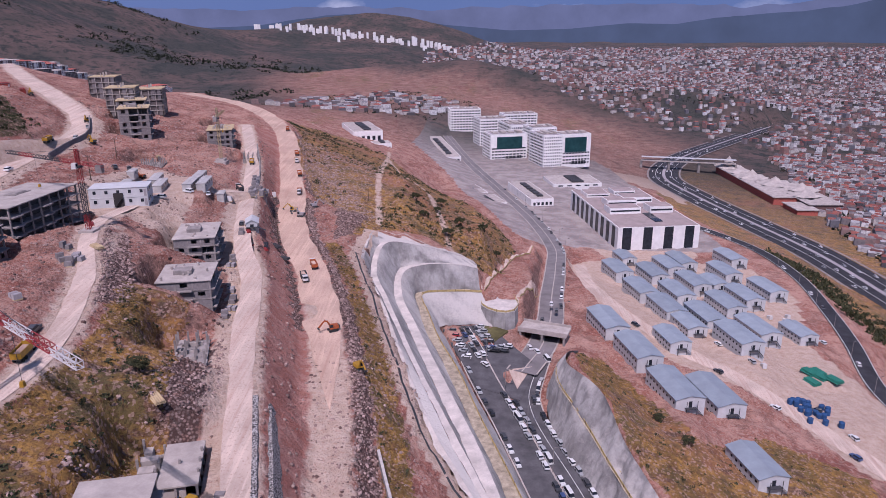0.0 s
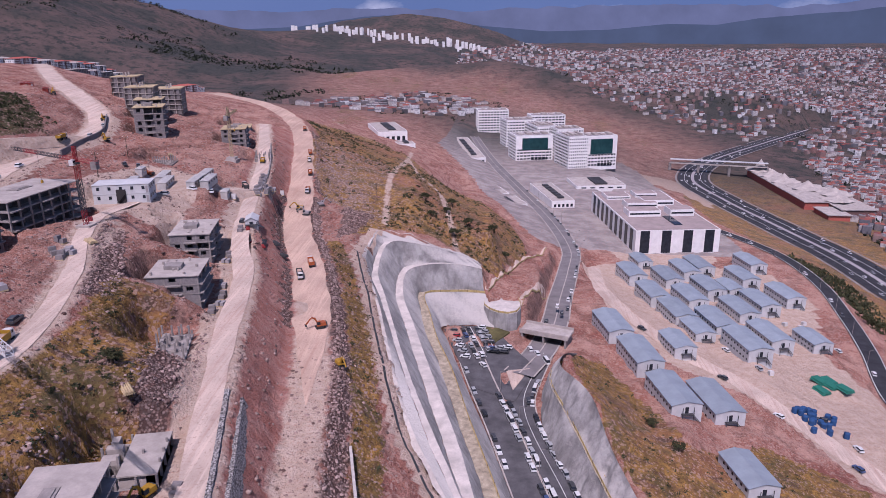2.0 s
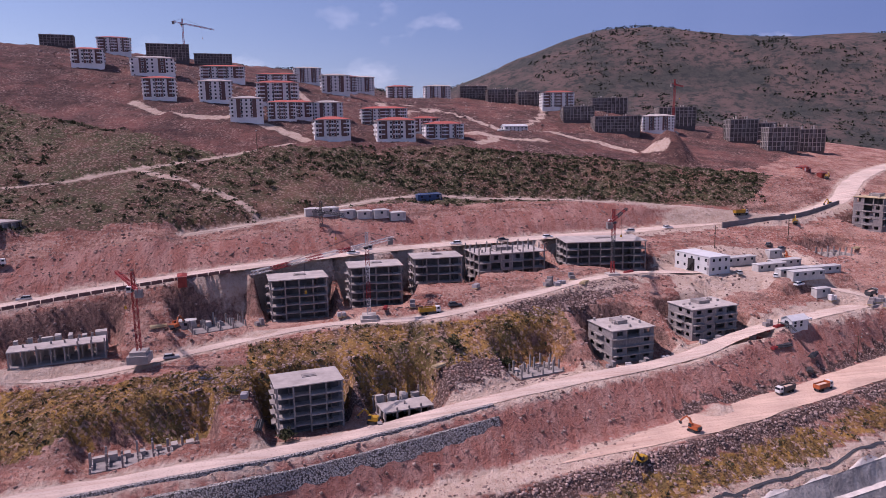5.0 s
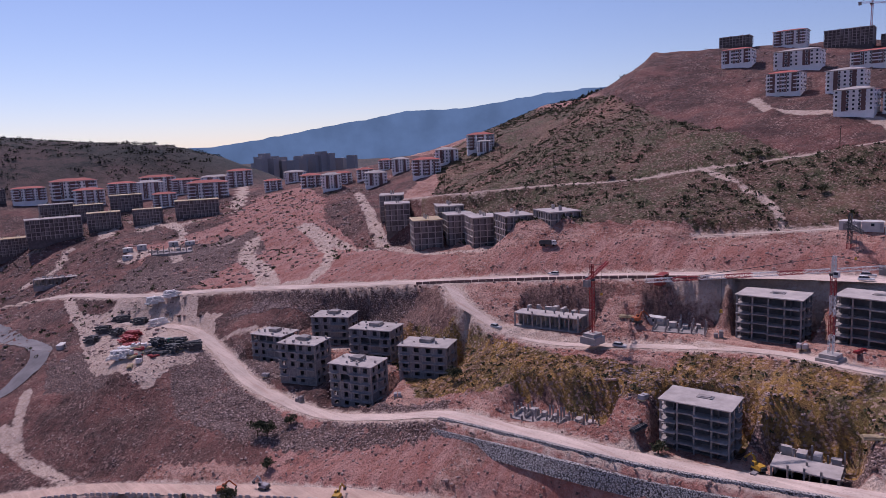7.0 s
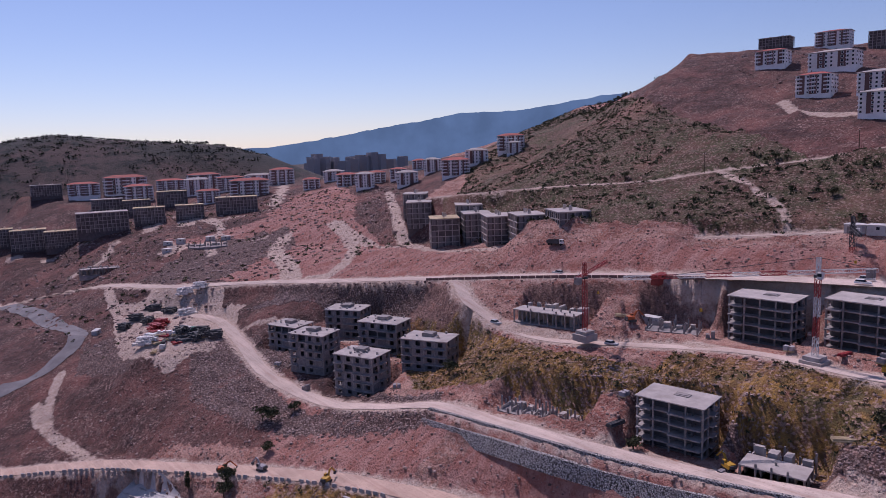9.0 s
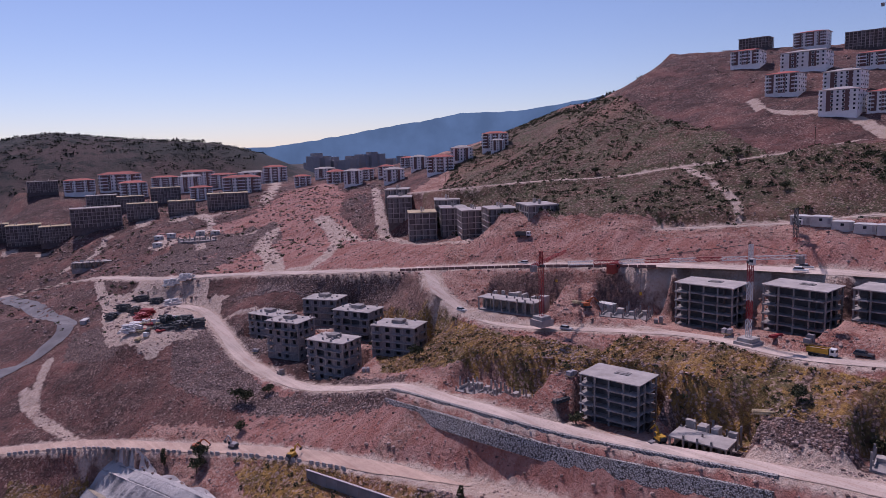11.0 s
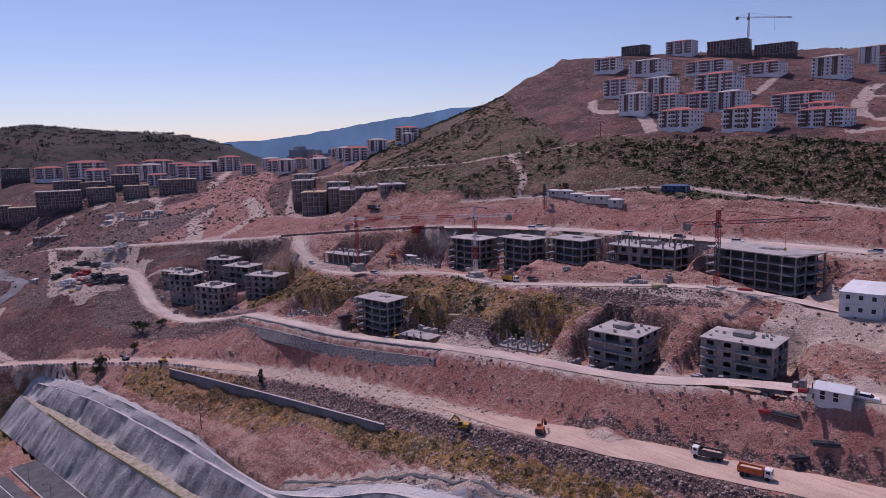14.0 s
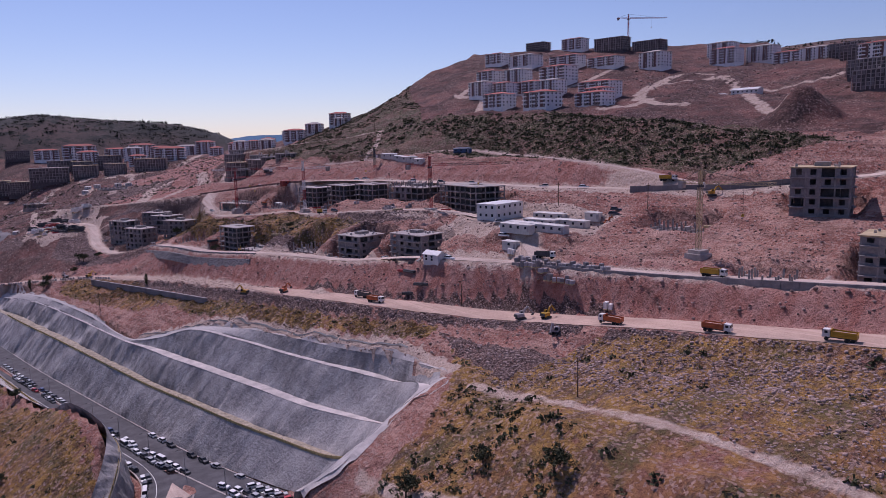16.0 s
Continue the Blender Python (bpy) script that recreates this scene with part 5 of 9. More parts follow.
                    part("infill_wall", Shape().panel(u0, u1, z0, z1, hole, o0, o1, side > 1), M_BLOCK, ob)
    # roof clutter: lift head, parapet pieces and starter columns
    if style == "open":
        part("roof_hatch", Shape().box(-w * 0.06, w * 0.16, -d * 0.02, d * 0.2, top, top + 0.12).box(-w * 0.03, w * 0.13, d * 0.02, d * 0.16, top + 0.12, top + 0.2), M_CONC, ob)
    else:
        s = Shape().box(-w * 0.14, w * 0.1, -d * 0.1, d * 0.24, top, top + h * 0.45)
        part("lift_head", s, M_CONC, ob)
        for k in range(9):
            x, y = rnd.uniform(-w * 0.45, w * 0.45), rnd.uniform(-d * 0.42, d * 0.42)
            part("roof_upstand", Shape().box(x - 0.16, x + 0.16, y - 0.12, y + 0.12, top, top + rnd.uniform(0.2, 0.5)), M_CONC_LITE, ob)
    if style == "rough":
        for x in gx:
            for y in gy:
                part("starter_column", Shape().box(x - 0.09, x + 0.09, y - 0.09, y + 0.09, top, top + h * 0.8), M_CONC, ob)
    return ob


LABELS = {"near": "five-storey raw concrete frame with a dusty roof slab", "row": "grey concrete frame block beside the upper site road", "pair": "four-storey concrete block with grey block infill walls",
          "group": "cluster block of raw concrete and grey infill", "north": "grey blockwork shell with a sandy roof slab"}
for n_, (row, a, b, depth, foot, roof, storeys, style) in enumerate(FRAMES):
    w = math.hypot(b[0] - a[0], b[1] - a[1])
    ob = frame_block(w, depth, roof - foot, storeys, style, 40 + n_, LABELS[row])
    px, py, _, _, turn, _ = PLOTS[n_]
    ob.matrix_world = pose(px, py, foot, 0, 0, turn)

M_CREAM = plain("cream_tent_cloth", (0.5, 0.44, 0.4), 0.8, vary=0.15, scale=0.4)
M_TEAL = plain("teal_glass", (0.02, 0.07, 0.075), 0.12, vary=0.2, scale=0.3)


# ---------------------------------------------------------------- apartments
def apartment(w, d, storeys, style):
    """A block of flats: body, dark bays, framed windows, floor edges, balconies, eaves and roof. Front along x, facing -y."""
    h = 3.0 * U
    top = storeys * h
    words = {"white": "white-rendered apartment block with dark brown bays", "red": "white and brown apartment block under a red tiled roof",
             "grey": "unfinished grey apartment block, shade of open floors painted on its walls", "ply": "grey concrete apartment block with a sandy roof deck"}
    ob = holder("apartment_block", words[style], "apartment block", "apartment blocks on the slopes")
    done = style in ("white", "red")
    # unfinished bodies are solid; the dark colour paints shade between the slabs
    wall = M_WHITE if done else M_FLATS_RECESS
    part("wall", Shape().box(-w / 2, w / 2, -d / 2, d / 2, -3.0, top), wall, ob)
    nx, ny = max(4, round(w / 1.15)), max(3, round(d / 1.6))
    if done:
        for x0, wide in ((-0.44, 0.2), (-0.12, 0.24), (0.24, 0.2)) if style == "red" else ((-0.3, 0.17), (0.13, 0.17)):
            part("bay", Shape().box(w * x0, w * (x0 + wide), -d / 2 - 0.07, d / 2 + 0.07, 0.1, top - 0.1), M_BROWN, ob, "dark brown rendered bay")
        frames, panes, edges = Shape(), Shape(), Shape()
        for k in range(storeys):
            z = k * h + h * 0.55
            for i in range(nx):
                x = -w / 2 + (i + 0.5) * w / nx
                if (i * 5 + 1) % 4 != 2:
                    for q in (-1, 1):
                        frames.box(x - 0.3, x + 0.3, q * d / 2 - 0.11, q * d / 2 + 0.11, z - 0.42, z + 0.42)
                        panes.box(x - 0.21, x + 0.21, q * d / 2 - 0.14, q * d / 2 + 0.14, z - 0.33, z + 0.33)
            for i in range(ny):
                y = -d / 2 + (i + 0.5) * d / ny
                if i % 3 != 1 or k % 2:
                    for q in (-1, 1):
                        panes.box(q * w / 2 - 0.05, q * w / 2 + 0.05, y - 0.22, y + 0.22, z - 0.3, z + 0.3)
        for k in range(1, storeys):
            for x0, x1 in ((-0.5, -0.3), (-0.09, 0.09), (0.3, 0.5)):
                for q in (-1, 1):
                    y0, y1 = (-d / 2 - 0.46, -d / 2) if q < 0 else (d / 2, d / 2 + 0.46)
                    edges.box(w * x0, w * x1, y0, y1, k * h - 0.09, k * h + 0.02)
                    edges.box(w * x0, w * x1, y0 if q < 0 else y1 - 0.06, y0 + 0.06 if q < 0 else y1, k * h, k * h + 0.3)
            for q in (-1, 1):
                edges.box(min(q * w / 2, q * (w / 2 + 0.34)), max(q * w / 2, q * (w / 2 + 0.34)), -d * 0.12, d * 0.12, k * h - 0.08, k * h + 0.28)
        tagged(part("window_frame_grid", frames, M_WHITE, ob), kind="stuff")
        tagged(part("window_grid", panes, M_GLASS, ob), kind="stuff")
        tagged(part("balcony_band", edges, M_WHITE, ob, "pale floor edges and balconies"), kind="stuff")
    else:
        slabs, posts, infill = Shape(), Shape(), Shape()
        for k in range(1, storeys + 1):
            slabs.box(-w / 2 - 0.32, w / 2 + 0.32, -d / 2 - 0.32, d / 2 + 0.32, k * h - 0.16, k * h)
        for i in range(nx + 1):
            x = -w / 2 - 0.18 + i * (w + 0.36) / nx
            for q in (-1, 1):
                posts.box(x - 0.09, x + 0.09, q * (d / 2 + 0.18) - 0.09, q * (d / 2 + 0.18) + 0.09, 0, top)
        for i in range(ny + 1):
            y = -d / 2 - 0.18 + i * (d + 0.36) / ny
            for q in (-1, 1):
                posts.box(q * (w / 2 + 0.18) - 0.09, q * (w / 2 + 0.18) + 0.09, y - 0.09, y + 0.09, 0, top)
        r_ = random.Random(int(w * 10) + storeys)
        for k in range(storeys):
            for i in range(nx):
                x = -w / 2 + i * w / nx
                for q in (-1, 1):
                    if r_.random() < (0.55 if style == "ply" else 0.3):
                        infill.box(x + 0.1, x + w / nx * 0.62, q * (d / 2 + 0.1) - 0.06, q * (d / 2 + 0.1) + 0.06, k * h, (k + 1) * h - 0.16)
            for i in range(ny):
                y = -d / 2 + i * d / ny
                for q in (-1, 1):
                    if r_.random() < 0.7:
                        infill.box(q * (w / 2 + 0.1) - 0.06, q * (w / 2 + 0.1) + 0.06, y + 0.1, y + d / ny * 0.6, k * h, (k + 1) * h - 0.16)
        tagged(part("floor_band", slabs, M_CONC_LITE, ob), kind="stuff")
        tagged(part("column_grid", posts, M_CONC_LITE, ob), kind="stuff")
        tagged(part("infill_grid", infill, M_BLOCK, ob), kind="stuff")
    part("roof_edge", Shape().box(-w / 2 - 0.36, w / 2 + 0.36, -d / 2 - 0.36, d / 2 + 0.36, top + 0.004, top + 0.13), M_FORM if style == "ply" else M_CONC_LITE, ob)
    if done:
        part("roof", Shape().hip(-w / 2 - 0.3, w / 2 + 0.3, -d / 2 - 0.3, d / 2 + 0.3, top + 0.134, top + 1.2), M_TILE if style == "red" else M_CONC_LITE, ob, "low red tiled roof" if style == "red" else "")
    for k in range(2):
        x = -w * 0.2 + k * w * 0.42
        part("roof_vent", Shape().box(x - 0.16, x + 0.16, -0.3, 0.1, top + 0.1, top + 1.1).box(x - 0.7, x - 0.5, 0.4, 0.6, top + 0.1, top + 0.95), M_WHITE if done else M_CONC_LITE, ob)
    return ob


APARTMENTS = [
    (-104, 42, 8.2, 4, "red", 96),
    (-108, 57, 9.2, 4, "red", 94),
    (-116, 70, 9.8, 4, "red", 92),
    (-113, 22, 7.6, 5, "white", 96),
    (-116, 30, 6.8, 5, "red", 96),
    (-125, 33, 8.0, 4, "red", 96),
    (-127, 41, 7.4, 5, "white", 94),
    (-133, 56, 12.5, 5, "red", 92),
    (-122, 66, 7.2, 4, "red", 92),
    (-136, -3, 8.2, 5, "red", 100),
    (-138, 11, 8.4, 5, "white", 98),
    (-143, 27, 11.5, 5, "red", 96),
    (-160, -28, 8.6, 4, "red", 104),
    (-160, -10, 12.0, 4, "white", 100),
    (-165, 9, 13.0, 4, "red", 98),
    (-169, 25, 12.5, 4, "red", 96),
]
APARTMENTS += [
    (-175, 43, 9.0, 5, "white", 94),
    (-205, -52, 10.0, 4, "grey", 104),
    (-214, -36, 11.0, 5, "red", 104),
    (-221, -19, 14.5, 6, "grey", 102),
    (-229, -4, 13.5, 5, "grey", 100),
    (-231, 32, 10.5, 6, "white", 96),
    (-213, 46, 10.5, 6, "red", 94),
    (-226, 53, 10.5, 6, "white", 94),
    (-219, 68, 10.0, 5, "red", 92),
    (-212, 82, 10.0, 5, "white", 90),
    (-206, 95, 10.0, 5, "grey", 88),
    (-196, 104, 10.5, 5, "grey", 86),
    (-187, 113, 10.0, 5, "grey", 84),
    (-176, 119, 11.0, 5, "red", 84),
    (-163, 122, 9.8, 5, "grey", 82),
    (-152, 131, 14.0, 5, "grey", 80),
]
APARTMENTS += [
    (-157, 147, 10.2, 5, "white", 78),
    (-170, 160, 12.0, 6, "grey", 76),
    (-182, 140, 12.0, 5, "grey", 80),
    (6, -289, 12.5, 5, "grey", 176),
    (-9, -283, 13.5, 5, "red", 174),
    (-27, -280, 19, 5, "red", 172),
    (-29, -262, 12, 5, "red", 172),
    (-12, -246, 12, 5, "grey", 172),
    (-3, -208, 17.5, 5, "grey", 172),
    (-22, -236, 10.5, 5, "ply", 168),
    (-20, -206, 11, 5, "ply", 166),
    (-47, -275, 13, 5, "red", 168),
    (-37, -236, 12, 5, "ply", 166),
    (-62, -270, 16, 6, "red", 166),
    (-54, -256, 11, 6, "white", 165),
    (-51, -229, 9.7, 5, "red", 165),
]
APARTMENTS += [
    (-70, -254, 13, 6, "red", 162),
    (-68, -223, 17, 5, "red", 160),
    (-50, -190, 15.5, 5, "ply", 160),
    (-33, -196, 10, 5, "ply", 164),
    (-88, -262, 14, 5, "white", 160),
    (-98, -256, 12, 6, "red", 158),
    (29, -240, 8, 6, "ply", 176),
    (20, -234, 12, 6, "ply", 174),
    (9, -222, 13, 6, "ply", 172),
    (-89, -202, 7.3, 4, "red", 156),
    (-106, -213, 9.8, 4, "white", 154),
    (-92, -174, 8.2, 4, "red", 152),
    (-86, -148, 7.0, 5, "white", 150),
    (-95, -154, 6.7, 4, "red", 150),
    (-100, -146, 6.4, 4, "red", 148),
    (-93, -129, 7.7, 4, "white", 148),
]
APARTMENTS += [
    (-113, -150, 6.0, 4, "red", 146),
    (-106, -131, 6.4, 5, "white", 144),
    (-99, -107, 9.6, 5, "red", 142),
    (-110, -109, 7.9, 4, "white", 142),
    (-121, -103, 9.5, 5, "red", 140),
    (-118, -98, 5, 5, "white", 140),
]
# the finished rows beyond the north end of the site
for k in range(8):
    f = k / 7
    APARTMENTS.append((-266 - 54 * f, 376 + 196 * f, 15.0, 5, "red" if k % 3 else "white", 74))
    if k < 7:
        APARTMENTS.append((-244 - 54 * f, 366 + 190 * f, 14.0, 5, "white" if k % 2 else "red", 74))
    if 0 < k < 6:
        APARTMENTS.append((-222 - 46 * f, 362 + 176 * f, 13.0, 4, "grey" if k % 2 else "white", 74))
    if k < 6:
        APARTMENTS.append((-152 - 66 * f, 356 + 170 * f, 13.0, 4, "white" if k % 2 else "red", 70))
MODELS = {}
for x, y, w, storeys, style, turn in APARTMENTS:
    size = min((8.0, 10.5, 14.0), key=lambda s: abs(s - min(w, 15)))
    key = (size, min(storeys, 6), style)
    m = pose(x, y, ground_z(x, y) + 0.15, 0, 0, turn) @ Matrix.Diagonal((w / size, w / size, (0.68 if x < -90 and y > -60 else 0.84) * w / size, 1))
    if key in MODELS:
        copy_thing(MODELS[key], m @ Matrix.Diagonal((*(1 / v for v in MODELS[key].scale), 1)))
    else:
        MODELS[key] = apartment(size, {8.0: 5.8, 10.5: 6.2, 14.0: 6.6}[size], key[1], style)
        MODELS[key].matrix_world = m

# far unfinished frames, alike in build
far_open = apartment(8.4, 6.0, 5, "grey")
far_ply = apartment(8.0, 6.4, 5, "ply")
for model, places in ((far_open, [(-56.5, -13, 34.8, 64), (-55.5, -24, 33.6, 62), (-56.5, -35, 32.6, 60), (-58, -45, 32.6, 58), (-62, -53, 34, 56), (-62, -77, 36, 52), (-57, -68, 34.4, 54), (-152, 174, 50.6, 78), (-137, 178, 47.8, 76), (-145, 193, 47.2, 74), (-166, 190, 49.5, 76)]),
                      (far_ply, [(-52, -50, 31.6, 58), (-83, 178, 35.5, 106), (-96, 196, 37, 104), (-82, 192, 34, 106)])):
    for n_, (x, y, z, turn) in enumerate(places):
        m = pose(x, y, z, 0, 0, turn)
        if n_ == 0:
            model.matrix_world = m
        else:
            copy_thing(model, m)


# ---------------------------------------------------------------- foundations
def foundation(w, d, high, label, seed, walls=True):
    """A cast ground floor: slab on columns, stub walls and starter columns above."""
    rnd = random.Random(seed)
    ob = holder("foundation", label, "foundation", "foundations")
    part("base_slab", Shape().box(-w / 2, w / 2, -d / 2, d / 2, -1.4, 0.1), M_CONC, ob)
    if high > 0.6:
        part("deck", Shape().box(-w / 2, w / 2, -d / 2, d * 0.12, high - 0.15, high), M_CONC_LITE, ob, "pale cast deck")
    n = max(3, round(w / 1.7))
    for i in range(n + 1):
        for j in range(4):
            x, y = -w / 2 + 0.15 + i * (w - 0.3) / n, -d / 2 + 0.15 + j * (d - 0.3) / 3
            t = high - 0.1 if j < 2 and high > 0.6 else rnd.choice((0.5, 0.9, 1.3)) + high * 0.4
            part("column", Shape().box(x - 0.1, x + 0.1, y - 0.1, y + 0.1, 0.05, t + (0.5 if rnd.random() < 0.5 else 0.0)), M_CONC, ob)
    if walls:
        for i in range(n):
            x = -w / 2 + 0.3 + i * w / n
            part("stub_wall", Shape().box(x, x + w / n * rnd.uniform(0.3, 0.9), d * 0.1 + rnd.uniform(0, d * 0.3), d * 0.1 + d * 0.34, 0.1, high + rnd.uniform(0.1, 0.6)), M_CONC_LITE, ob, "pale shuttered concrete wall")
            part("stub_wall", Shape().box(x, x + 0.12, -d * 0.3, d * 0.4, 0.1, high * 0.7 + rnd.uniform(0.0, 0.4)), M_CONC_LITE, ob)
    return ob


for x, y, z, w, d, high, turn, label in (
        (-22.6, 50.4, 18.9, 6.6, 5.4, 1.5, 104, "two-storey cast basement with pale walls in a rock pit"),
        (-27.6, 69.6, 21.4, 7.0, 3.6, 0.3, 106, "low foundation walls beside the rock face"),
        (-16.2, 20.4, 18.4, 11.6, 3.4, 0.4, 107, "row of cast columns and pale wall in a cut"),
        (-39.4, 25.0, 27.0, 7.6, 3.8, 0.4, 115, "pale foundation slab in a rock niche"),
        (-33.0, 5.8, 25.8, 11.4, 5.4, 2.2, 106, "half-cast block with stub columns on two floors"),
        (-61, 140, 29.2, 8.0, 4.5, 0.3, 100, "pale foundation slab in an excavated pit"),
        (6, -162, 18.2, 14, 4, 2.2, 160, "dark row of cast columns in the valley"),
        (-22, -140, 26.4, 12, 6, 0.4, 160, "pale foundation grid in the valley"),
        (-47.5, 164, 26.0, 6.5, 3.4, 0.4, 104, "foundation pit with columns behind the road")):
    ob = foundation(w, d, high, label, int(abs(x * 7)))
    ob.matrix_world = pose(x, y, z, 0, 0, turn)


# ---------------------------------------------------------------- container camp
def shed(length, w, high, roof_m, label):
    """A sandwich-panel hall: long walls, ridge roof, gable with a steel stair. Gable at -y."""
    ob = holder("camp_hall", label, "hall", "halls of the container camp")
    part("body", Shape().box(-w / 2, w / 2, 0, length, -2.5, high), M_PANEL, ob)
    part("gable", Shape().gable(-w / 2, w / 2, 0.0, length, high, high + 0.52), M_PANEL, ob)
    s = Shape()
    for sgn in (-1, 1):
        a, b = (sgn * (w / 2 + 0.16), high - 0.06), (0, high + 0.56)
        s.solid([(a[0], -0.15, a[1]), (b[0], -0.15, b[1]), (b[0], length + 0.15, b[1]), (a[0], length + 0.15, a[1])][::sgn], [(a[0], -0.15, a[1] + 0.07), (b[0], -0.15, b[1] + 0.07), (b[0], length + 0.15, b[1] + 0.07), (a[0], length + 0.15, a[1] + 0.07)][::sgn])
    part("roof", s, roof_m, ob, "blue-grey sheet roof")
    for k in range(2):
        for sgn in (-1, 1):
            s = Shape()
            for i in range(int(length / 1.25)):
                s.box(sgn * w / 2 - 0.025, sgn * w / 2 + 0.025, 0.5 + i * 1.25, 0.95 + i * 1.25, high * (0.3 + 0.42 * k) - 0.2, high * (0.3 + 0.42 * k) + 0.2)
            tagged(part("window_strip", s, M_GLASS, ob), kind="stuff")
    part("door", Shape().box(-0.3, 0.3, -0.03, 0.02, high * 0.5, high * 0.86), M_GLASS, ob)
    st = Shape().box(-1.0, 1.0, -0.7, -0.02, high * 0.47, high * 0.5)
    part("landing", st, M_STEEL, ob, "grey steel landing")
    part("stair", Shape().beam((1.0, -0.4, high * 0.48), (2.2, -0.4, 0.0), 0.5, 0.06), M_STEEL, ob)
    for x in (-0.95, 0.95):
        part("post", Shape().box(x - 0.04, x + 0.04, -0.68, -0.6, 0, high * 0.95), M_STEEL, ob)
    return ob


hall = shed(11.5, 5.2, 3.1, M_BLUEROOF, "white panel hall with a blue-grey sheet roof")
small_hall = shed(8.6, 4.6, 2.5, M_BLUEROOF, "smaller white panel hall with a grey sheet roof")
HALLS = [
    (49.7, 186, 0),
    (51.6, 166.8, 0),
    (53.9, 151.4, 0),
    (59.7, 185.3, 0),
    (61, 166.4, 0),
    (61.6, 146.2, 0),
    (63.1, 130.5, 0),
    (67.3, 195.8, 0),
    (68.6, 176.6, 0),
    (71.5, 160.1, 0),
    (73.1, 144, 0),
    (72.9, 201, 0),
    (82.2, 190, 0),
    (75.4, 181.1, 1),
    (79.3, 167.6, 0),
    (89.4, 204.7, 0),
    (55.4, 141.3, 1),
    (48, 129.6, 1),
    (83, 146.5, 1),
    (55.9, 206, 1),
    (88.5, 175, 0),
    (41.0, 102.3, 0),
    (48.6, 103.6, 0),
    (38.4, 117.6, 0),
    (35.4, 131.6, 0),
    (46.4, 82.5, 1),
]
first = {0: True, 1: True}
for x, y, kind in HALLS:
    m = pose(x, y, ground_z(x, y + 4) + 0.1, 0, 0, 10)
    model = (hall, small_hall)[kind]
    if first[kind]:
        model.matrix_world, first[kind] = m, False
    else:
        copy_thing(model, m)


# ---------------------------------------------------------------- hospital
def slab_tower(w, d, high, storeys, glass, label):
    """A white tower with window bands and a dark glass field. Front along x, facing -y."""
    ob = holder("hospital_tower", label, "hospital", "hospital towers")
    part("wall", Shape().box(-w / 2, w / 2, -d / 2, d / 2, -2, high), M_WHITE, ob)
    part("roof", Shape().box(-w / 2 + 0.3, w / 2 - 0.3, -d / 2 + 0.3, d / 2 - 0.3, high, high + 0.1), M_GREYR, ob, "grey gravel roof")
    s = Shape()
    for x0, x1, y0, y1 in ((-0.5, 0.5, -0.5, -0.47), (-0.5, 0.5, 0.47, 0.5), (-0.5, -0.47, -0.47, 0.47), (0.47, 0.5, -0.47, 0.47)):
        s.box(w * x0, w * x1, d * y0, d * y1, high + 0.004, high + 0.5)
    part("parapet", s, M_WHITE, ob)
    hs = high / storeys
    if glass:
        part("glass_field", Shape().box(-w * 0.33, w * 0.36, -d / 2 - 0.12, -d / 2 + 0.02, high * 0.42, high * 0.92), M_TEAL, ob, "teal mirrored glass field")
        part("entrance", Shape().box(-w * 0.1, w * 0.35, -d / 2 - 0.1, -d / 2 + 0.02, 0.1, high * 0.12), M_GLASS, ob)
    for k in range(storeys):
        z = (k + 0.45) * hs
        if not glass or k < storeys * 0.4:
            part("window_band", Shape().box(-w * 0.46, w * 0.46, -d / 2 - 0.05, -d / 2 + 0.02, z - hs * 0.2, z + hs * 0.25), M_GLASS, ob)
        for sgn in (-1, 1):
            x = sgn * w / 2
            part("window_band", Shape().box(x - 0.05, x + 0.05, -d * 0.44, d * 0.44, z - hs * 0.2, z + hs * 0.25), M_GLASS, ob)
    piers = Shape()
    for i in range(9):
        x = -w * 0.4 + i * w * 0.1
        piers.box(x - 0.28, x + 0.28, -d / 2 - 0.1, -d / 2 + 0.02, 0.2, high * (0.4 if glass else 0.97))
        y = -d * 0.4 + i * d * 0.1
        piers.box(-w / 2 - 0.1, -w / 2 + 0.02, y - 0.25, y + 0.25, 0.2, high * 0.97)
    tagged(part("pier_screen", piers, M_WHITE, ob), kind="stuff")
    for k in range(4):
        x = -w * 0.36 + k * w * 0.22
        part("roof_plant", Shape().box(x, x + w * 0.13, -d * 0.2, d * 0.2, high + 0.2, high + 0.9 + 0.4 * (k % 2)), M_CONC_LITE, ob)
    return ob


for cx, cy, w, d, top, turn, storeys, glass in ((30, 416, 22.5, 17, -4, 14, 8, True), (51.5, 393, 11, 22, -1, 16, 10, False), (66, 396, 19, 13, -1.4, 16, 9, True), (6.5, 518, 22.5, 15, -1, 8, 9, False), (24, 466, 20, 17, -1.5, 14, 9, False),
                                       (44, 492, 24, 14, -1.5, 10, 9, False), (38, 448, 14, 30, -2.5, 14, 8, False), (52, 428, 16, 16, -2.0, 14, 9, False)):
    base = -18.0
    ob = slab_tower(w, d, top - base, storeys, glass, "white hospital tower with window bands" + (" and teal glass" if glass else ""))
    ob.matrix_world = pose(cx, cy, base, 0, 0, turn)


M_ROOFPINK = plain("pinkish_roofing", (0.36, 0.29, 0.275), 0.9, vary=0.15, scale=0.3)


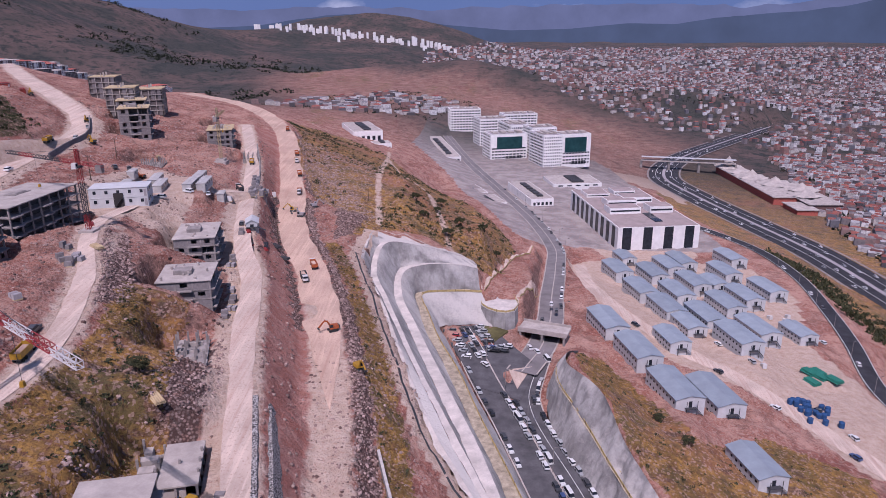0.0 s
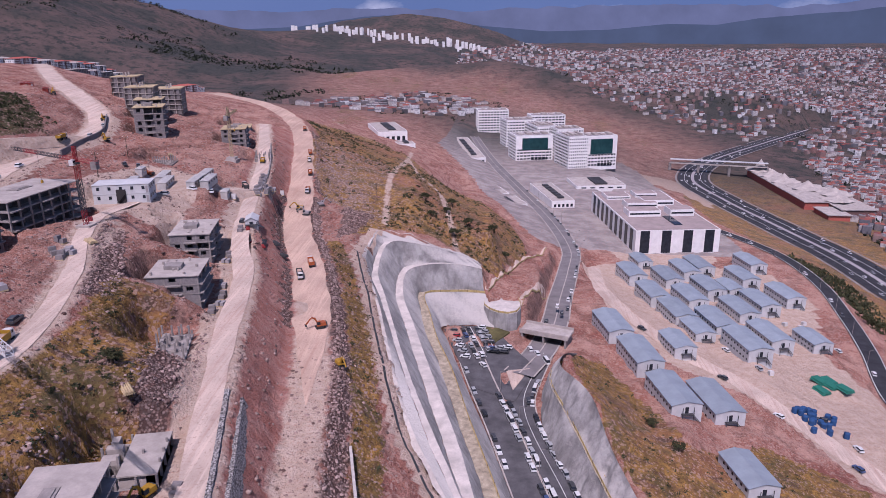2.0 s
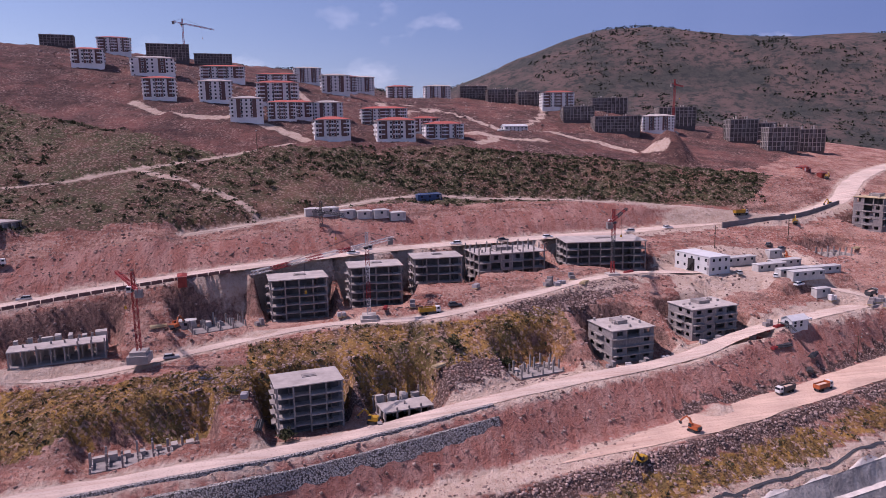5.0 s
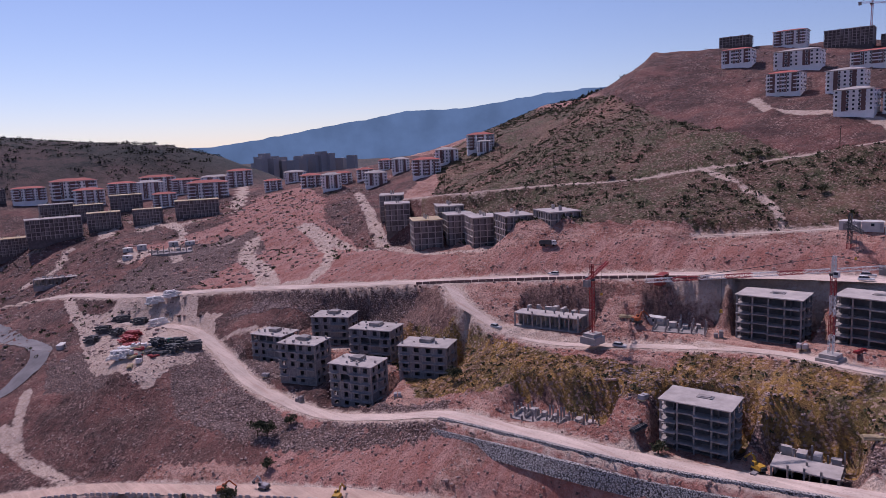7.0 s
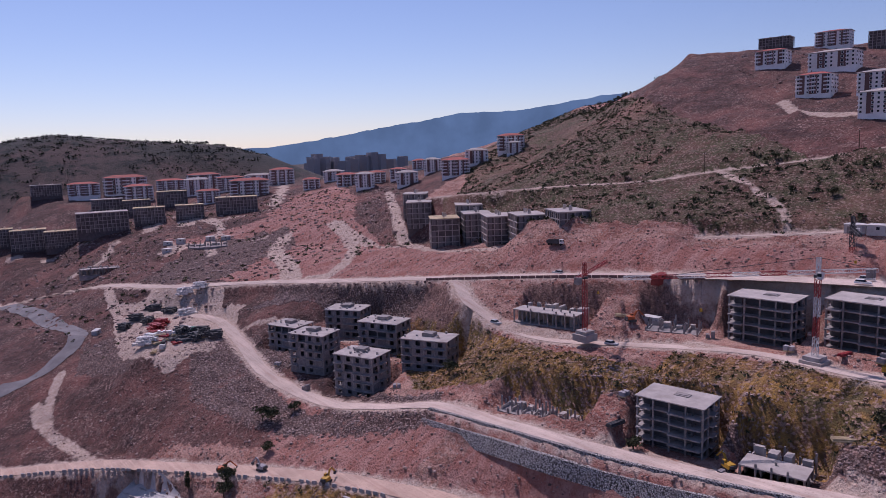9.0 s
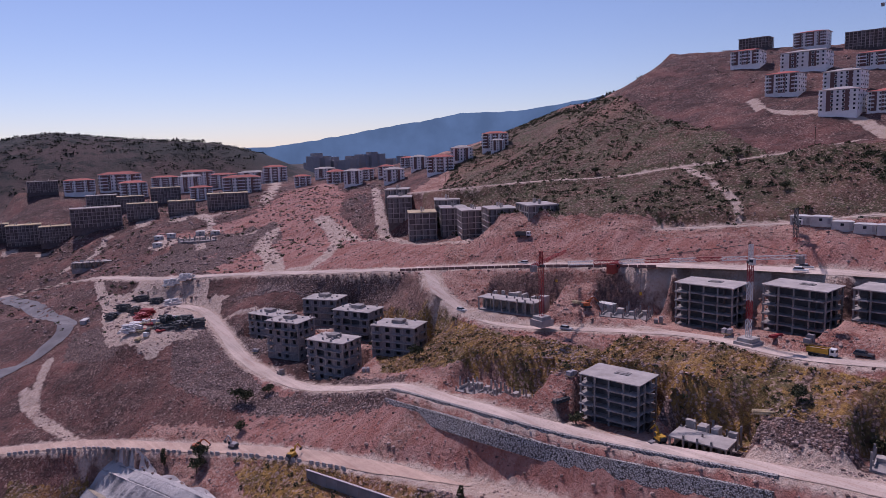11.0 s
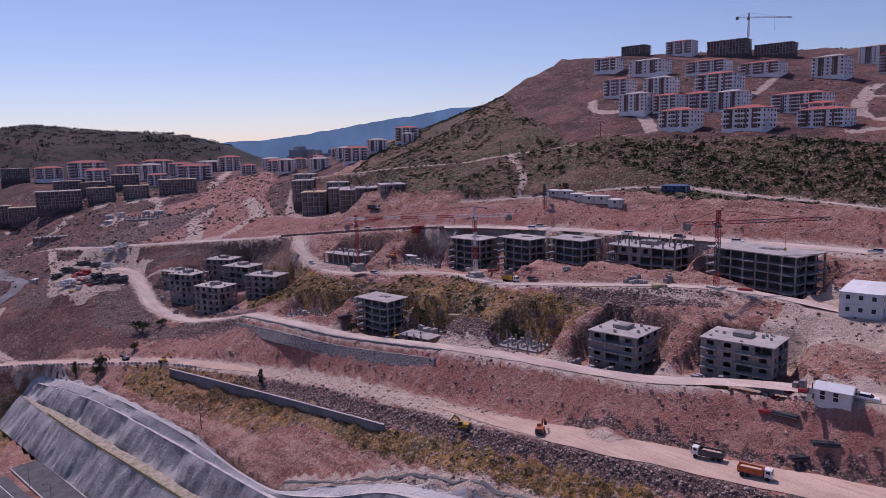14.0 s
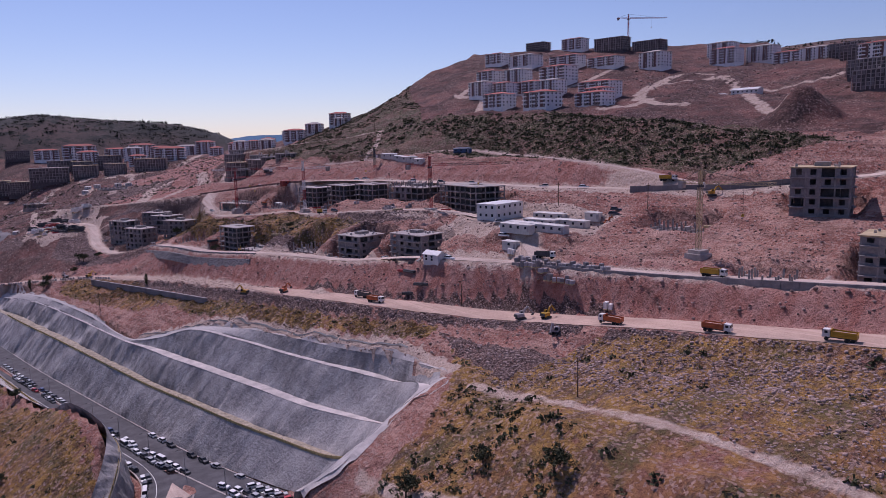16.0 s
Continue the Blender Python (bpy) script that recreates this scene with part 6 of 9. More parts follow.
def podium(w, d, high, label):
    ob = holder("hospital_podium", label, "hospital wing")
    part("wall", Shape().box(-w / 2, w / 2, 0, d, -3, high), M_WHITE, ob)
    part("roof", Shape().box(-w / 2 + 0.4, w / 2 - 0.4, 0.4, d - 0.4, high, high + 0.05), M_ROOFPINK, ob, "pinkish grey flat roof")
    for i in range(4):
        x = -w * 0.39 + i * w * 0.255
        part("glass_bay", Shape().box(x - w * 0.055, x + w * 0.055, -0.06, 0.1, 0.3, high - 0.1), M_GLASS, ob, "dark upright glass bay")
    for i in range(9):
        y = d * (0.05 + i * 0.105)
        part("glass_bay", Shape().box(-w / 2 - 0.06, -w / 2 + 0.1, y, y + d * 0.055, 0.4, high - 0.5), M_GLASS, ob)
    for k, (x0, x1, y0, y1, z) in enumerate(((-0.4, 0.0, 0.3, 0.42, 2.2), (0.12, 0.42, 0.3, 0.42, 2.4), (-0.3, 0.1, 0.5, 0.62, 2.2), (-0.05, 0.35, 0.55, 0.68, 2.4), (-0.42, -0.1, 0.75, 0.9, 1.4), (0.0, 0.3, 0.8, 0.92, 1.6))):
        box = part("roof_block", Shape().box(w * x0, w * x1, d * y0, d * y1, high, high + z), M_WHITE, ob)
        part("roof_deck", Shape().box(w * x0 + 0.3, w * x1 - 0.3, d * y0 + 0.3, d * y1 - 0.3, high + z, high + z + 0.08), M_ROOFPINK, box)
        part("window_band", Shape().box(w * x0 + 0.4, w * x1 - 0.4, d * y0 - 0.05, d * y0 + 0.1, high + z * 0.4, high + z * 0.65), M_GLASS, box)
    part("skylight", Shape().box(w * 0.02, w * 0.12, d * 0.1, d * 0.3, high, high + 0.3), M_GLASS, ob)
    return ob


podium(28.7, 58, 8.2, "long white hospital wing with dark glass bays").matrix_world = pose(70.5, 227.2, -16.6, 0, 0, 7)


def low_wing(w, d, high, label):
    ob = holder("service_building", label, "building", "low hospital service buildings")
    part("wall", Shape().box(-w / 2, w / 2, 0, d, -3, high), M_WHITE, ob)
    part("roof", Shape().box(-w / 2 + 0.3, w / 2 - 0.3, 0.3, d - 0.3, high, high + 0.06), M_CONC_LITE, ob)
    for i in range(6):
        part("roof_unit", Shape().box(-w * 0.1, w * 0.15, d * (0.1 + i * 0.13), d * (0.18 + i * 0.13), high, high + 0.8), M_STEEL, ob)
    for i in range(5):
        x = -w * 0.4 + i * w * 0.18
        part("window", Shape().box(x, x + w * 0.1, -0.05, 0.1, high * 0.35, high * 0.65), M_GLASS, ob)
    return ob


for x, y, z, w, d, high, turn in ((9.5, 303, -18, 13, 62, 3.6, 18), (-2, 395, -18.4, 12, 80, 3.8, 10), (38, 287, -17.4, 10, 36, 4.2, 12), (16, 285, -17, 15, 16, 2.2, 18), (60, 330, -18, 24, 20, 2.0, 8), (-46, 372, -4, 16, 40, 7.5, 18), (-60, 420, -6, 22, 16, 3.5, 18), (-36, 352, -5, 9, 10, 5.0, 18)):
    low_wing(w, d, high, "low white service building with roof units").matrix_world = pose(x, y, z, 0, 0, turn)


# ---------------------------------------------------------------- shopping mall, footbridge
mall = holder("shopping_mall", "brown-walled mall under pale tent roofs beside the motorway", "mall")
for k, (x, y, w, d, h) in enumerate(((171, 392, 14, 84, 4.0), (184, 362, 16, 50, 3.4), (172, 338, 10, 16, 2.4))):
    part("hall", Shape().box(x - w / 2, x + w / 2, y - d / 2, y + d / 2, -40, -32 + h), M_TILE if k != 1 else M_BROWN, mall, "brick-red hall wall")
    part("deck", Shape().box(x - w / 2 - 0.6, x + w / 2 + 0.6, y - d / 2 - 0.6, y + d / 2 + 0.6, -32 + h, -31.6 + h), M_CONC_LITE, mall)
for x, y, r, z in ((170, 430, 7.5, 7), (171, 414, 7, 4), (172, 399, 8, 4.5), (178, 382, 9, 4), (186, 368, 8, 3.5), (181, 354, 7, 3)):
    s = Shape()
    ring = [(x + math.cos(a * math.pi / 6) * r * (1.2 if a % 2 else 0.95), y + math.sin(a * math.pi / 6) * r * (1.2 if a % 2 else 0.95), -27.6 + (0.6 if a % 2 else -0.2)) for a in range(12)]
    mid = [(x + math.cos(a * math.pi / 6) * r * 0.4, y + math.sin(a * math.pi / 6) * r * 0.4, -27.4 + z * 0.35) for a in range(12)]
    for a in range(12):
        b = (a + 1) % 12
        s.face(ring[a], ring[b], mid[b], mid[a])
        s.face(mid[a], mid[b], (x, y, -27.4 + z))
    part("tent_roof", s, M_CREAM, mall, "pale stretched tent roof")
bridge = holder("footbridge", "white covered footbridge over the motorway", "bridge")
part("deck", Shape().beam((118, 438, -24.5), (172, 424, -24.5), 3.0, 0.6), M_CONC_LITE, bridge)
part("canopy", Shape().beam((118, 438, -22.2), (172, 424, -22.2), 3.4, 0.3), M_PANEL, bridge, "white canopy")
for f in (0.0, 0.3, 0.62, 1.0):
    x, y = 118 + 54 * f, 438 - 14 * f
    part("pier", Shape().box(x - 0.7, x + 0.7, y - 0.7, y + 0.7, -36, -24.6), M_CONC, bridge)


# ---------------------------------------------------------------- far distance
def backdrop(name, profile, radius, foot, colour, label):
    """A far mountain skyline on a glowing sheet, its haze painted in: bearings and heights in degrees, left-handed from
    ahead.
    """
    m, n, l, b = nodes_of(name + "_haze_glow", 1.0)
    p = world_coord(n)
    # aerial haze is painted: uneven blue given off as emission
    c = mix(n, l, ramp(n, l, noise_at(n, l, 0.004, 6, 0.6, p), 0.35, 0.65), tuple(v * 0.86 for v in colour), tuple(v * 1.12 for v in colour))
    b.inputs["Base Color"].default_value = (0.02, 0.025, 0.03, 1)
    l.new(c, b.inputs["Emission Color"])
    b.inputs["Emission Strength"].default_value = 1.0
    s = Shape()
    a0, a1 = profile[0][0], profile[-1][0]
    bearings = np.linspace(a0, a1, int(abs(a1 - a0) * 4))
    heights = np.interp(bearings, [p_[0] for p_ in profile], [p_[1] for p_ in profile])
    heights = heights + np.clip(heights, 0.0, 1) * wobble(bearings * 2.0, bearings * 0 + radius, 3.0, 5) * 0.22
    for q, h in zip(bearings, heights):
        x, y = -math.sin(radians(q)) * radius, math.cos(radians(q)) * radius
        s.v += [(x, y, foot), (x * 1.02, y * 1.02, 56 + math.tan(radians(h)) * radius)]
    for k in range(len(bearings) - 1):
        s.f.append((2 * k, 2 * k + 1, 2 * k + 3, 2 * k + 2))
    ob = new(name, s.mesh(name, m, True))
    ob.visible_shadow = False
    return tagged(ob, label, "mountains", kind="structure")


backdrop("backdrop_north", [(-100, 1.6), (-60, 2.4), (-40, 2.8), (-31, 2.3), (-25, 1.6), (-21, 1.3), (-17, 1.5), (-12, 1.7), (-4, 1.5), (2, 1.3), (6, 1.5), (11, 1.6), (15, 1.3), (23, 1.4), (40, 1.4), (60, 1.0)], 4440, -300, (0.125, 0.155, 0.26), "mountain skyline painted in glowing blue haze")
backdrop("backdrop_north_ridge", [(-100, 1.2), (-60, 2.0), (-40, 2.4), (-31.2, 1.9), (-25.3, 0.95), (-19.4, 0.55), (-16.5, 0.1), (-13, 0.2), (-8.7, -0.2), (-4, -0.3), (2.5, 0.3), (5.7, 0.95), (10.3, 0.9), (15.2, 0.2), (20, 0.0), (40, -0.4), (60, -0.6)], 4360, -300, (0.058, 0.088, 0.15), "wooded ridge behind the town, painted in dark blue-green haze")


def haze_bank():
    """The thick blue haze of the northern sky, painted on a glowing sheet with a few small clouds, thinning out towards
    the south and overhead.
    """
    m, n, l, b = nodes_of("painted_northern_haze", 1.0)
    p = world_coord(n)
    puff = n.new("ShaderNodeMapping")
    puff.inputs["Scale"].default_value = (1.0, 1.0, 1.9)
    l.new(p, puff.inputs["Vector"])
    f = noise_at(n, l, 0.0016, 7, 0.5, puff.outputs[0])
    # haze and clouds are emission colours that cover the sky behind
    c = mix(n, l, ramp(n, l, noise_at(n, l, 0.0007, 3, 0.5, p), 0.3, 0.7), (0.078, 0.15, 0.325), (0.11, 0.185, 0.37))
    c = mix(n, l, math_node(n, l, "MULTIPLY", ramp(n, l, f, 0.6, 0.74), 0.8), c, (0.62, 0.66, 0.76))
    thin = n.new("ShaderNodeAttribute")
    thin.attribute_name = "thin"
    l.new(c, b.inputs["Emission Color"])
    b.inputs["Base Color"].default_value = (0.02, 0.025, 0.03, 1)
    b.inputs["Emission Strength"].default_value = 1.0
    l.new(thin.outputs["Fac"], b.inputs["Alpha"])
    s, fades = Shape(), []
    bearings, rises = np.linspace(-110, 132, 122), np.linspace(-4, 23, 19)
    for q in bearings:
        for e in rises:
            s.v.append((-math.sin(radians(q)) * 4540, math.cos(radians(q)) * 4540, 56 + math.tan(radians(e)) * 4540))
            side = np.interp(q, [-110, -80, 40, 62, 82, 112, 132], [0, 1, 1, 0.8, 0.5, 0.1, 0])
            fades.append(float(side * np.interp(e, [-4, 8, 15, 23], [1, 0.95, 0.75, 0])))
    w_ = len(rises)
    for i in range(len(bearings) - 1):
        for j in range(w_ - 1):
            k = i * w_ + j
            s.f.append((k, k + 1, k + w_ + 1, k + w_))
    me = s.mesh("backdrop_haze", m, True)
    me.attributes.new("thin", "FLOAT", "POINT").data.foreach_set("value", np.array(fades, np.float32))
    ob = new("backdrop_haze", me)
    ob.visible_shadow = False
    return tagged(ob, "glowing sheet painted as hazy blue northern sky with small white clouds", "sky", kind="structure")


haze_bank()
backdrop("backdrop_south", [(100, 1.0), (112, 3.6), (122, 4.3), (131, 3.9), (135, 3.3), (138, 2.95), (140.5, 3.05), (143.5, 2.85), (147, 2.2), (150, 1.85), (154, 1.2), (158, 0.65), (161, 0.55), (164, 0.1), (170, -0.6), (200, -0.6)], 4400, -300, (0.09, 0.165, 0.27), "mountain ridge across the bay, painted in blue haze")


# ---------------------------------------------------------------- the city on the plain
def scatter_boxes(name, places, sizes, turns, heights, roof_kind, material, label, category="town houses"):
    """Many small houses in one mesh: walls, and a flat or ridged roof."""
    v, f = [], []
    for (x, y, z), (w, d), t, h in zip(places, sizes, turns, heights):
        c, s = math.cos(t), math.sin(t)
        k = len(v)
        ring = [(-w, -d), (w, -d), (w, d), (-w, d)]
        for q in (z - 2.5, z + h):
            v += [(x + a * c - b * s, y + a * s + b * c, q) for a, b in ring]
        f += [(k, k + 1, k + 5, k + 4), (k + 1, k + 2, k + 6, k + 5), (k + 2, k + 3, k + 7, k + 6), (k + 3, k, k + 4, k + 7)]
        if roof_kind == "flat":
            f.append((k + 4, k + 5, k + 6, k + 7))
        else:
            j = len(v)
            v += [(x + a * c, y + a * s, z + h + w * 0.35) for a in (-w * 0.5, w * 0.5)]
            f += [(k + 4, k + 5, j + 1, j), (k + 5, k + 6, j + 1), (k + 6, k + 7, j, j + 1), (k + 7, k + 4, j)]
    me = bpy.data.meshes.new(name)
    me.from_pydata(v, [], f)
    for mm in material:
        me.materials.append(mm)
    if len(material) > 1:
        up = np.zeros(len(me.polygons) * 3, np.float32)
        me.polygons.foreach_get("normal", up)
        me.polygons.foreach_set("material_index", (up.reshape(-1, 3)[:, 2] > 0.3).astype(np.int32))
    me.update()
    return tagged(new(name, me), label, category, kind="stuff")


def island_tint(name, colours, rough=0.85):
    """Houses of several paints, tinted island by island, with rows of small dark windows."""
    m, n, l, b = nodes_of(name, rough)
    g = n.new("ShaderNodeNewGeometry")
    r = n.new("ShaderNodeValToRGB")
    r.color_ramp.interpolation = "CONSTANT"
    while len(r.color_ramp.elements) < len(colours):
        r.color_ramp.elements.new(0.5)
    for i, (e, c) in enumerate(zip(r.color_ramp.elements, colours)):
        e.position, e.color = i / len(colours), (*c, 1)
    l.new(g.outputs["Random Per Island"], r.inputs[0])
    w = n.new("ShaderNodeTexBrick")
    w.inputs["Scale"].default_value = 0.5
    w.inputs["Color1"].default_value = w.inputs["Color2"].default_value = (0.25, 0.25, 0.28, 1)
    w.inputs["Mortar"].default_value = (1, 1, 1, 1)
    w.inputs["Mortar Size"].default_value = 0.16
    c = mix(n, l, ramp(n, l, noise_at(n, l, 0.9, 3, 0.6, g.outputs["Position"]), 0.45, 0.6), r.outputs[0], (0.1, 0.1, 0.11))
    c = mix(n, l, 0.55, c, r.outputs[0])
    l.new(c, b.inputs["Base Color"])
    return m


M_TOWN = island_tint("town_walls", [(0.1, 0.09, 0.095), (0.3, 0.17, 0.15), (0.5, 0.47, 0.47), (0.22, 0.19, 0.19), (0.72, 0.7, 0.7), (0.3, 0.2, 0.18), (0.55, 0.5, 0.47), (0.16, 0.155, 0.175), (0.62, 0.58, 0.57)])
M_TOWN_ROOF = island_tint("town_roofs", [(0.24, 0.065, 0.05), (0.34, 0.11, 0.08), (0.15, 0.055, 0.05), (0.24, 0.2, 0.2), (0.28, 0.085, 0.065)])
M_TOWN_FLAT = island_tint("town_flat_roofs", [(0.22, 0.2, 0.2), (0.42, 0.4, 0.4), (0.1, 0.095, 0.105), (0.26, 0.14, 0.12), (0.16, 0.15, 0.16)])
rng = np.random.RandomState(11)


def spots(ring, count, keep=None):
    lo, hi = np.min(ring, 0), np.max(ring, 0)
    out = np.zeros((0, 2))
    for _ in range(7):
        if len(out) >= count:
            break
        p = lo + rng.rand(count * 2, 2) * (hi - lo)
        p = p[in_ring(p[:, 0], p[:, 1], ring)]
        if keep is not None:
            p = p[keep(p[:, 0], p[:, 1])]
        out = np.vstack([out, p])
    return out[:count]


def town(name, ring, count, size, high, red, label, keep=None):
    p = spots(ring, count, keep)
    z = surface(p[:, 0], p[:, 1], False)
    turn = 0.4 + np.round(wobble(p[:, 0], p[:, 1], 240, 1) * 3) * 0.35 + rng.normal(0, 0.06, count)
    s = size * (0.7 + 0.7 * rng.rand(count, 2))
    h = high * (0.6 + 0.8 * rng.rand(count) ** 1.5)
    pick = rng.rand(count) < red
    for k, (sel, kind, roof) in enumerate(((pick, "ridge", M_TOWN_ROOF), (~pick, "flat", M_TOWN_FLAT))):
        scatter_boxes(name, [(*a, b) for a, b in zip(p[sel], z[sel])], s[sel], turn[sel], h[sel], kind, [M_TOWN, roof], label)


TOWN_A = [(-60, 1140), (30, 880), (110, 740), (180, 620), (240, 530), (420, 480), (800, 620), (1500, 1300), (900, 1500), (100, 1500), (-60, 1300)]
TOWN_B = [(-60, 1300), (100, 1500), (900, 1500), (1500, 1300), (2600, 2300), (2000, 3000), (500, 3000), (0, 2000)]
TOWN_C = [(212, 440), (192, 380), (176, 327), (164, 258), (164, 190), (186, 80), (420, 180), (560, 420), (420, 500), (260, 520), (225, 500)]
off_road = lambda x, y: near_line(x, y, ROADS[11][1])[0] > 14
town("town_houses", TOWN_A, 15000, 1.75, 2.9, 0.62, "crowded town houses with red and grey roofs", off_road)
town("town_houses", TOWN_B, 11000, 3.4, 5.2, 0.4, "distant town houses on the plain")
town("town_houses", TOWN_C, 5600, 1.6, 2.8, 0.6, "town houses beyond the motorway", off_road)
town("village_houses", [(-150, 520), (-130, 600), (-60, 640), (10, 600), (-10, 540), (-80, 520)], 220, 2.4, 2.6, 0.3, "small scattered village houses")
p = np.stack([np.linspace(-390, -10, 130) + rng.normal(0, 9, 130), 1490 + rng.normal(0, 45, 130)], -1)
p = p[np.arange(130) % 9 < 6]
scatter_boxes("ridge_towers", [(*a, surface(a[:1], a[1:], False)[0]) for a in p], [(1.9 + 1.4 * rng.rand(), 3) for _ in p], rng.rand(len(p)) * 0.4, 6 + 9 * rng.rand(len(p)), "flat", [M_WHITE], "white apartment towers along a far ridge", "apartment towers")
p = np.stack([np.linspace(-760, -560, 26) + rng.normal(0, 10, 26), -1230 + rng.normal(0, 30, 26)], -1)
scatter_boxes("coast_towers", [(*a, surface(a[:1], a[1:], False)[0]) for a in p], [(9, 9) for _ in p], rng.rand(26), 36 + 22 * rng.rand(26), "flat", [M_GREYR], "hazy apartment towers in the far valley", "apartment towers")


# ---------------------------------------------------------------- plants and stones
def leaf_clump(seed, leaves, flat=0.8):
    """A shrub: leaf clusters on a loose dome, uneven, with gaps."""
    r = np.random.RandomState(seed)
    v, f = [], []
    for _ in range(leaves):
        d = r.normal(size=3)
        d[2] = abs(d[2]) * 0.9
        d /= np.linalg.norm(d)
        c = d * (0.35 + 0.65 * r.rand() ** 0.5) * (1, 1, flat)
        a, b = r.normal(size=3), r.normal(size=3)
        a, b = a / np.linalg.norm(a) * 0.3, b / np.linalg.norm(b) * 0.3
        k = len(v)
        v += [c - a, c + b, c + a, c - b]
        f += [(k, k + 1, k + 2), (k, k + 2, k + 3)]
    return np.array(v), np.array(f)


def boulder(seed):
    """A broken stone with flat faces."""
    r = np.random.RandomState(seed)
    v = np.array([(x, y, z) for x in (-1, 1) for y in (-1, 1) for z in (-0.7, 0.7)], float)
    v = v * (0.6 + 0.5 * r.rand(8, 3))
    v = np.vstack([v, [(0, 0, 0.8 + 0.3 * r.rand())]])
    f = [(0, 4, 6), (0, 6, 2), (0, 2, 3), (0, 3, 1), (4, 5, 7), (4, 7, 6), (0, 1, 5), (0, 5, 4), (2, 6, 7), (2, 7, 3), (1, 3, 8), (3, 7, 8), (7, 5, 8), (5, 1, 8)]
    return v, np.array(f)


def strew(name, models, xy, size, material, label, category, sink=0.15, squash=(0.7, 1.1), lift=0.0):
    """Many small things of one kind, in one mesh."""
    n = len(xy)
    z = surface(xy[:, 0], xy[:, 1])
    turn, pick = rng.rand(n) * 6.28, rng.randint(len(models), size=n)
    vs, fs, k = [], [], 0
    for m, (v, f) in enumerate(models):
        i = np.where(pick == m)[0]
        if not len(i):
            continue
        c, s = np.cos(turn[i]), np.sin(turn[i])
        sz = size[i]
        q = squash[0] + (squash[1] - squash[0]) * rng.rand(len(i))
        x = (v[None, :, 0] * c[:, None] - v[None, :, 1] * s[:, None]) * sz[:, None] + xy[i, 0][:, None]
        y = (v[None, :, 0] * s[:, None] + v[None, :, 1] * c[:, None]) * sz[:, None] + xy[i, 1][:, None]
        zz = v[None, :, 2] * (sz * q)[:, None] + (z[i] - sink * sz + lift)[:, None]
        vs.append(np.stack([x, y, zz], -1).reshape(-1, 3))
        fs.append((f[None] + (np.arange(len(i)) * len(v))[:, None, None] + k).reshape(-1, 3))
        k += len(i) * len(v)
    co, tri = np.vstack(vs), np.vstack(fs)
    me = bpy.data.meshes.new(name)
    me.vertices.add(len(co))
    me.vertices.foreach_set("co", co.ravel())
    me.loops.add(tri.size)
    me.loops.foreach_set("vertex_index", tri.ravel().astype(np.int32))
    me.polygons.add(len(tri))
    me.polygons.foreach_set("loop_start", np.arange(0, tri.size, 3))
    me.update(calc_edges=True)
    me.materials.append(material)
    return tagged(new(name, me), label, category, kind="stuff")


def tinted(name, a, b, rough=0.9):
    """Leaves or stones that differ from piece to piece."""
    m, n, l, bs = nodes_of(name, rough)
    g = n.new("ShaderNodeNewGeometry")
    c = mix(n, l, g.outputs["Random Per Island"], a, b)
    c = mix(n, l, math_node(n, l, "MULTIPLY", ramp(n, l, noise_at(n, l, 5.0, 3, 0.6, g.outputs["Position"]), 0.4, 0.7), 0.5), c, tuple(0.5 * v for v in a))
    l.new(c, bs.inputs["Base Color"])
    return m


M_SCRUB = tinted("scrub_leaf", (0.03, 0.036, 0.018), (0.1, 0.098, 0.045))
M_WOODS = tinted("dark_woods", (0.014, 0.02, 0.014), (0.05, 0.056, 0.034))
M_TUFT = tinted("dry_tuft", (0.17, 0.1, 0.035), (0.3, 0.19, 0.07))
M_ROCKS = tinted("blasted_rock", (0.13, 0.075, 0.064), (0.52, 0.37, 0.32))
M_ROCKG = tinted("grey_rock", (0.19, 0.125, 0.11), (0.58, 0.42, 0.37))
SHRUBS = [leaf_clump(s, 17, 0.75) for s in range(5)]
FAR_CROWNS = [leaf_clump(60 + s, 9, 0.9) for s in range(4)]
TUFTS = [leaf_clump(20 + s, 9, 0.6) for s in range(3)]
STONES = [boulder(s) for s in range(6)]
CLEAR = [(ROADS[k][0], ROADS[k][1]) for k in (0, 2, 3, 4, 5, 6, 7, 8)] + [(2.7, along(HAUL[1][9:], 3)), (1.7, along(HAUL[1][:7], 3))]
road_free = lambda x, y: np.min([near_line(x, y, p)[0] - w for w, p in CLEAR], axis=0) > 0.6
plot_free = lambda x, y: ~np.any([np.maximum(np.abs((x - a) * math.cos(radians(t)) + (y - b) * math.sin(radians(t))) - hx, np.abs(-(x - a) * math.sin(radians(t)) + (y - b) * math.cos(radians(t))) - hy) < 0.2 for a, b, hx, hy, t, _ in PLOTS], axis=0)
cut_free = lambda x, y: ~(in_ring(x, y, CUT_RINGS[0]) | in_ring(x, y, CUT_RINGS[1]))
free = lambda x, y: road_free(x, y) & plot_free(x, y) & cut_free(x, y)
clumpy = lambda x, y: (wobble(x, y, 16, 3) + 0.25 * rng.rand(len(x)) > 0.02) & free(x, y)

xy = np.vstack([spots(SCRUB[0], 6400, clumpy), spots([(-84, 20), (-80, 95), (-82, 138), (-98, 146), (-102, 100), (-98, 60), (-92, 40)], 2400, free)])
strew("scrub", SHRUBS, xy, 0.28 + 0.7 * rng.rand(len(xy)) ** 2.5, M_SCRUB, "dark low scrub on the hillside", "shrubs")
xy = np.vstack([spots(SCRUB[1], 1500, clumpy), spots(SCRUB[2], 240, free)])
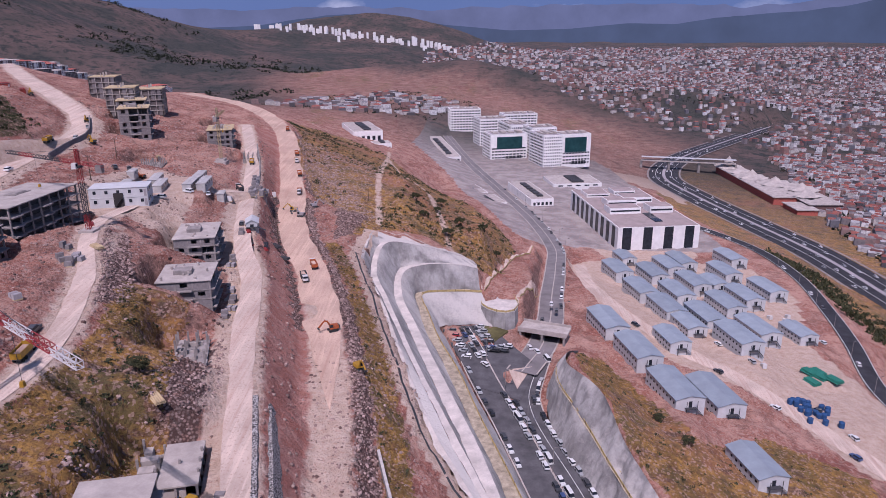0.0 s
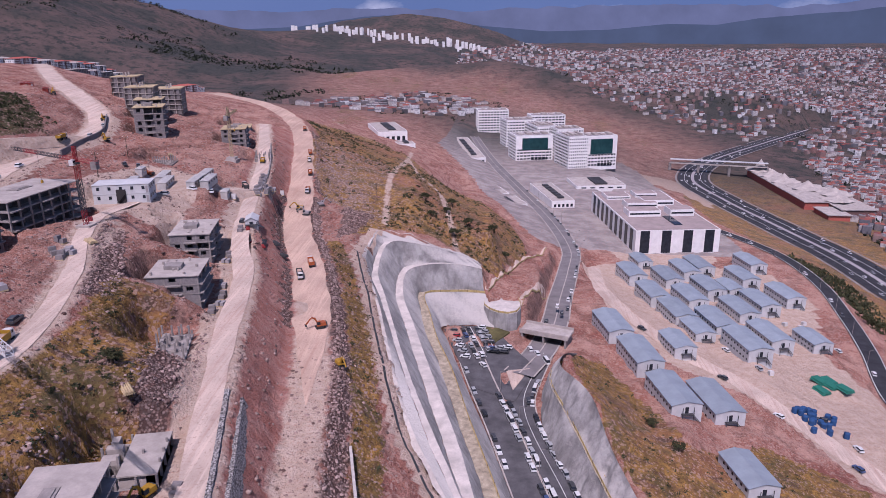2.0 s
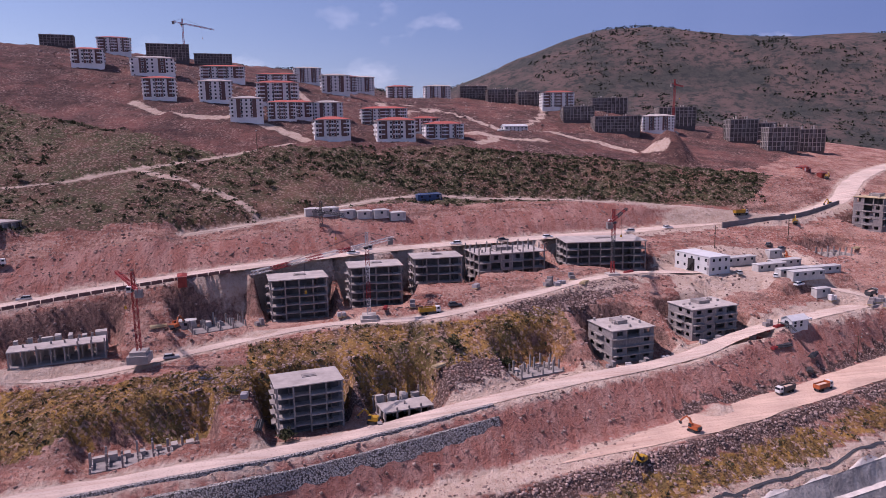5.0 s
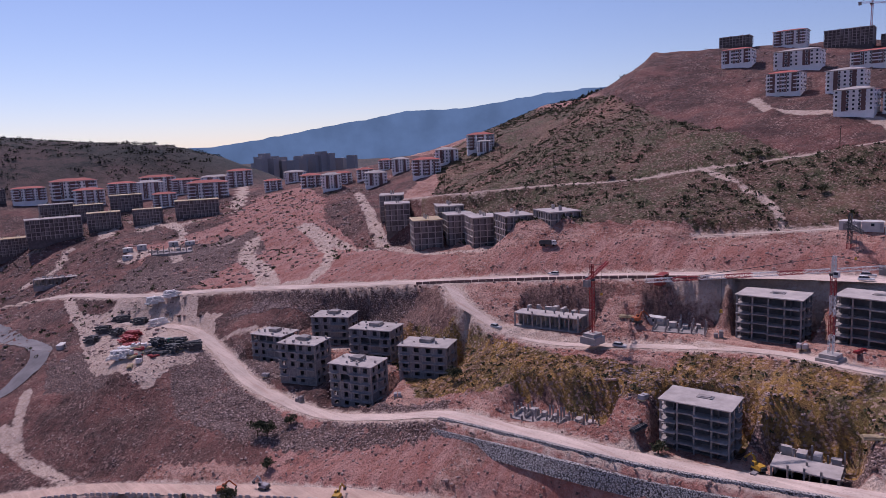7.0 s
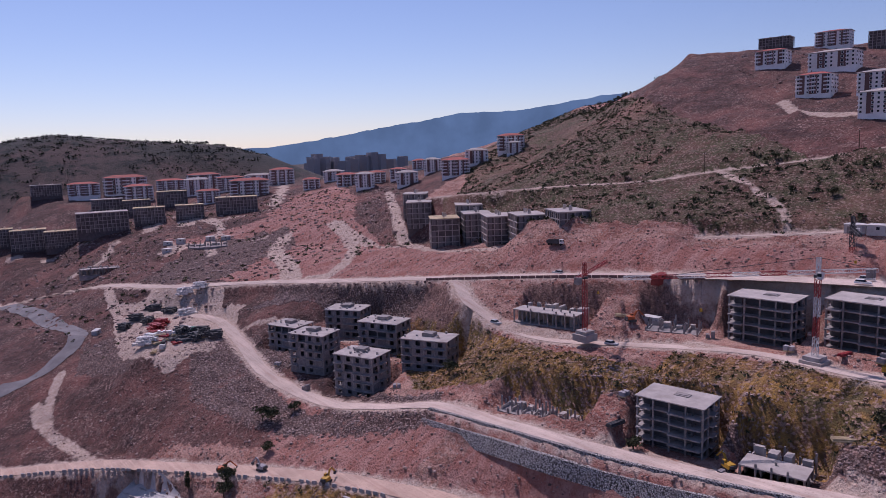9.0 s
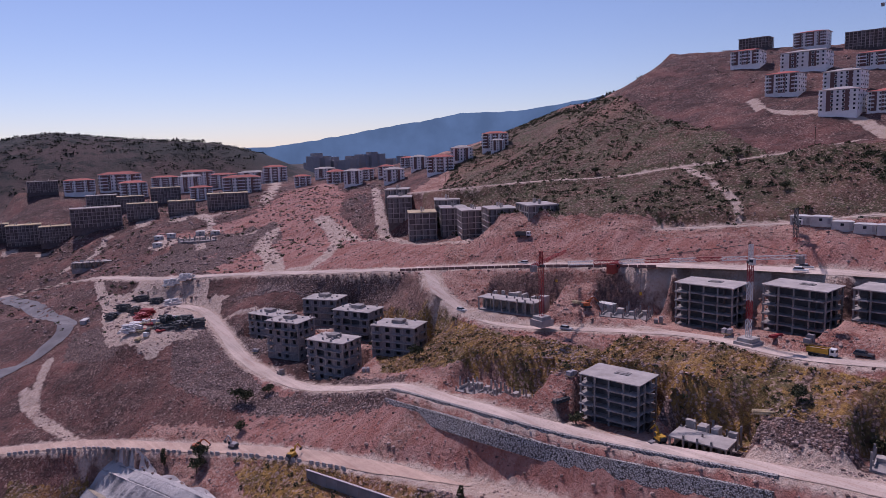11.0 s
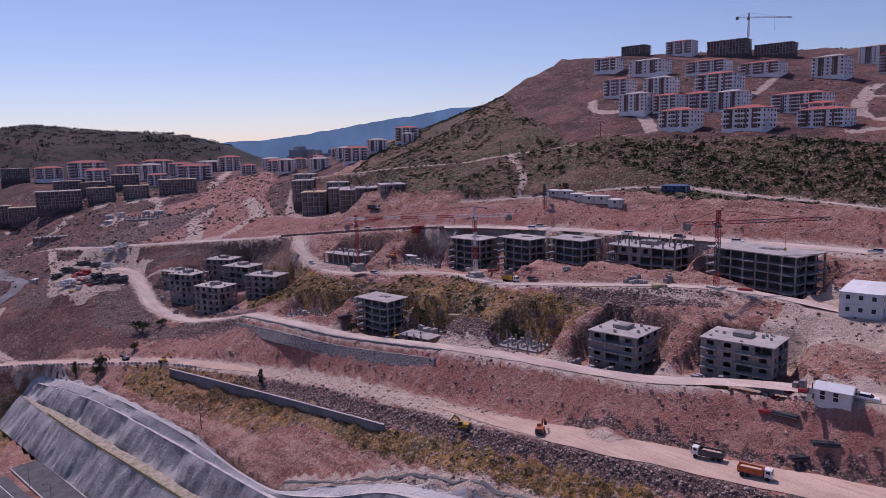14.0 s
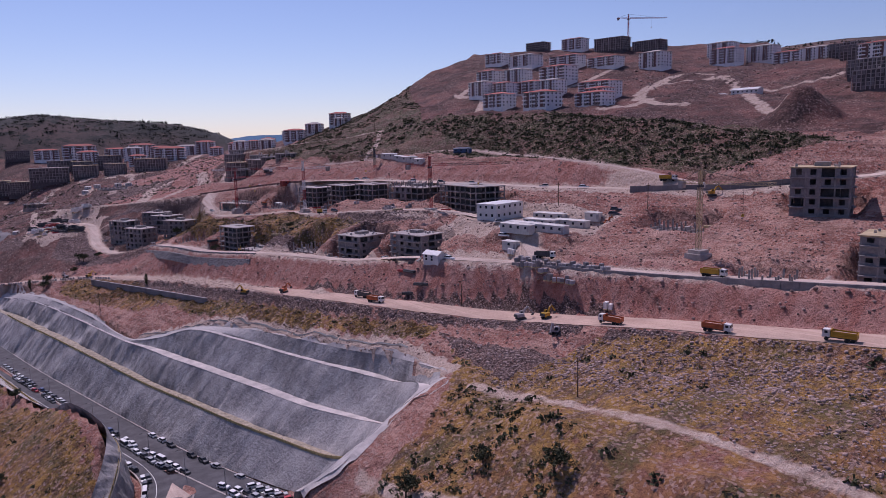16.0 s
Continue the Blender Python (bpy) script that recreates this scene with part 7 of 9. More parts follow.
strew("scrub", SHRUBS, xy, 0.3 + 0.6 * rng.rand(len(xy)) ** 2, M_SCRUB, "green scrub on the knoll above the cut", "shrubs")
xy = np.vstack([spots(g, c, free) for g, c in zip(GRASS, (620, 260, 90, 200, 160, 120))])
strew("scrub", SHRUBS, xy, 0.2 + 0.45 * rng.rand(len(xy)) ** 2, M_SCRUB, "scattered green bushes in dry grass", "shrubs")
xy = np.vstack([spots(g, c, lambda x, y: free(x, y) & (wobble(x, y, 7, 3) > -0.1)) for g, c in zip(GRASS, (4600, 3400, 700, 2600, 2300, 1300))])
strew("dry_grass", TUFTS, xy, 0.16 + 0.22 * rng.rand(len(xy)), M_TUFT, "golden dry grass tufts", "grass")
xy = np.vstack([spots(g, c, free) for g, c in zip(RUBBLE, (1500, 1500, 900, 6000, 3000, 1200, 4200, 2600, 1500, 4200, 1300, 4600))])
strew("rubble", STONES, xy, 0.05 + 0.16 * rng.rand(len(xy)) ** 3.5, M_ROCKG, "grey blasted rubble heaps", "rubble")
HILLSIDE = [(-62, -30), (-50, -64), (40, -60), (30, -20), (10, 10), (0, 50), (-4, 100), (-20, 140), (-40, 190), (-80, 190), (-100, 150), (-112, 100), (-104, 50), (-70, 30), (-56, 0)]
barer = lambda x, y: free(x, y) & (~np.any([in_ring(x, y, g) for g in GRASS[:1] + SCRUB[:1]], axis=0) | (rng.rand(len(x)) < 0.3))
xy = spots(HILLSIDE, 32000, barer)
strew("loose_stones", STONES, xy, 0.045 + 0.2 * rng.rand(len(xy)) ** 5, M_ROCKS, "loose pinkish stones on cut earth", "stones")
VALLEY = [(20, -70), (-20, -80), (-50, -60), (-66, -90), (-90, -130), (-80, -200), (-20, -240), (40, -200), (30, -100)]
xy = spots(VALLEY, 8000, free)
strew("loose_stones", STONES, xy, 0.1 + 0.5 * rng.rand(len(xy)) ** 5, M_ROCKS, "broken stones strewn over the valley earth", "stones")
xy = spots(VALLEY, 700, clumpy)
strew("scrub", SHRUBS, xy, 0.4 + 0.8 * rng.rand(len(xy)) ** 2, M_SCRUB, "dark bushes scattered in the valley", "shrubs")
xy = spots([(-150, 60), (-120, 90), (-150, 130), (-200, 190), (-260, 100), (-200, -60), (-160, -50), (-120, 10)], 3000)
strew("loose_stones", STONES, xy, 0.1 + 0.4 * rng.rand(len(xy)) ** 3, M_ROCKS, "stones round the upper terrace", "stones")
FAR_SCRUB = [(-1100, 200), (-1200, 900), (-500, 1200), (-200, 1050), (-150, 640), (-320, 420), (-420, 250)]
xy = spots(FAR_SCRUB, 3800, lambda x, y: wobble(x, y, 120, 3) > -0.1)
strew("far_woods", FAR_CROWNS, xy, 2.0 + 4.5 * rng.rand(len(xy)) ** 2, M_WOODS, "dark scrub on the far hills", "woods")
xy = spots([(-160, -420), (-90, -330), (60, -330), (150, -420), (100, -540), (-120, -500)], 2600, lambda x, y: wobble(x, y, 50, 3) > -0.15)
strew("far_woods", FAR_CROWNS, xy, 0.8 + 1.8 * rng.rand(len(xy)) ** 2, M_WOODS, "dark scrub on the hill behind the valley", "woods")
xy = spots([(-150, -100), (-240, -160), (-330, -60), (-420, 100), (-300, 60), (-250, -30), (-180, -70)], 2000)
strew("far_woods", FAR_CROWNS, xy, 0.7 + 1.6 * rng.rand(len(xy)) ** 2, M_WOODS, "scrub on the crest of the hill", "woods")
xy = np.vstack([spots(TOWN_A, 5200, lambda x, y: wobble(x, y, 90, 3) > -0.05), spots(TOWN_C, 1400, off_road), spots(TOWN_B, 2600, lambda x, y: wobble(x, y, 160, 3) > 0.0)])
strew("town_trees", FAR_CROWNS, xy, 1.3 + 2.2 * rng.rand(len(xy)), M_WOODS, "dark trees between the town houses", "trees")
xy = spots([(-150, 520), (-130, 620), (-60, 660), (20, 620), (0, 530), (-80, 510)], 420)
strew("village_trees", FAR_CROWNS, xy, 1.0 + 1.6 * rng.rand(len(xy)), M_WOODS, "dark garden trees round the village houses", "trees")


# ---------------------------------------------------------------- walls along the roads
def offset_line(line, side, step):
    """A line moved sideways: + to its right hand."""
    p = along(line, step)
    d = np.gradient(p[:, :2], axis=0)
    d /= np.linalg.norm(d, axis=1)[:, None]
    q = p.copy()
    q[:, 0] += d[:, 1] * side
    q[:, 1] -= d[:, 0] * side
    return q


def slice_of(line, y0, y1):
    return [p for p in line if y0 <= p[1] <= y1]


def gabion_material():
    m, n, l, b = nodes_of("gabion_stone", 0.92)
    p = world_coord(n)
    v = n.new("ShaderNodeTexVoronoi")
    v.inputs["Scale"].default_value = 5.5
    l.new(p, v.inputs["Vector"])
    c = mix(n, l, v.outputs["Color"], (0.3, 0.28, 0.275), (0.58, 0.55, 0.53))
    c = mix(n, l, ramp(n, l, v.outputs["Distance"], 0.35, 0.7), c, (0.06, 0.055, 0.055))
    c = mix(n, l, math_node(n, l, "MULTIPLY", ramp(n, l, noise_at(n, l, 0.5, 4, 0.6, p), 0.45, 0.7), 0.5), c, (0.34, 0.29, 0.26))
    l.new(c, b.inputs["Base Color"])
    bump(n, l, b, v.outputs["Distance"], 1.0, -0.15)
    return m


M_GABION = gabion_material()
M_WALLTOP = plain("pale_coping", (0.55, 0.5, 0.47), 0.9, vary=0.15)


def wall_run(name, points, lean, low, high, thick, material, label, category, piece="panel", kind="structure", gap=0.015):
    """A wall of upright pieces along a line of (x, y, z) feet; the wall faces to the right of the line."""
    ob = holder(name, label, category, kind=kind)
    for a, b in zip(points[:-1], points[1:]):
        a, b = Vector(a), Vector(b)
        d = (b - a).normalized()
        n = Vector((d.y, -d.x, 0)).normalized()
        a, b = a + d * gap, b - d * gap
        f0, f1 = n * lean, Vector((0, 0, 0))
        bottom = [a + f0 + Vector((0, 0, low)), b + f0 + Vector((0, 0, low)), b - n * thick + Vector((0, 0, low)), a - n * thick + Vector((0, 0, low))]
        top = [a + f1 + Vector((0, 0, high)), b + f1 + Vector((0, 0, high)), b - n * thick + Vector((0, 0, high)), a - n * thick + Vector((0, 0, high))]
        s = Shape()
        s.solid(bottom[::-1], top[::-1])
        part(piece, s, material, ob)
    return ob


ROW = slice_of(LOW[1], 4, 64)
GAB = offset_line(ROW, 1.75, 1.25)
wall_run("wall_gabion_upper", GAB, 0.3, -1.3, 0.12, 0.5, M_GABION, "upper tier of a grey stone gabion wall beside the road", "gabion wall", "basket")
wall_run("wall_gabion_lower", [tuple(p) for p in (offset_line(ROW, 3.0, 1.25) + (0, 0, -1.05))], 0.7, -1.9, 0.0, 1.5, M_GABION, "lower tier of a grey stone gabion wall", "gabion wall", "basket")
wall_run("wall_low_north", offset_line(slice_of(LOW[1], 120, 180), 1.8, 2.0), 0.15, -2.1, 0.25, 0.3, M_CONC, "grey cast concrete retaining wall below the dirt road", "retaining wall")
wall_run("wall_haul", [(8.9 - 15.0 * f - 0.9 * f * (1 - f), 10 + 54 * f, 10.4 + 2.2 * f) for f in np.linspace(0, 1, 29)], 0.12, -2.3, 0.35, 0.25, M_ASPHALT_OLD, "dark concrete wall with a pale top beside the haul road", "retaining wall")
wall_run("coping_haul", [(8.95 - 15.0 * f - 0.9 * f * (1 - f), 10 + 54 * f, 10.4 + 2.2 * f) for f in np.linspace(0, 1, 29)], 0.0, 0.354, 0.42, 0.3, M_WALLTOP, "pale coping on the haul road wall", "coping", "coping_stone")
wall_run("wall_upper_road", offset_line([(-70.5, 122, 34.3), (-72, 130, 34.7), (-73.6, 142, 35.4), (-80, 156, 37.0)], -0.6, 1.6), 0.08, -1.2, 0.95, 0.25, M_ASPHALT_OLD, "low dark retaining wall beside the broad dirt road", "retaining wall")
wall_run("fence_upper_road", offset_line(slice_of(UPPER[1], -30, 30), 2.7, 1.6), 0.0, -0.1, 0.42, 0.05, M_BROWN, "dark red site fence along the dirt road", "fence", "fence_panel", kind="", gap=0.06)
# concrete blocks lined along the haul road's outer edge
KERB = Shape().taper(-0.36, 0.36, -0.13, 0.13, -0.15, 0.3, 0.05).mesh("barrier_block", M_CONC_LITE)
q = offset_line(HAUL[1][1:6], 1.9, 1.15)
for k in range(0, len(q) - 1):
    if k % 7 == 6:
        continue
    ob = new("barrier_block", KERB)
    t = math.degrees(math.atan2(q[k + 1, 1] - q[k, 1], q[k + 1, 0] - q[k, 0]))
    ob.matrix_world = pose(q[k, 0], q[k, 1], q[k, 2] + 0.05, 0, 0, t + 12 * math.sin(k * 2.3))
    tagged(ob, "pale concrete block on the edge of the haul road", "road block", "blocks along the haul road")


# ---------------------------------------------------------------- reed fences on the benches
def reed_fence(points, label):
    ob = holder("reed_fence", label, "fence", "reed fences on the cut")
    for k, (a, b) in enumerate(zip(points[:-1], points[1:])):
        s = Shape()
        s.solid([(a[0], a[1], a[2] + 0.02), (b[0], b[1], b[2] + 0.02), (b[0] + 0.05, b[1] + 0.05, b[2] + 0.02), (a[0] + 0.05, a[1] + 0.05, a[2] + 0.02)],
                [(a[0], a[1], a[2] + 0.42), (b[0], b[1], b[2] + 0.42), (b[0] + 0.05, b[1] + 0.05, b[2] + 0.42), (a[0] + 0.05, a[1] + 0.05, a[2] + 0.42)])
        part("reed_panel", s, M_FENCE, ob)
        part("post", Shape().rod((a[0], a[1], a[2] - 0.3), (a[0], a[1], a[2] + 0.52), 0.035, 5), M_BARK, ob)


def bench_line(lines, k, inset, count):
    a, b = lines[k], lines[k + 1]
    flat = (b - a) * (1, 1, 0)
    flat /= np.linalg.norm(flat, axis=1)[:, None] + 1e-6
    p = a + flat * inset + (0, 0, 0.03)
    t = np.linspace(0, len(p) - 1, count)
    return np.stack([np.interp(t, np.arange(len(p)), p[:, c]) for c in range(3)], -1)


reed_fence(bench_line(CUT_LINES, 1, 0.15, 96)[10:], "yellow reed fence along the lowest bench of the cut")
reed_fence(bench_line(EAST_LINES, 1, 0.15, 54), "yellow reed fence along the eastern rock bench")
reed_fence(bench_line(EAST_LINES, 1, 0.85, 54), "second yellow reed fence on the eastern bench")

def drape_strip(name, line, half, lift, material, label, kind="structure", shift=0.0, category="road", step=1.5):
    """A ribbon that follows the ground across its width."""
    p = along(line, step)
    d = np.gradient(p[:, :2], axis=0)
    d /= np.linalg.norm(d, axis=1)[:, None]
    s = Shape()
    for c in range(5):
        o = (c / 4 * 2 - 1) * half + shift
        x, y = p[:, 0] + d[:, 1] * o, p[:, 1] - d[:, 0] * o
        z = np.maximum(surface(x, y), p[:, 2]) if line[0][2] > -900 else surface(x, y)
        s.v += list(zip(x, y, z + lift))
    n_ = len(p)
    for c in range(4):
        for k in range(n_ - 1):
            i = c * n_ + k
            s.f.append((i, i + n_, i + n_ + 1, i + 1))
    return tagged(new(name, s.mesh(name, material, True)), label, category, kind=kind)


LEDGES = [[(7.6, 139.4, 2.0), (9.6, 149, 1.0), (13, 162, -1.2), (16.8, 178, -3.5), (24, 195, -4.4)], [(14.8, 137, 1.1), (18.4, 149, -0.4), (22.2, 162, -2.0)]]
for ledge in LEDGES:
    drape_strip("ledge_slope", [(x, y, -999) for x, y, z in ledge], 0.45, 0.06, M_DIRT, "narrow pale ledge across the earth slope", category="ledge", step=0.8)
    reed_fence([(x + 0.4, y - 0.3, ground_z(x + 0.4, y - 0.3) + 0.04) for x, y, z in along(ledge, 1.5)], "yellow reed fence on a ledge of the slope")

# ---------------------------------------------------------------- car park and junction
def slab_of(name, ring, material, label, category, lift=0.0, kind="structure", deep=0.5):
    s = Shape()
    s.solid([(x, y, z - deep) for x, y, z in ring], [(x, y, z + lift) for x, y, z in ring])
    return tagged(new(name, s.mesh(name, material)), label, category, kind=kind)


LOT = [(0.2, 126.5, -2.75), (5.6, 109, -4.2), (13, 105, -4.6), (15.5, 112, -4.5), (17, 118, -4.4), (13, 124, -3.4), (9.6, 130.2, -2.7), (6.5, 131.4, -2.5), (2.2, 131.2, -2.45), (-0.8, 130, -2.5)]
slab_of("car_park", LOT, M_LOT, "grey asphalt car park at the foot of the cut", "car park", 0.06)
slab_of("traffic_island", [(11.7, 115, -4.1), (12.8, 108.6, -4.5), (16.2, 116.6, -4.3)], M_DIRT, "triangular dirt island between the lanes", "traffic island", 0.2)
slab_of("lawn_strip", [(8.0, 126.4, -3.0), (9.6, 125.0, -3.2), (12.6, 129.4, -2.8), (10.4, 130.6, -2.6), (7.6, 131.2, -2.5)], M_LEAF2, "narrow planted strip below the rounded wall", "planting", 0.18)


def lot_z(x, y):
    return -2.55 - 0.0845 * max(0.0, 130 - y)


def painted(a, b, w, name="lane_line", z=0.0):
    a, b = Vector(a), Vector(b)
    d = (b - a).normalized()
    n = Vector((-d.y, d.x, 0)) * w / 2
    s = Shape()
    s.solid([a - n, b - n, b + n, a + n], [p + Vector((0, 0, 0.012)) for p in (a - n, b - n, b + n, a + n)])
    return tagged(new(name, s.mesh(name, M_LINE)), "white painted line on asphalt", "road marking", "road markings")


ax_u, ax_v = Vector((0.29, -0.957, 0)), Vector((0.957, 0.29, 0))
for k, off in enumerate((0.75, 2.9, 4.1, 6.4)):
    a = Vector((0.6, 129.6, 0)) + ax_v * off
    b = a + ax_u * (12.0 if k < 3 else 8.5)
    painted((a.x, a.y, lot_z(a.x, a.y) + 0.11), (b.x, b.y, lot_z(b.x, b.y) + 0.13), 0.14)
slab_of("median_strip", [(3.4, 129.4, -2.6), (3.7, 129.4, -2.6), (7.0, 118.6, -3.5), (6.7, 118.6, -3.5)], M_CONC_LITE, "pale kerbed strip between rows of parked cars", "kerb", 0.2)


drape_strip("road_hairpin", [(60, -215, -999), (36, -185, -999), (29, -150, -999), (25.5, -117, -999), (23.5, -98, -999), (30, -88, -999), (46, -86, -999), (75, -95, -999)], 2.2, 0.15, M_ASPHALT_OLD, "grey asphalt hairpin road in the valley")
drape_strip("drain_crest", [(x, y, -999) for x, y, z in CREST_PATH[:-1]], 0.16, 0.12, M_STEEL, "dark open drain along the crest of the cut", category="drain")
# kerbs and lane paint of the roads
for name, line, sh, half, mat_, label in (
        ("kerb_valley", VALLEY_ROAD[1], 2.45, 0.14, M_CONC_LITE, "pale kerb between the lanes"), ("kerb_valley_west", VALLEY_ROAD[1], -2.5, 0.12, M_CONC_LITE, "pale kerb along the concrete cut"),
        ("kerb_ramp", RAMP[1], 1.95, 0.12, M_CONC_LITE, "pale kerb along the black carriageway"), ("kerb_hospital", HOSPITAL_ROAD[1], -2.85, 0.16, M_CONC_LITE, "pale kerb of the hospital road"),
        ("median_hospital", HOSPITAL_ROAD[1], 0.0, 0.14, M_CONC_LITE, "pale median kerb of the hospital road"), ("kerb_hospital_east", HOSPITAL_ROAD[1], 2.85, 0.16, M_CONC_LITE, "pale kerb of the hospital road"),
        ("median_highway", HIGHWAY[1], 0.0, 0.9, M_GREYR, "grey median barrier of the motorway"), ("verge_highway", HIGHWAY[1], 9.3, 0.5, M_CONC, "concrete verge of the motorway"), ("verge_highway_west", HIGHWAY[1], -9.3, 0.5, M_CONC, "concrete verge of the motorway"),
        ("lane_line_ramp", RAMP[1], 0.0, 0.05, M_LINE, "white lane line on black asphalt"), ("edge_line_side", SIDE_ROAD[1], 1.8, 0.08, M_LINE, "white edge line"), ("edge_line_side", SIDE_ROAD[1], -1.8, 0.08, M_LINE, "white edge line"),
        ("edge_line_highway", HIGHWAY[1], -4.6, 0.1, M_LINE, "white lane line of the motorway"), ("edge_line_highway", HIGHWAY[1], 4.6, 0.1, M_LINE, "white lane line of the motorway")):
    strip(name, line, half, (0.14 if "kerb" in name or "med" in name else 0.1) + (0.36 if "highway" in name else 0.12 if "side" in name else 0.0), mat_, label, "kerb" if "kerb" in name or "med" in name or "verge" in name else "road marking", shift=sh)


def portal():
    ob = holder("underpass_portal", "grey concrete underpass portal with two dark openings", "underpass")
    a, b = Vector((14.8, 129.6, -4.6)), Vector((23.6, 126.2, -4.6))
    length = (b - a).length
    part("deck", Shape().box(-0.3, length + 0.3, 0, 4.5, 1.75, 2.25), M_CONC_LITE, ob, "pale concrete deck")
    for x in (0, length * 0.5 - 0.2, length - 0.4):
        part("pier", Shape().box(x, x + 0.4, 0.1, 4.3, -0.6, 1.75), M_CONC, ob)
    part("parapet", Shape().box(-0.3, length + 0.3, -0.06, 0.12, 2.25, 2.75), M_CONC_LITE, ob)
    part("parapet", Shape().box(-0.3, length + 0.3, 4.38, 4.56, 2.25, 2.75), M_CONC_LITE, ob)
    # added wall closes both openings and paints the underpass shade
    part("dark_shade_wall", Shape().box(0.42, length - 0.42, 4.0, 4.2, -0.6, 1.74), M_OPENING_SHADE, ob)
    ob.matrix_world = pose(*a, 0, 0, math.degrees(math.atan2(b.y - a.y, b.x - a.x)))


portal()
BAST = [(7.0, 137.5), (7.2, 134.8), (8.3, 132.6), (10.2, 130.9), (12.2, 130.4), (14, 131.4), (14.8, 133.6), (15, 136), (14.4, 140), (9, 141)]
s = Shape()
s.solid([(x * 1.03 - 0.33, y * 1.005 - 0.9, -3.4) for x, y in BAST], [(x, y, 0.8) for x, y in BAST])
tagged(new("wall_bastion", s.mesh("wall_bastion", M_SHOT)), "rounded sprayed-concrete bastion wall beside the car park", "retaining wall", kind="structure")
s = Shape()
s.solid([(10.9 + (x - 10.9) * 0.93, 135.7 + (y - 135.7) * 0.93, 0.7) for x, y in BAST], [(10.9 + (x - 10.9) * 0.93, 135.7 + (y - 135.7) * 0.93, 0.86) for x, y in BAST])
tagged(new("bastion_top", s.mesh("bastion_top", M_PALE)), "pale dirt platform on the bastion", "platform", kind="structure")
reed_fence([(10.9 + (x - 10.9) * 0.97, 135.7 + (y - 135.7) * 0.97, 0.84) for x, y in BAST[:9]], "yellow reed fence round the bastion")


# ---------------------------------------------------------------- vehicles
def wheel_mesh(r, w):
    s = Shape().rod((-w / 2, 0, 0), (w / 2, 0, 0), r, 10)
    return s.mesh("wheel", M_RUBBER)


WHEEL = wheel_mesh(0.15, 0.1)
CARPAINT = {}


def paint(name, col):
    m, n, l, b = nodes_of(name + "_car_paint", 0.3)
    p = world_coord(n)
    c = mix(n, l, ramp(n, l, noise_at(n, l, 3.0, 4, 0.6, p), 0.4, 0.7), col, tuple(0.75 * v + 0.05 for v in col))
    l.new(c, b.inputs["Base Color"])
    b.inputs["Specular IOR Level"].default_value = 0.5
    return m


def car(colour, col, long=2.05, high=0.68, van=False, light=False):
    """A small car, nose along +y."""
    ob = holder("car", "parked %s %s on the road" % (colour, "van" if van else "car"), "car", "cars")
    m = CARPAINT.setdefault(colour, paint(colour, col))
    h, w = long / 2, 0.39
    s = Shape()
    s.solid([(-w, -h, 0.12), (w, -h, 0.12), (w, h, 0.12), (-w, h, 0.12)], [(-w + 0.02, -h + 0.03, 0.4), (w - 0.02, -h + 0.03, 0.4), (w - 0.04, h - 0.06, 0.36), (-w + 0.04, h - 0.06, 0.36)])
    part("body", s, m, ob)
    front = h - 0.12 if van else h * 0.42
    s = Shape()
    s.solid([(-w + 0.03, -h + 0.08, 0.39), (w - 0.03, -h + 0.08, 0.39), (w - 0.03, front, 0.385), (-w + 0.03, front, 0.385)],
            [(-w + 0.1, -h + 0.22, high - 0.04), (w - 0.1, -h + 0.22, high - 0.04), (w - 0.1, front - 0.3, high - 0.04), (-w + 0.1, front - 0.3, high - 0.04)])
    part("window", s, M_GLASS, ob, "dark glazed cabin")
    part("roof", Shape().taper(-w + 0.08, w - 0.08, -h + 0.2, front - 0.28, high - 0.045, high, 0.04), m, ob)
    for x in (-w + 0.02, w - 0.02) if not light else ():
        for y in (-h * 0.6, h * 0.62):
            o = part("wheel", WHEEL, None, ob)
            o.location = (x, y, 0.15)
    return ob


CARS = [car("white", (0.75, 0.75, 0.74)), car("silver", (0.4, 0.41, 0.42)), car("dark grey", (0.05, 0.052, 0.058)), car("black", (0.015, 0.015, 0.017)), car("red", (0.4, 0.02, 0.025)),
        car("white delivery", (0.72, 0.72, 0.7), 2.5, 0.98, True), car("yellow", (0.6, 0.4, 0.03)), car("blue", (0.04, 0.08, 0.2))]
FAR_CARS = [car("white", (0.75, 0.75, 0.74), light=True), car("dark grey", (0.05, 0.052, 0.058), light=True), car("silver", (0.4, 0.41, 0.42), light=True)]
FAR_USED = [False] * 3
CAR_USED = [False] * len(CARS)
CAR_RANDOM = random.Random(5)
CAR_SHARE = (0, 0, 0, 0, 0, 1, 1, 1, 2, 2, 2, 3, 3, 3, 0, 0, 4, 5, 0, 7, 2, 2, 1, 1)


def put_car(x, y, z, turn, kind=None):
    k = CAR_RANDOM.choice(CAR_SHARE) if kind is None else kind
    m = pose(x, y, z, 0, 0, turn)
    if x > 80 or x < -20 or y > 140:
        k = (0, 1, 2, 1, 0, 0, 2, 1)[k]
        if FAR_USED[k]:
            copy_thing(FAR_CARS[k], m)
        else:
            FAR_CARS[k].matrix_world, FAR_USED[k] = m, True
        return
    if CAR_USED[k]:
        copy_thing(CARS[k], m)
    else:
        CARS[k].matrix_world, CAR_USED[k] = m, True


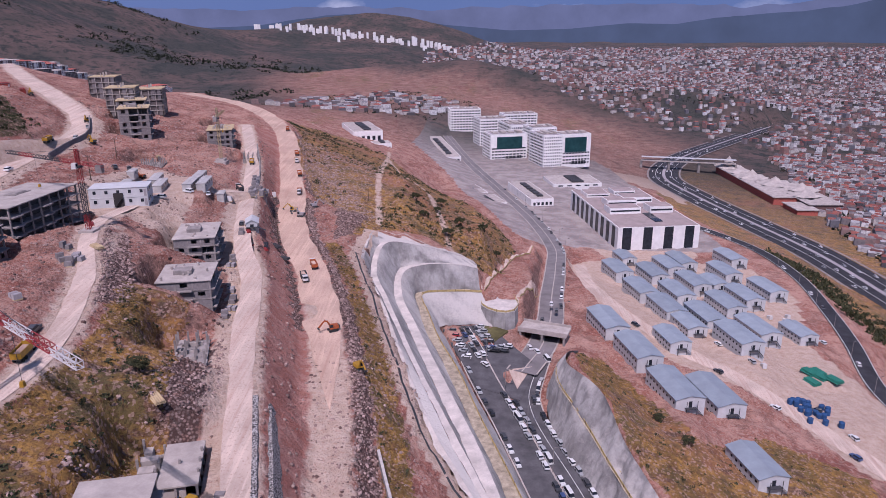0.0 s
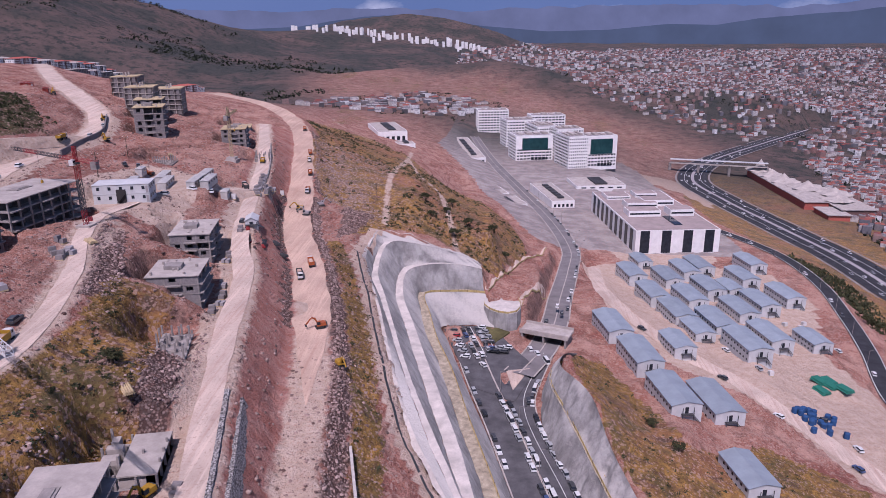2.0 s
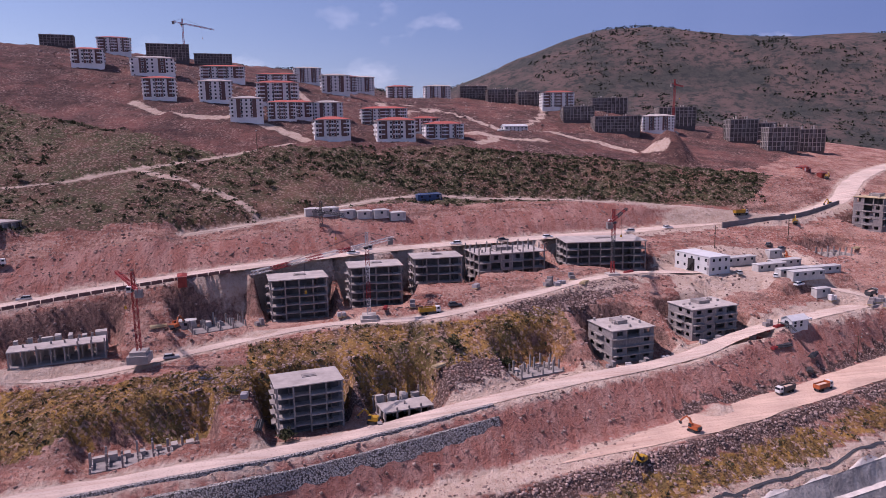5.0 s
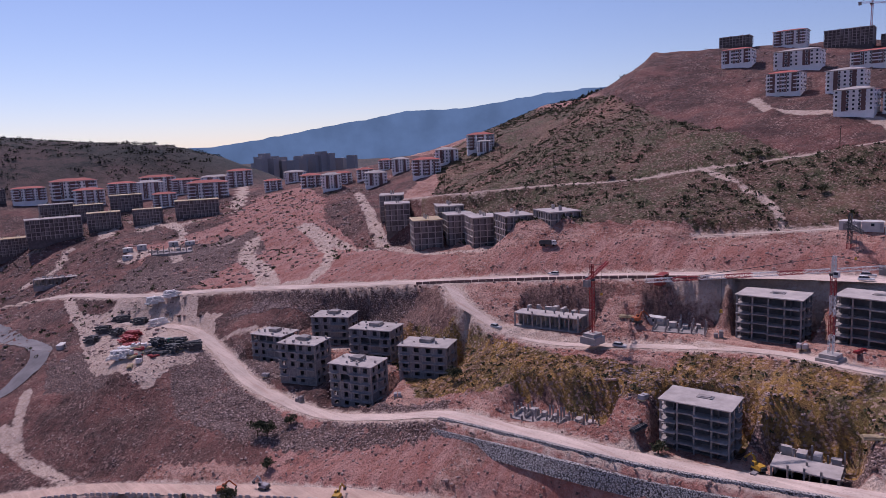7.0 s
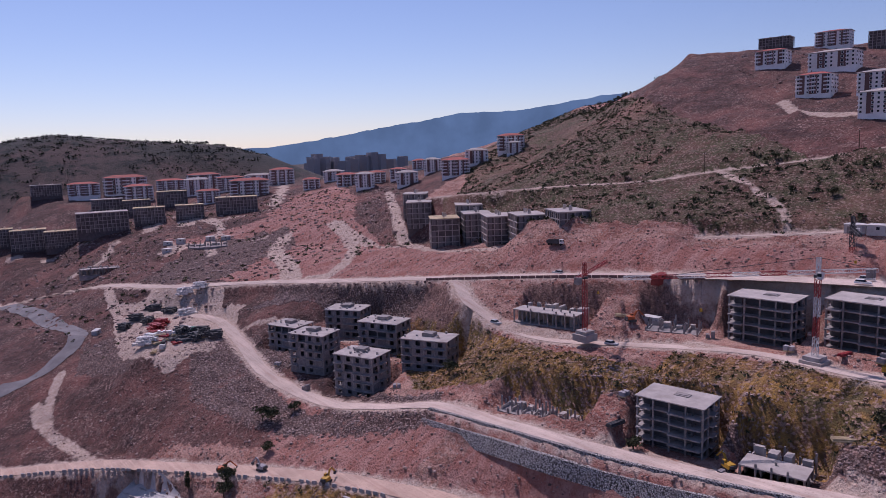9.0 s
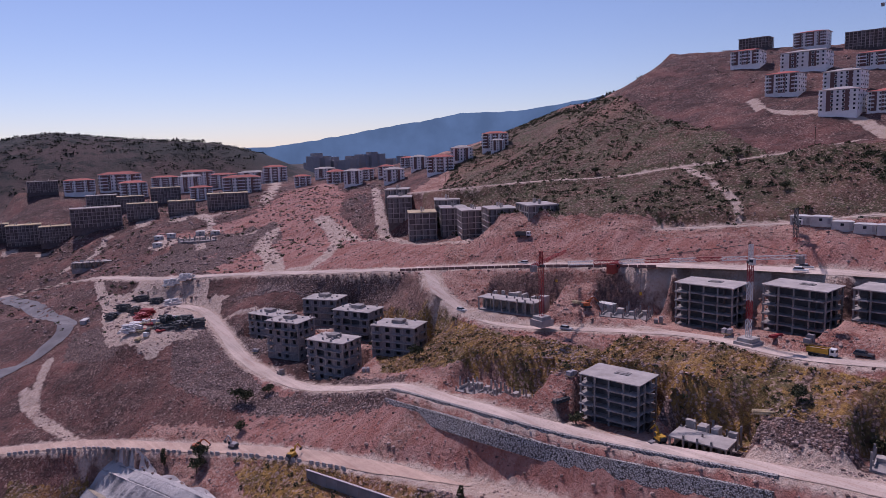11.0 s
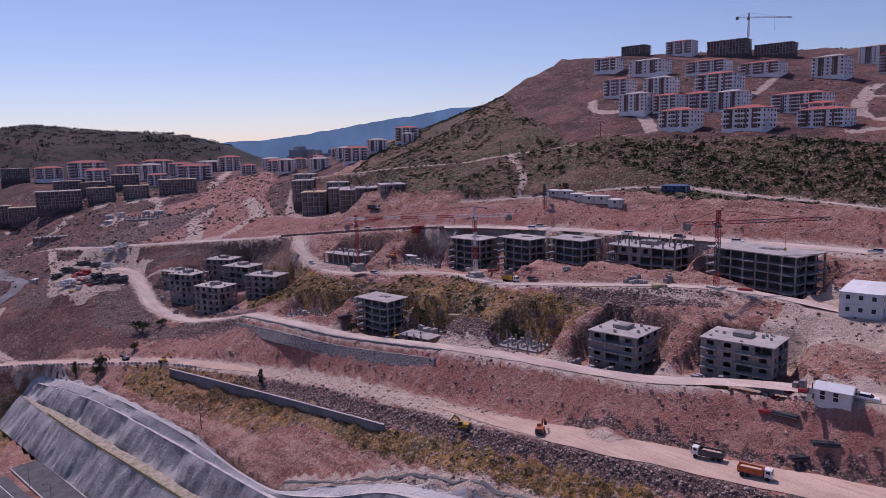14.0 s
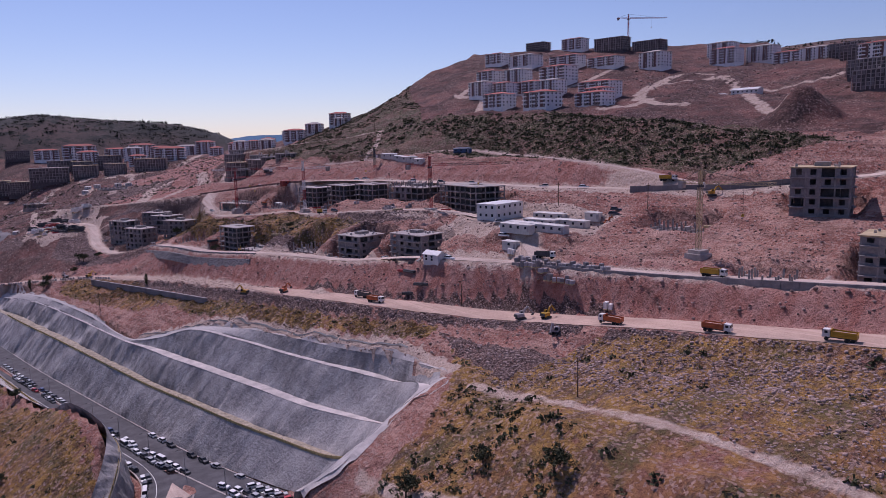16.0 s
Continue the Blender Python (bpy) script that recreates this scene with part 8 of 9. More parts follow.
def car_row(line, side, y0, y1, every, skip=0.12, turn=0.0, lift=0.1):
    p = offset_line(line, side, every)
    for k in range(len(p) - 1):
        if y0 < p[k, 1] < y1 and CAR_RANDOM.random() > skip:
            a = math.degrees(math.atan2(p[k + 1, 1] - p[k, 1], p[k + 1, 0] - p[k, 0])) - 90
            put_car(p[k, 0] + CAR_RANDOM.uniform(-0.1, 0.1), p[k, 1], p[k, 2] + lift, a + turn + CAR_RANDOM.uniform(-4, 4) + (180 if CAR_RANDOM.random() < 0.4 else 0))


car_row(VALLEY_ROAD[1], 1.85, 20, 108, 2.5)
car_row(VALLEY_ROAD[1], 2.95, 30, 108, 2.6, 0.3)
car_row(RAMP[1], 1.5, 46, 112, 2.45)
car_row(VALLEY_ROAD[1], -1.95, 86, 116, 3.4, 0.35)
for row, (off, n_) in enumerate(((0.25, 6), (2.3, 6), (3.4, 6), (5.1, 5), (6.2, 4))):
    for k in range(n_):
        a = Vector((0.8, 128.8, 0)) + ax_v * off + ax_u * (k * 2.05 + (0.4 if row % 2 else 0))
        if CAR_RANDOM.random() < 0.9:
            put_car(a.x, a.y, lot_z(a.x, a.y) + 0.09, 17 + (62 if row in (0, 4) else 0) + CAR_RANDOM.uniform(-5, 5))
for x, y, t in ((8.6, 122.2, 70), (9.4, 121.2, 75), (10.4, 122.4, 70), (11.2, 121.2, 80), (12.0, 122.8, 72), (7.4, 116.2, 30), (16.6, 125.2, 10), (17.8, 123.4, 15), (15.4, 105, 0), (20.6, 139, -8), (24.4, 144, -8), (23.8, 148, -8), (26.6, 152, -8), (19.4, 120, 15)):
    put_car(x, y, (lot_z(x, y) if x < 14 else -4.6) + 0.12, t)
for side, every in ((-6.6, 17), (-3.6, 21), (-1.8, 26), (1.9, 23), (3.6, 18), (6.6, 20)):
    p = offset_line(HIGHWAY[1], side, every * 0.5)
    for k in range(2, len(p) - 1, 2):
        if 120 < p[k, 1] < 520:
            put_car(p[k, 0], p[k, 1], p[k, 2] + 0.4, math.degrees(math.atan2(p[k + 1, 1] - p[k, 1], p[k + 1, 0] - p[k, 0])) - 90 + (180 if side > 0 else 0))
car_row(SIDE_ROAD[1], 1.1, 120, 290, 11, 0.4, 0.0, 0.2)
car_row(HOSPITAL_ROAD[1], 2.3, 150, 330, 5.5, 0.45)
car_row(CAMP_ROAD[1], 1.4, 70, 150, 7, 0.5)
car_row(UPPER[1], 1.5, 40, 150, 9.5, 0.45)
car_row(UPPER[1], -1.4, -30, 60, 16, 0.4)
for x, y, t in ((-53, 97.5, 40), (-47.4, 111.5, 80), (-44.6, 116.6, 60), (-42.2, 119.4, 20), (-34.5, 112.8, 10), (-33.8, 114.8, 10), (-60, 128, 30), (-62, 126.6, 40), (-38.6, 60, 8), (-31, 20.4, 15), (-27.2, -1.5, 5), (62, 128, 10), (58.4, 137, 20), (60, 112, 30), (68, 113, 60), (70, 104, 10), (85, 160, 10), (88, 150, 12)):
    put_car(x, y, ground_z(x, y) + 0.06, t)


def dump_truck(colour, label):
    """A tipper, nose along +y."""
    ob = holder("dump_truck", label, "truck", "site trucks")
    part("chassis", Shape().box(-0.42, 0.42, -1.9, 1.9, 0.38, 0.52), M_STEEL, ob)
    s = Shape()
    s.solid([(-0.5, 1.05, 0.42), (0.5, 1.05, 0.42), (0.5, 1.95, 0.42), (-0.5, 1.95, 0.42)], [(-0.5, 1.05, 1.4), (0.5, 1.05, 1.4), (0.46, 1.84, 1.36), (-0.46, 1.84, 1.36)])
    cab = part("cab", s, M_CRANEW, ob)
    part("windscreen", Shape().box(-0.42, 0.42, 1.87, 1.93, 0.9, 1.26), M_GLASS, cab)
    for x in (-0.5, 0.46):
        part("side_window", Shape().box(x, x + 0.04, 1.25, 1.65, 0.92, 1.24), M_GLASS, cab)
    s = Shape()
    for x0, x1, y0, y1, z0, z1 in ((-0.56, 0.56, -1.95, 0.95, 0.56, 0.66), (-0.58, -0.52, -1.95, 0.95, 0.6, 1.3), (0.52, 0.58, -1.95, 0.95, 0.6, 1.3), (-0.56, 0.56, 0.86, 0.95, 0.6, 1.45), (-0.56, 0.56, -1.95, -1.88, 0.6, 1.2)):
        s.box(x0, x1, y0, y1, z0, z1)
    bed = part("tipper_bed", s, colour, ob, "painted steel tipper bed")
    part("load", Shape().taper(-0.51, 0.51, -1.86, 0.84, 0.67, 1.15, 0.2), M_HAUL, bed, "heaped earth load")
    big = wheel_mesh(0.25, 0.2)
    for x in (-0.44, 0.44):
        for y in (1.4, -0.8, -1.45):
            o = part("wheel", big, None, ob)
            o.location = (x, y, 0.25)
    return ob


def excavator(colour, label, reach=1.0):
    """Tracked excavator, arm along +y."""
    ob = holder("excavator", label, "excavator", "excavators")
    for x in (-0.42, 0.42):
        s = Shape()
        for sgn in (-1, 1):
            s.rod((x - 0.13, sgn * 0.62, 0.2), (x + 0.13, sgn * 0.62, 0.2), 0.2, 10)
        s.box(x - 0.13, x + 0.13, -0.62, 0.62, 0.0, 0.4)
        part("track", s, M_STEEL, ob, "black crawler track")
    part("turntable", Shape().rod((0, 0, 0.4), (0, 0, 0.52), 0.34, 12), M_STEEL, ob)
    part("house", Shape().taper(-0.58, 0.58, -0.95, 0.45, 0.52, 1.05, 0.07), colour, ob, "painted engine house")
    cab = part("cab", Shape().taper(-0.56, -0.12, -0.05, 0.6, 0.53, 1.4, 0.06), colour, ob)
    part("cab_glass", Shape().taper(-0.57, -0.11, 0.05, 0.615, 0.8, 1.3, 0.035), M_GLASS, cab)
    part("counterweight", Shape().taper(-0.5, 0.5, -1.15, -0.94, 0.55, 0.98, 0.05), M_STEEL, ob)
    elbow, wrist = Vector((0.1, 1.35 * reach, 2.05)), Vector((0.1, 2.35 * reach, 0.95))
    part("boom", Shape().beam((0.1, 0.35, 0.85), (0.1, 0.85 * reach, 1.85), 0.2, 0.28).beam((0.1, 0.83 * reach, 1.8), elbow, 0.18, 0.24), colour, ob, "painted boom arm")
    part("stick", Shape().beam(elbow + Vector((0, -0.15, 0.1)), wrist, 0.15, 0.2), colour, ob)
    part("cylinder", Shape().rod((0.1, 0.9 * reach, 2.05), (0.1, 1.55 * reach, 2.1), 0.05, 6), M_CRANEW, ob)
    s = Shape()
    s.solid([wrist + Vector((-0.22, -0.25, -0.45)), wrist + Vector((0.22, -0.25, -0.45)), wrist + Vector((0.22, 0.1, -0.3)), wrist + Vector((-0.22, 0.1, -0.3))],
            [wrist + Vector((-0.22, -0.05, 0.02)), wrist + Vector((0.22, -0.05, 0.02)), wrist + Vector((0.22, 0.2, 0.0)), wrist + Vector((-0.22, 0.2, 0.0))])
    part("bucket", s, M_STEEL, ob, "dark steel bucket")
    return ob


def place_all(model, places):
    for k, (x, y, t) in enumerate(places):
        m = pose(x, y, max(ground_z(x, y), near_line(np.array([x]), np.array([y]), ROADS[1][1])[1][0] if near_line(np.array([x]), np.array([y]), ROADS[1][1])[0][0] < 2.4 else -99) + 0.03, 0, 0, t) @ Matrix.Scale(0.84, 4)
        if k:
            copy_thing(model, m @ Matrix.Scale(1 / 0.84, 4))
        else:
            model.matrix_world = m


place_all(dump_truck(M_ORANGE, "white tipper truck with an orange bed on the haul road"), [(-22, 109.6, 20), (-36.2, 165, 15), (-41, 184, 18), (-50.4, 214, 16), (-33.4, 151.5, 190)])
place_all(dump_truck(M_YELLOW, "tipper truck with a yellow bed on the dirt road"), [(-37.2, 56, 8), (-39.5, 177, 195), (-74.5, 128, 10), (-45.5, 158, 14)])
place_all(dump_truck(M_STEEL, "grey tipper truck parked on the site road"), [(-22.4, 104, 200), (-48, -8, 25), (-20, -40, 150), (-40.4, 131.6, 30)])
place_all(excavator(M_YELLOW, "yellow excavator working on the cut earth"), [(-10, 77.3, 215), (-32.4, 140.5, 100), (-19.6, 46.4, 160), (8.5, 4.5, 120), (-72, 139, 60), (-100, 167, 40), (-80, 153, 200)])
place_all(excavator(M_ORANGE, "orange-red excavator on the haul road"), [(-14.8, 86.4, 120), (17, -13, 60), (-58, 128, 80), (-36, 20, 70)])
place_all(excavator(M_GREYR, "dusty grey excavator digging beside the haul road"), [(-30.2, 137.6, 80), (-28.9, 146, 300), (13, -8, 200)])


# ---------------------------------------------------------------- tower cranes
def lattice(s, a, b, w, bays, r):
    """Four chords and their zigzag bracing from a to b."""
    a, b = Vector(a), Vector(b)
    q = (b - a).to_track_quat("Z", "Y")
    corners = [q @ Vector((x * w / 2, y * w / 2, 0)) for x, y in ((-1, -1), (1, -1), (1, 1), (-1, 1))]
    for c in corners:
        s.beam(a + c, b + c, r, r)
    for k in range(bays):
        p0, p1 = a.lerp(b, k / bays), a.lerp(b, (k + 1) / bays)
        for i in range(4):
            j = (i + 1) % 4
            s.beam(p0 + corners[i], p1 + corners[j], r * 0.7, r * 0.7)
            s.beam(p1 + corners[i], p1 + corners[j], r * 0.6, r * 0.6)


def tower_crane(high, jib, heading, stripes, label, hook=0.6, w=0.52):
    ob = holder("tower_crane", label, "tower crane", "tower cranes")
    part("base", Shape().box(-1.3, 1.3, -1.3, 1.3, -0.8, 0.25).box(-1.0, 1.0, -1.0, 1.0, 0.25, 0.75), M_CONC_LITE, ob, "concrete ballast blocks")
    n = max(3, int(high / 2.2))
    for k in range(n):
        s = Shape()
        lattice(s, (0, 0, 0.6 + (high - 0.6) * k / n), (0, 0, 0.6 + (high - 0.6) * (k + 1) / n), w, 3, 0.062)
        part("mast_section", s, stripes[k % len(stripes)], ob)
    part("slewing_ring", Shape().rod((0, 0, high), (0, 0, high + 0.3), 0.5, 10), M_STEEL, ob)
    d = Vector((math.cos(radians(heading)), math.sin(radians(heading)), 0))
    n_ = Vector((-d.y, d.x, 0))
    c = n_ * 0.55 + Vector((0, 0, high + 0.1))
    cab = part("cab", Shape().box(c.x - 0.3, c.x + 0.3, c.y - 0.3, c.y + 0.3, high - 0.1, high + 0.65), M_CRANEW, ob)
    part("cab_window", Shape().box(c.x - 0.31, c.x + 0.31, c.y - 0.25, c.y + 0.25, high + 0.2, high + 0.55), M_GLASS, cab)
    s = Shape()
    lattice(s, (0, 0, high + 0.3), (0, 0, high + 2.4), w * 0.7, 3, 0.08)
    part("apex", s, stripes[0], ob)
    m = max(3, int(jib / 3))
    z = Vector((0, 0, high + 0.65))
    for k in range(m):
        s = Shape()
        lattice(s, z + d * (0.4 + (jib - 0.4) * k / m), z + d * (0.4 + (jib - 0.4) * (k + 1) / m), 0.42, 4, 0.05)
        part("jib_section", s, stripes[k % len(stripes)] if jib > 9 else stripes[0], ob)
    s = Shape()
    lattice(s, z - d * 0.4, z - d * jib * 0.3, 0.42, 4, 0.05)
    part("counter_jib", s, stripes[0], ob)
    e = z - d * jib * 0.27
    part("counterweight", Shape().box(e.x - 0.4, e.x + 0.4, e.y - 0.4, e.y + 0.4, e.z - 0.9, e.z + 0.1), M_CONC, ob)
    for f in (0.75, -0.28):
        part("tie_rod", Shape().rod((0, 0, high + 2.4), z + d * jib * f + Vector((0, 0, 0.2)), 0.03, 4), M_STEEL, ob)
    t = z + d * jib * hook
    part("cable", Shape().rod(t, t - Vector((0, 0, 4.0)), 0.02, 4), M_STEEL, ob)
    part("hook_block", Shape().taper(t.x - 0.15, t.x + 0.15, t.y - 0.15, t.y + 0.15, t.z - 4.4, t.z - 4.0, 0.04), M_YELLOW, ob)
    return ob


def put_crane(x, y, z, *args):
    tower_crane(*args).matrix_world = pose(x, y, z if z is not None else ground_z(x, y))


put_crane(-29, 17, 26.6, 8.6, 12, 206, (M_REDP, M_REDP, M_REDP), "red tower crane beside a rock niche")
put_crane(-36.7, 47, 27.8, 10.4, 23, -37, (M_CRANEW, M_REDP), "red and white tower crane beside the site road")
put_crane(-47.5, 88.5, 29.9, 9.2, 17, 150, (M_REDP, M_STEEL, M_STEEL), "tower crane with a red jib over the concrete blocks")
put_crane(-50.5, 152, 28.0, 9.5, 10, 100, (M_FORM, M_FORM), "dull yellow tower crane above an excavated pit")
put_crane(-61, 40, 33.6, 7.0, 8, 30, (M_STEEL, M_REDP), "slim tower crane behind the block row")
put_crane(-157, 153, None, 15, 12, 140, (M_REDP,), "red tower crane between grey blocks")
put_crane(-226, -14, None, 14, 18, 150, (M_REDP, M_REDP), "red tower crane on the hilltop")


# ---------------------------------------------------------------- cabins and containers
M_CORR = plain("grey_white_container_steel", (0.5, 0.48, 0.46), 0.6, vary=0.14, scale=0.8, each=0.06)
M_NAVY = plain("navy_container_steel", (0.05, 0.09, 0.18), 0.5, vary=0.15)
M_RUST = plain("red_container_steel", (0.28, 0.05, 0.04), 0.55, vary=0.2)
M_TARP = plain("blue_tarp", (0.03, 0.09, 0.22), 0.6, vary=0.2)
M_PIPE = plain("green_plastic_pipe", (0.03, 0.22, 0.16), 0.45, vary=0.15)


def cabin(long, w, high, storeys, material, label, name="site_cabin", category="site cabin", group="site cabins"):
    """Container cabins, stacked: ribbed walls, roof, doors and windows. Front along x, facing -y."""
    ob = holder(name, label, category, group)
    h = high / storeys
    for k in range(storeys):
        s = Shape().box(-long / 2, long / 2, -w / 2, w / 2, k * h - (0.4 if k == 0 else 0), (k + 1) * h - 0.06)
        part("body", s, material, ob)
        n = max(1, int(long / 1.6))
        for i in range(n):
            x = -long / 2 + (i + 0.5) * long / n
            part("window", Shape().box(x - 0.22, x + 0.22, -w / 2 - 0.05, -w / 2, k * h + h * 0.42, k * h + h * 0.76), M_GLASS, ob)
            part("window", Shape().box(x - 0.22, x + 0.22, w / 2, w / 2 + 0.05, k * h + h * 0.42, k * h + h * 0.76), M_GLASS, ob)
        for i in range(3 if w > 3 else 0):
            y = -w * 0.3 + i * w * 0.3
            part("window", Shape().box(long / 2, long / 2 + 0.05, y - 0.22, y + 0.22, k * h + h * 0.42, k * h + h * 0.76), M_GLASS, ob)
        part("door", Shape().box(long / 2 - 0.5, long / 2 - 0.14, -w / 2 - 0.05, -w / 2, k * h + 0.05, k * h + h * 0.78), M_GREYR, ob)
        part("ledge", Shape().box(-long / 2 - 0.04, long / 2 + 0.04, -w / 2 - 0.06, w / 2 + 0.06, (k + 1) * h - 0.06, (k + 1) * h), M_PANEL, ob)
    part("roof", Shape().hip(-long / 2 - 0.1, long / 2 + 0.1, -w / 2 - 0.1, w / 2 + 0.1, high, high + 0.22), material, ob)
    return ob


office = cabin(8.6, 4.6, 3.0, 2, M_PANEL, "two-storey white site office with a pale sheet roof", "site_office", "site office", "")
office.matrix_world = pose(-51.5, 106.8, 29.7, 0, 0, 14)
# solid box: its near-black colour replaces the shade of a stairwell
entry = part("entrance", Shape().box(-0.7, 0.7, -2.55, -2.3, 0.05, 2.2), M_OPENING_SHADE, office, "solid dark box painted as the shade of an open stairwell")
part("stair", Shape().beam((-0.6, -2.75, 0.1), (0.6, -2.75, 1.5), 0.3, 0.06), M_STEEL, entry)
long_white = cabin(6.6, 1.5, 1.25, 1, M_CORR, "long pale container cabin in the site yard")
for k, (x, y, t) in enumerate(((-55.6, 116.4, 102), (-50.6, 119.4, 102), (-45.6, 120.6, 98), (-43.4, 121.4, 98), (-53.4, 124.2, 102), (-46.2, 126.6, 98))):
    m = pose(x, y, ground_z(x, y) + 0.05, 0, 0, t)
    copy_thing(long_white, m) if k else None
    if not k:
        long_white.matrix_world = m
white = cabin(2.9, 1.2, 1.2, 1, M_CORR, "white container cabin above the dirt road")
spots_w = [(-65.5 - 0.27 * k * 1.0, 38.4 + k * 3.1, 106) for k in range(6)] + [(-58, 125, 100), (-41, 122.6, 100), (-17.8, -156, 150), (-12, -152, 150), (-14, -158, 150), (-26, -150, 155), (-30, -146, 150), (-148.5, 96, 96), (-143, 92, 96), (20, -95, 60), (-40, 20.5, 100)]
for k, (x, y, t) in enumerate(spots_w):
    m = pose(x, y, ground_z(x, y) + 0.05, 0, 0, t)
    if k:
        copy_thing(white, m)
    else:
        white.matrix_world = m
blue = cabin(5.2, 1.2, 1.2, 1, M_NAVY, "navy blue shipping container beside the track", "shipping_container", "container", "shipping containers")
blue.matrix_world = pose(-76, 61, ground_z(-76, 61) + 0.05, 0, 0, 106)
red_box = cabin(2.8, 1.2, 1.2, 1, M_RUST, "red shipping container beside the dirt road", "shipping_container", "container", "shipping containers")
red_box.matrix_world = pose(-104, 164, ground_z(-104, 164) + 0.05, 0, 0, 120)
for x, y, t in ((-101.5, 166.5, 120), (-103, 162, 30), (-42.5, 20, 10)):
    copy_thing(red_box, pose(x, y, ground_z(x, y) + 0.05, 0, 0, t))
hut = shed(3.4, 2.0, 1.2, M_PANEL, "small white site shed with a blue front")
hut.matrix_world = pose(-32.1, 110.4, 24.15, 0, 0, 14)
terrace = shed(7.5, 3.2, 1.8, M_PANEL, "low white shed on the upper terrace")
terrace.matrix_world = pose(-147, 93, ground_z(-147, 95) + 0.1, 0, 0, 8)


# ---------------------------------------------------------------- stacks, heaps and yard goods
def block_stack(label, material, seed):
    r = random.Random(seed)
    ob = holder("block_stack", label, "stack", "stacks of building blocks")
    for k in range(2):
        x, y = 0.0, k * 0.7 - 0.35
        part("pallet", Shape().box(x - 0.44, x + 0.44, y - 0.28, y + 0.28, -0.1, 0.06), M_FORM, ob)
        part("pallet_load", Shape().taper(x - 0.42, x + 0.42, y - 0.27, y + 0.27, 0.06, r.choice((0.6, 0.8, 1.0)), 0.015), material, ob)
    return ob


stack_a, stack_b = block_stack("grey building blocks stacked on pallets", M_BLOCK, 1), block_stack("dark wrapped blocks on pallets", M_GREYR, 2)
r = random.Random(9)
SPOTS_S = [(-37.2 - 0.24 * k * 1.1, 129 + k * 1.15) for k in range(14)] + [(-36.0 - 0.24 * k, 131 + k * 1.3) for k in range(8)] + [(-27.4, 80.4), (-27.2, 83), (-27.8, 85.6), (-32, 105), (-33, 108), (-31.4, 96.5), (-31.8, 99), (-29.4, 89.6),
           (-43.6, 76), (-43.2, 77.4), (-44.6, 76.6), (-44, 78.4), (-46.5, 81), (-38.5, 43), (-39, 53.6), (-42.4, 64), (-39.4, 31), (-11, -8), (-12.4, -18), (-10.6, -30), (-12, -38), (-21, 31), (-17.2, 46.8), (-12.6, -44), (-1.8, -24), (-2.5, -38)]
for k, (x, y) in enumerate(SPOTS_S):
    m = pose(x + r.uniform(-0.2, 0.2), y, ground_z(x, y) + 0.05, 0, 0, r.uniform(0, 90))
    model = (stack_a, stack_b)[k % 2]
    if k < 2:
        model.matrix_world = m
    else:
        copy_thing(model, m)


def bundle(label, material, n, long, rad):
    """A pile of long goods."""
    ob = holder("pipe_bundle", label, "bundle", "bundles of long goods")
    for row in range(2):
        s = Shape()
        for k in range(n - row):
            x = (k - (n - row - 1) / 2) * rad * 2.05
            z = rad + row * rad * 1.75
            s.rod((x, -long / 2, z), (x, long / 2, z), rad, 6)
        part("pipe_layer", s, material, ob)
    return ob


def scatter(model, places):
    for k, (x, y, t) in enumerate(places):
        m = pose(x, y, ground_z(x, y) + 0.03, 0, 0, t)
        if k:
            copy_thing(model, m)
        else:
            model.matrix_world = m


yard = [(5 + 10 * r.random(), -71 + 10 * r.random(), r.uniform(0, 180)) for _ in range(60)]
scatter(bundle("dark steel bars in a bundle", M_STEEL, 4, 2.6, 0.12), yard[:18] + [(-29, 113, 40), (-27.6, 111.4, 60), (-29.6, 108.4, 10), (-17, 33, 90)])
scatter(bundle("rusty red formwork props in a heap", M_REDP, 4, 2.0, 0.09), yard[18:28] + [(-32.4, 109.4, 20), (-32.8, 107.6, 70), (-31.6, 106.2, 110), (-29.2, 106.8, 30), (-49, 92, 30), (-38.8, 49.5, 80)])
scatter(bundle("pale timber formwork boards", M_FORM, 5, 2.2, 0.1), yard[28:40] + [(-43.2, 82, 50), (-36.8, 17.6, 20), (-25.4, 55.6, 40), (-62, 146, 20)])
scatter(bundle("green plastic pipes in stacks", M_PIPE, 5, 3.0, 0.2), [(74, 126.6, 20), (76.4, 128, 22), (75, 130, 20), (78, 126, 22), (77, 130.4, 16), (5.5, -69, 60)])
def stockpile(long, w, high, material, label, seed):
    """A heap of long goods thrown on one another."""
    q = random.Random(seed)
    ob = holder("stockpile", label, "stockpile", "heaps of building goods in the yard")
    for layer in range(3):
        s = Shape()
        for k in range(16):
            f = 1 - layer * 0.27
            x, y, z = q.uniform(-w, w) * 0.5 * f, q.uniform(-long, long) * 0.25 * f, high * (layer + q.random()) / 3
            a = q.gauss(0, 0.16) + (1.57 if q.random() < 0.12 else 0)
            dx, dy = math.sin(a) * long * 0.28, math.cos(a) * long * 0.28
            s.beam((x - dx, y - dy, z), (x + dx, y + dy, z + q.uniform(-0.1, 0.25)), q.uniform(0.12, 0.3), q.uniform(0.12, 0.4))
        part("goods_layer", s, material, ob)
    return ob


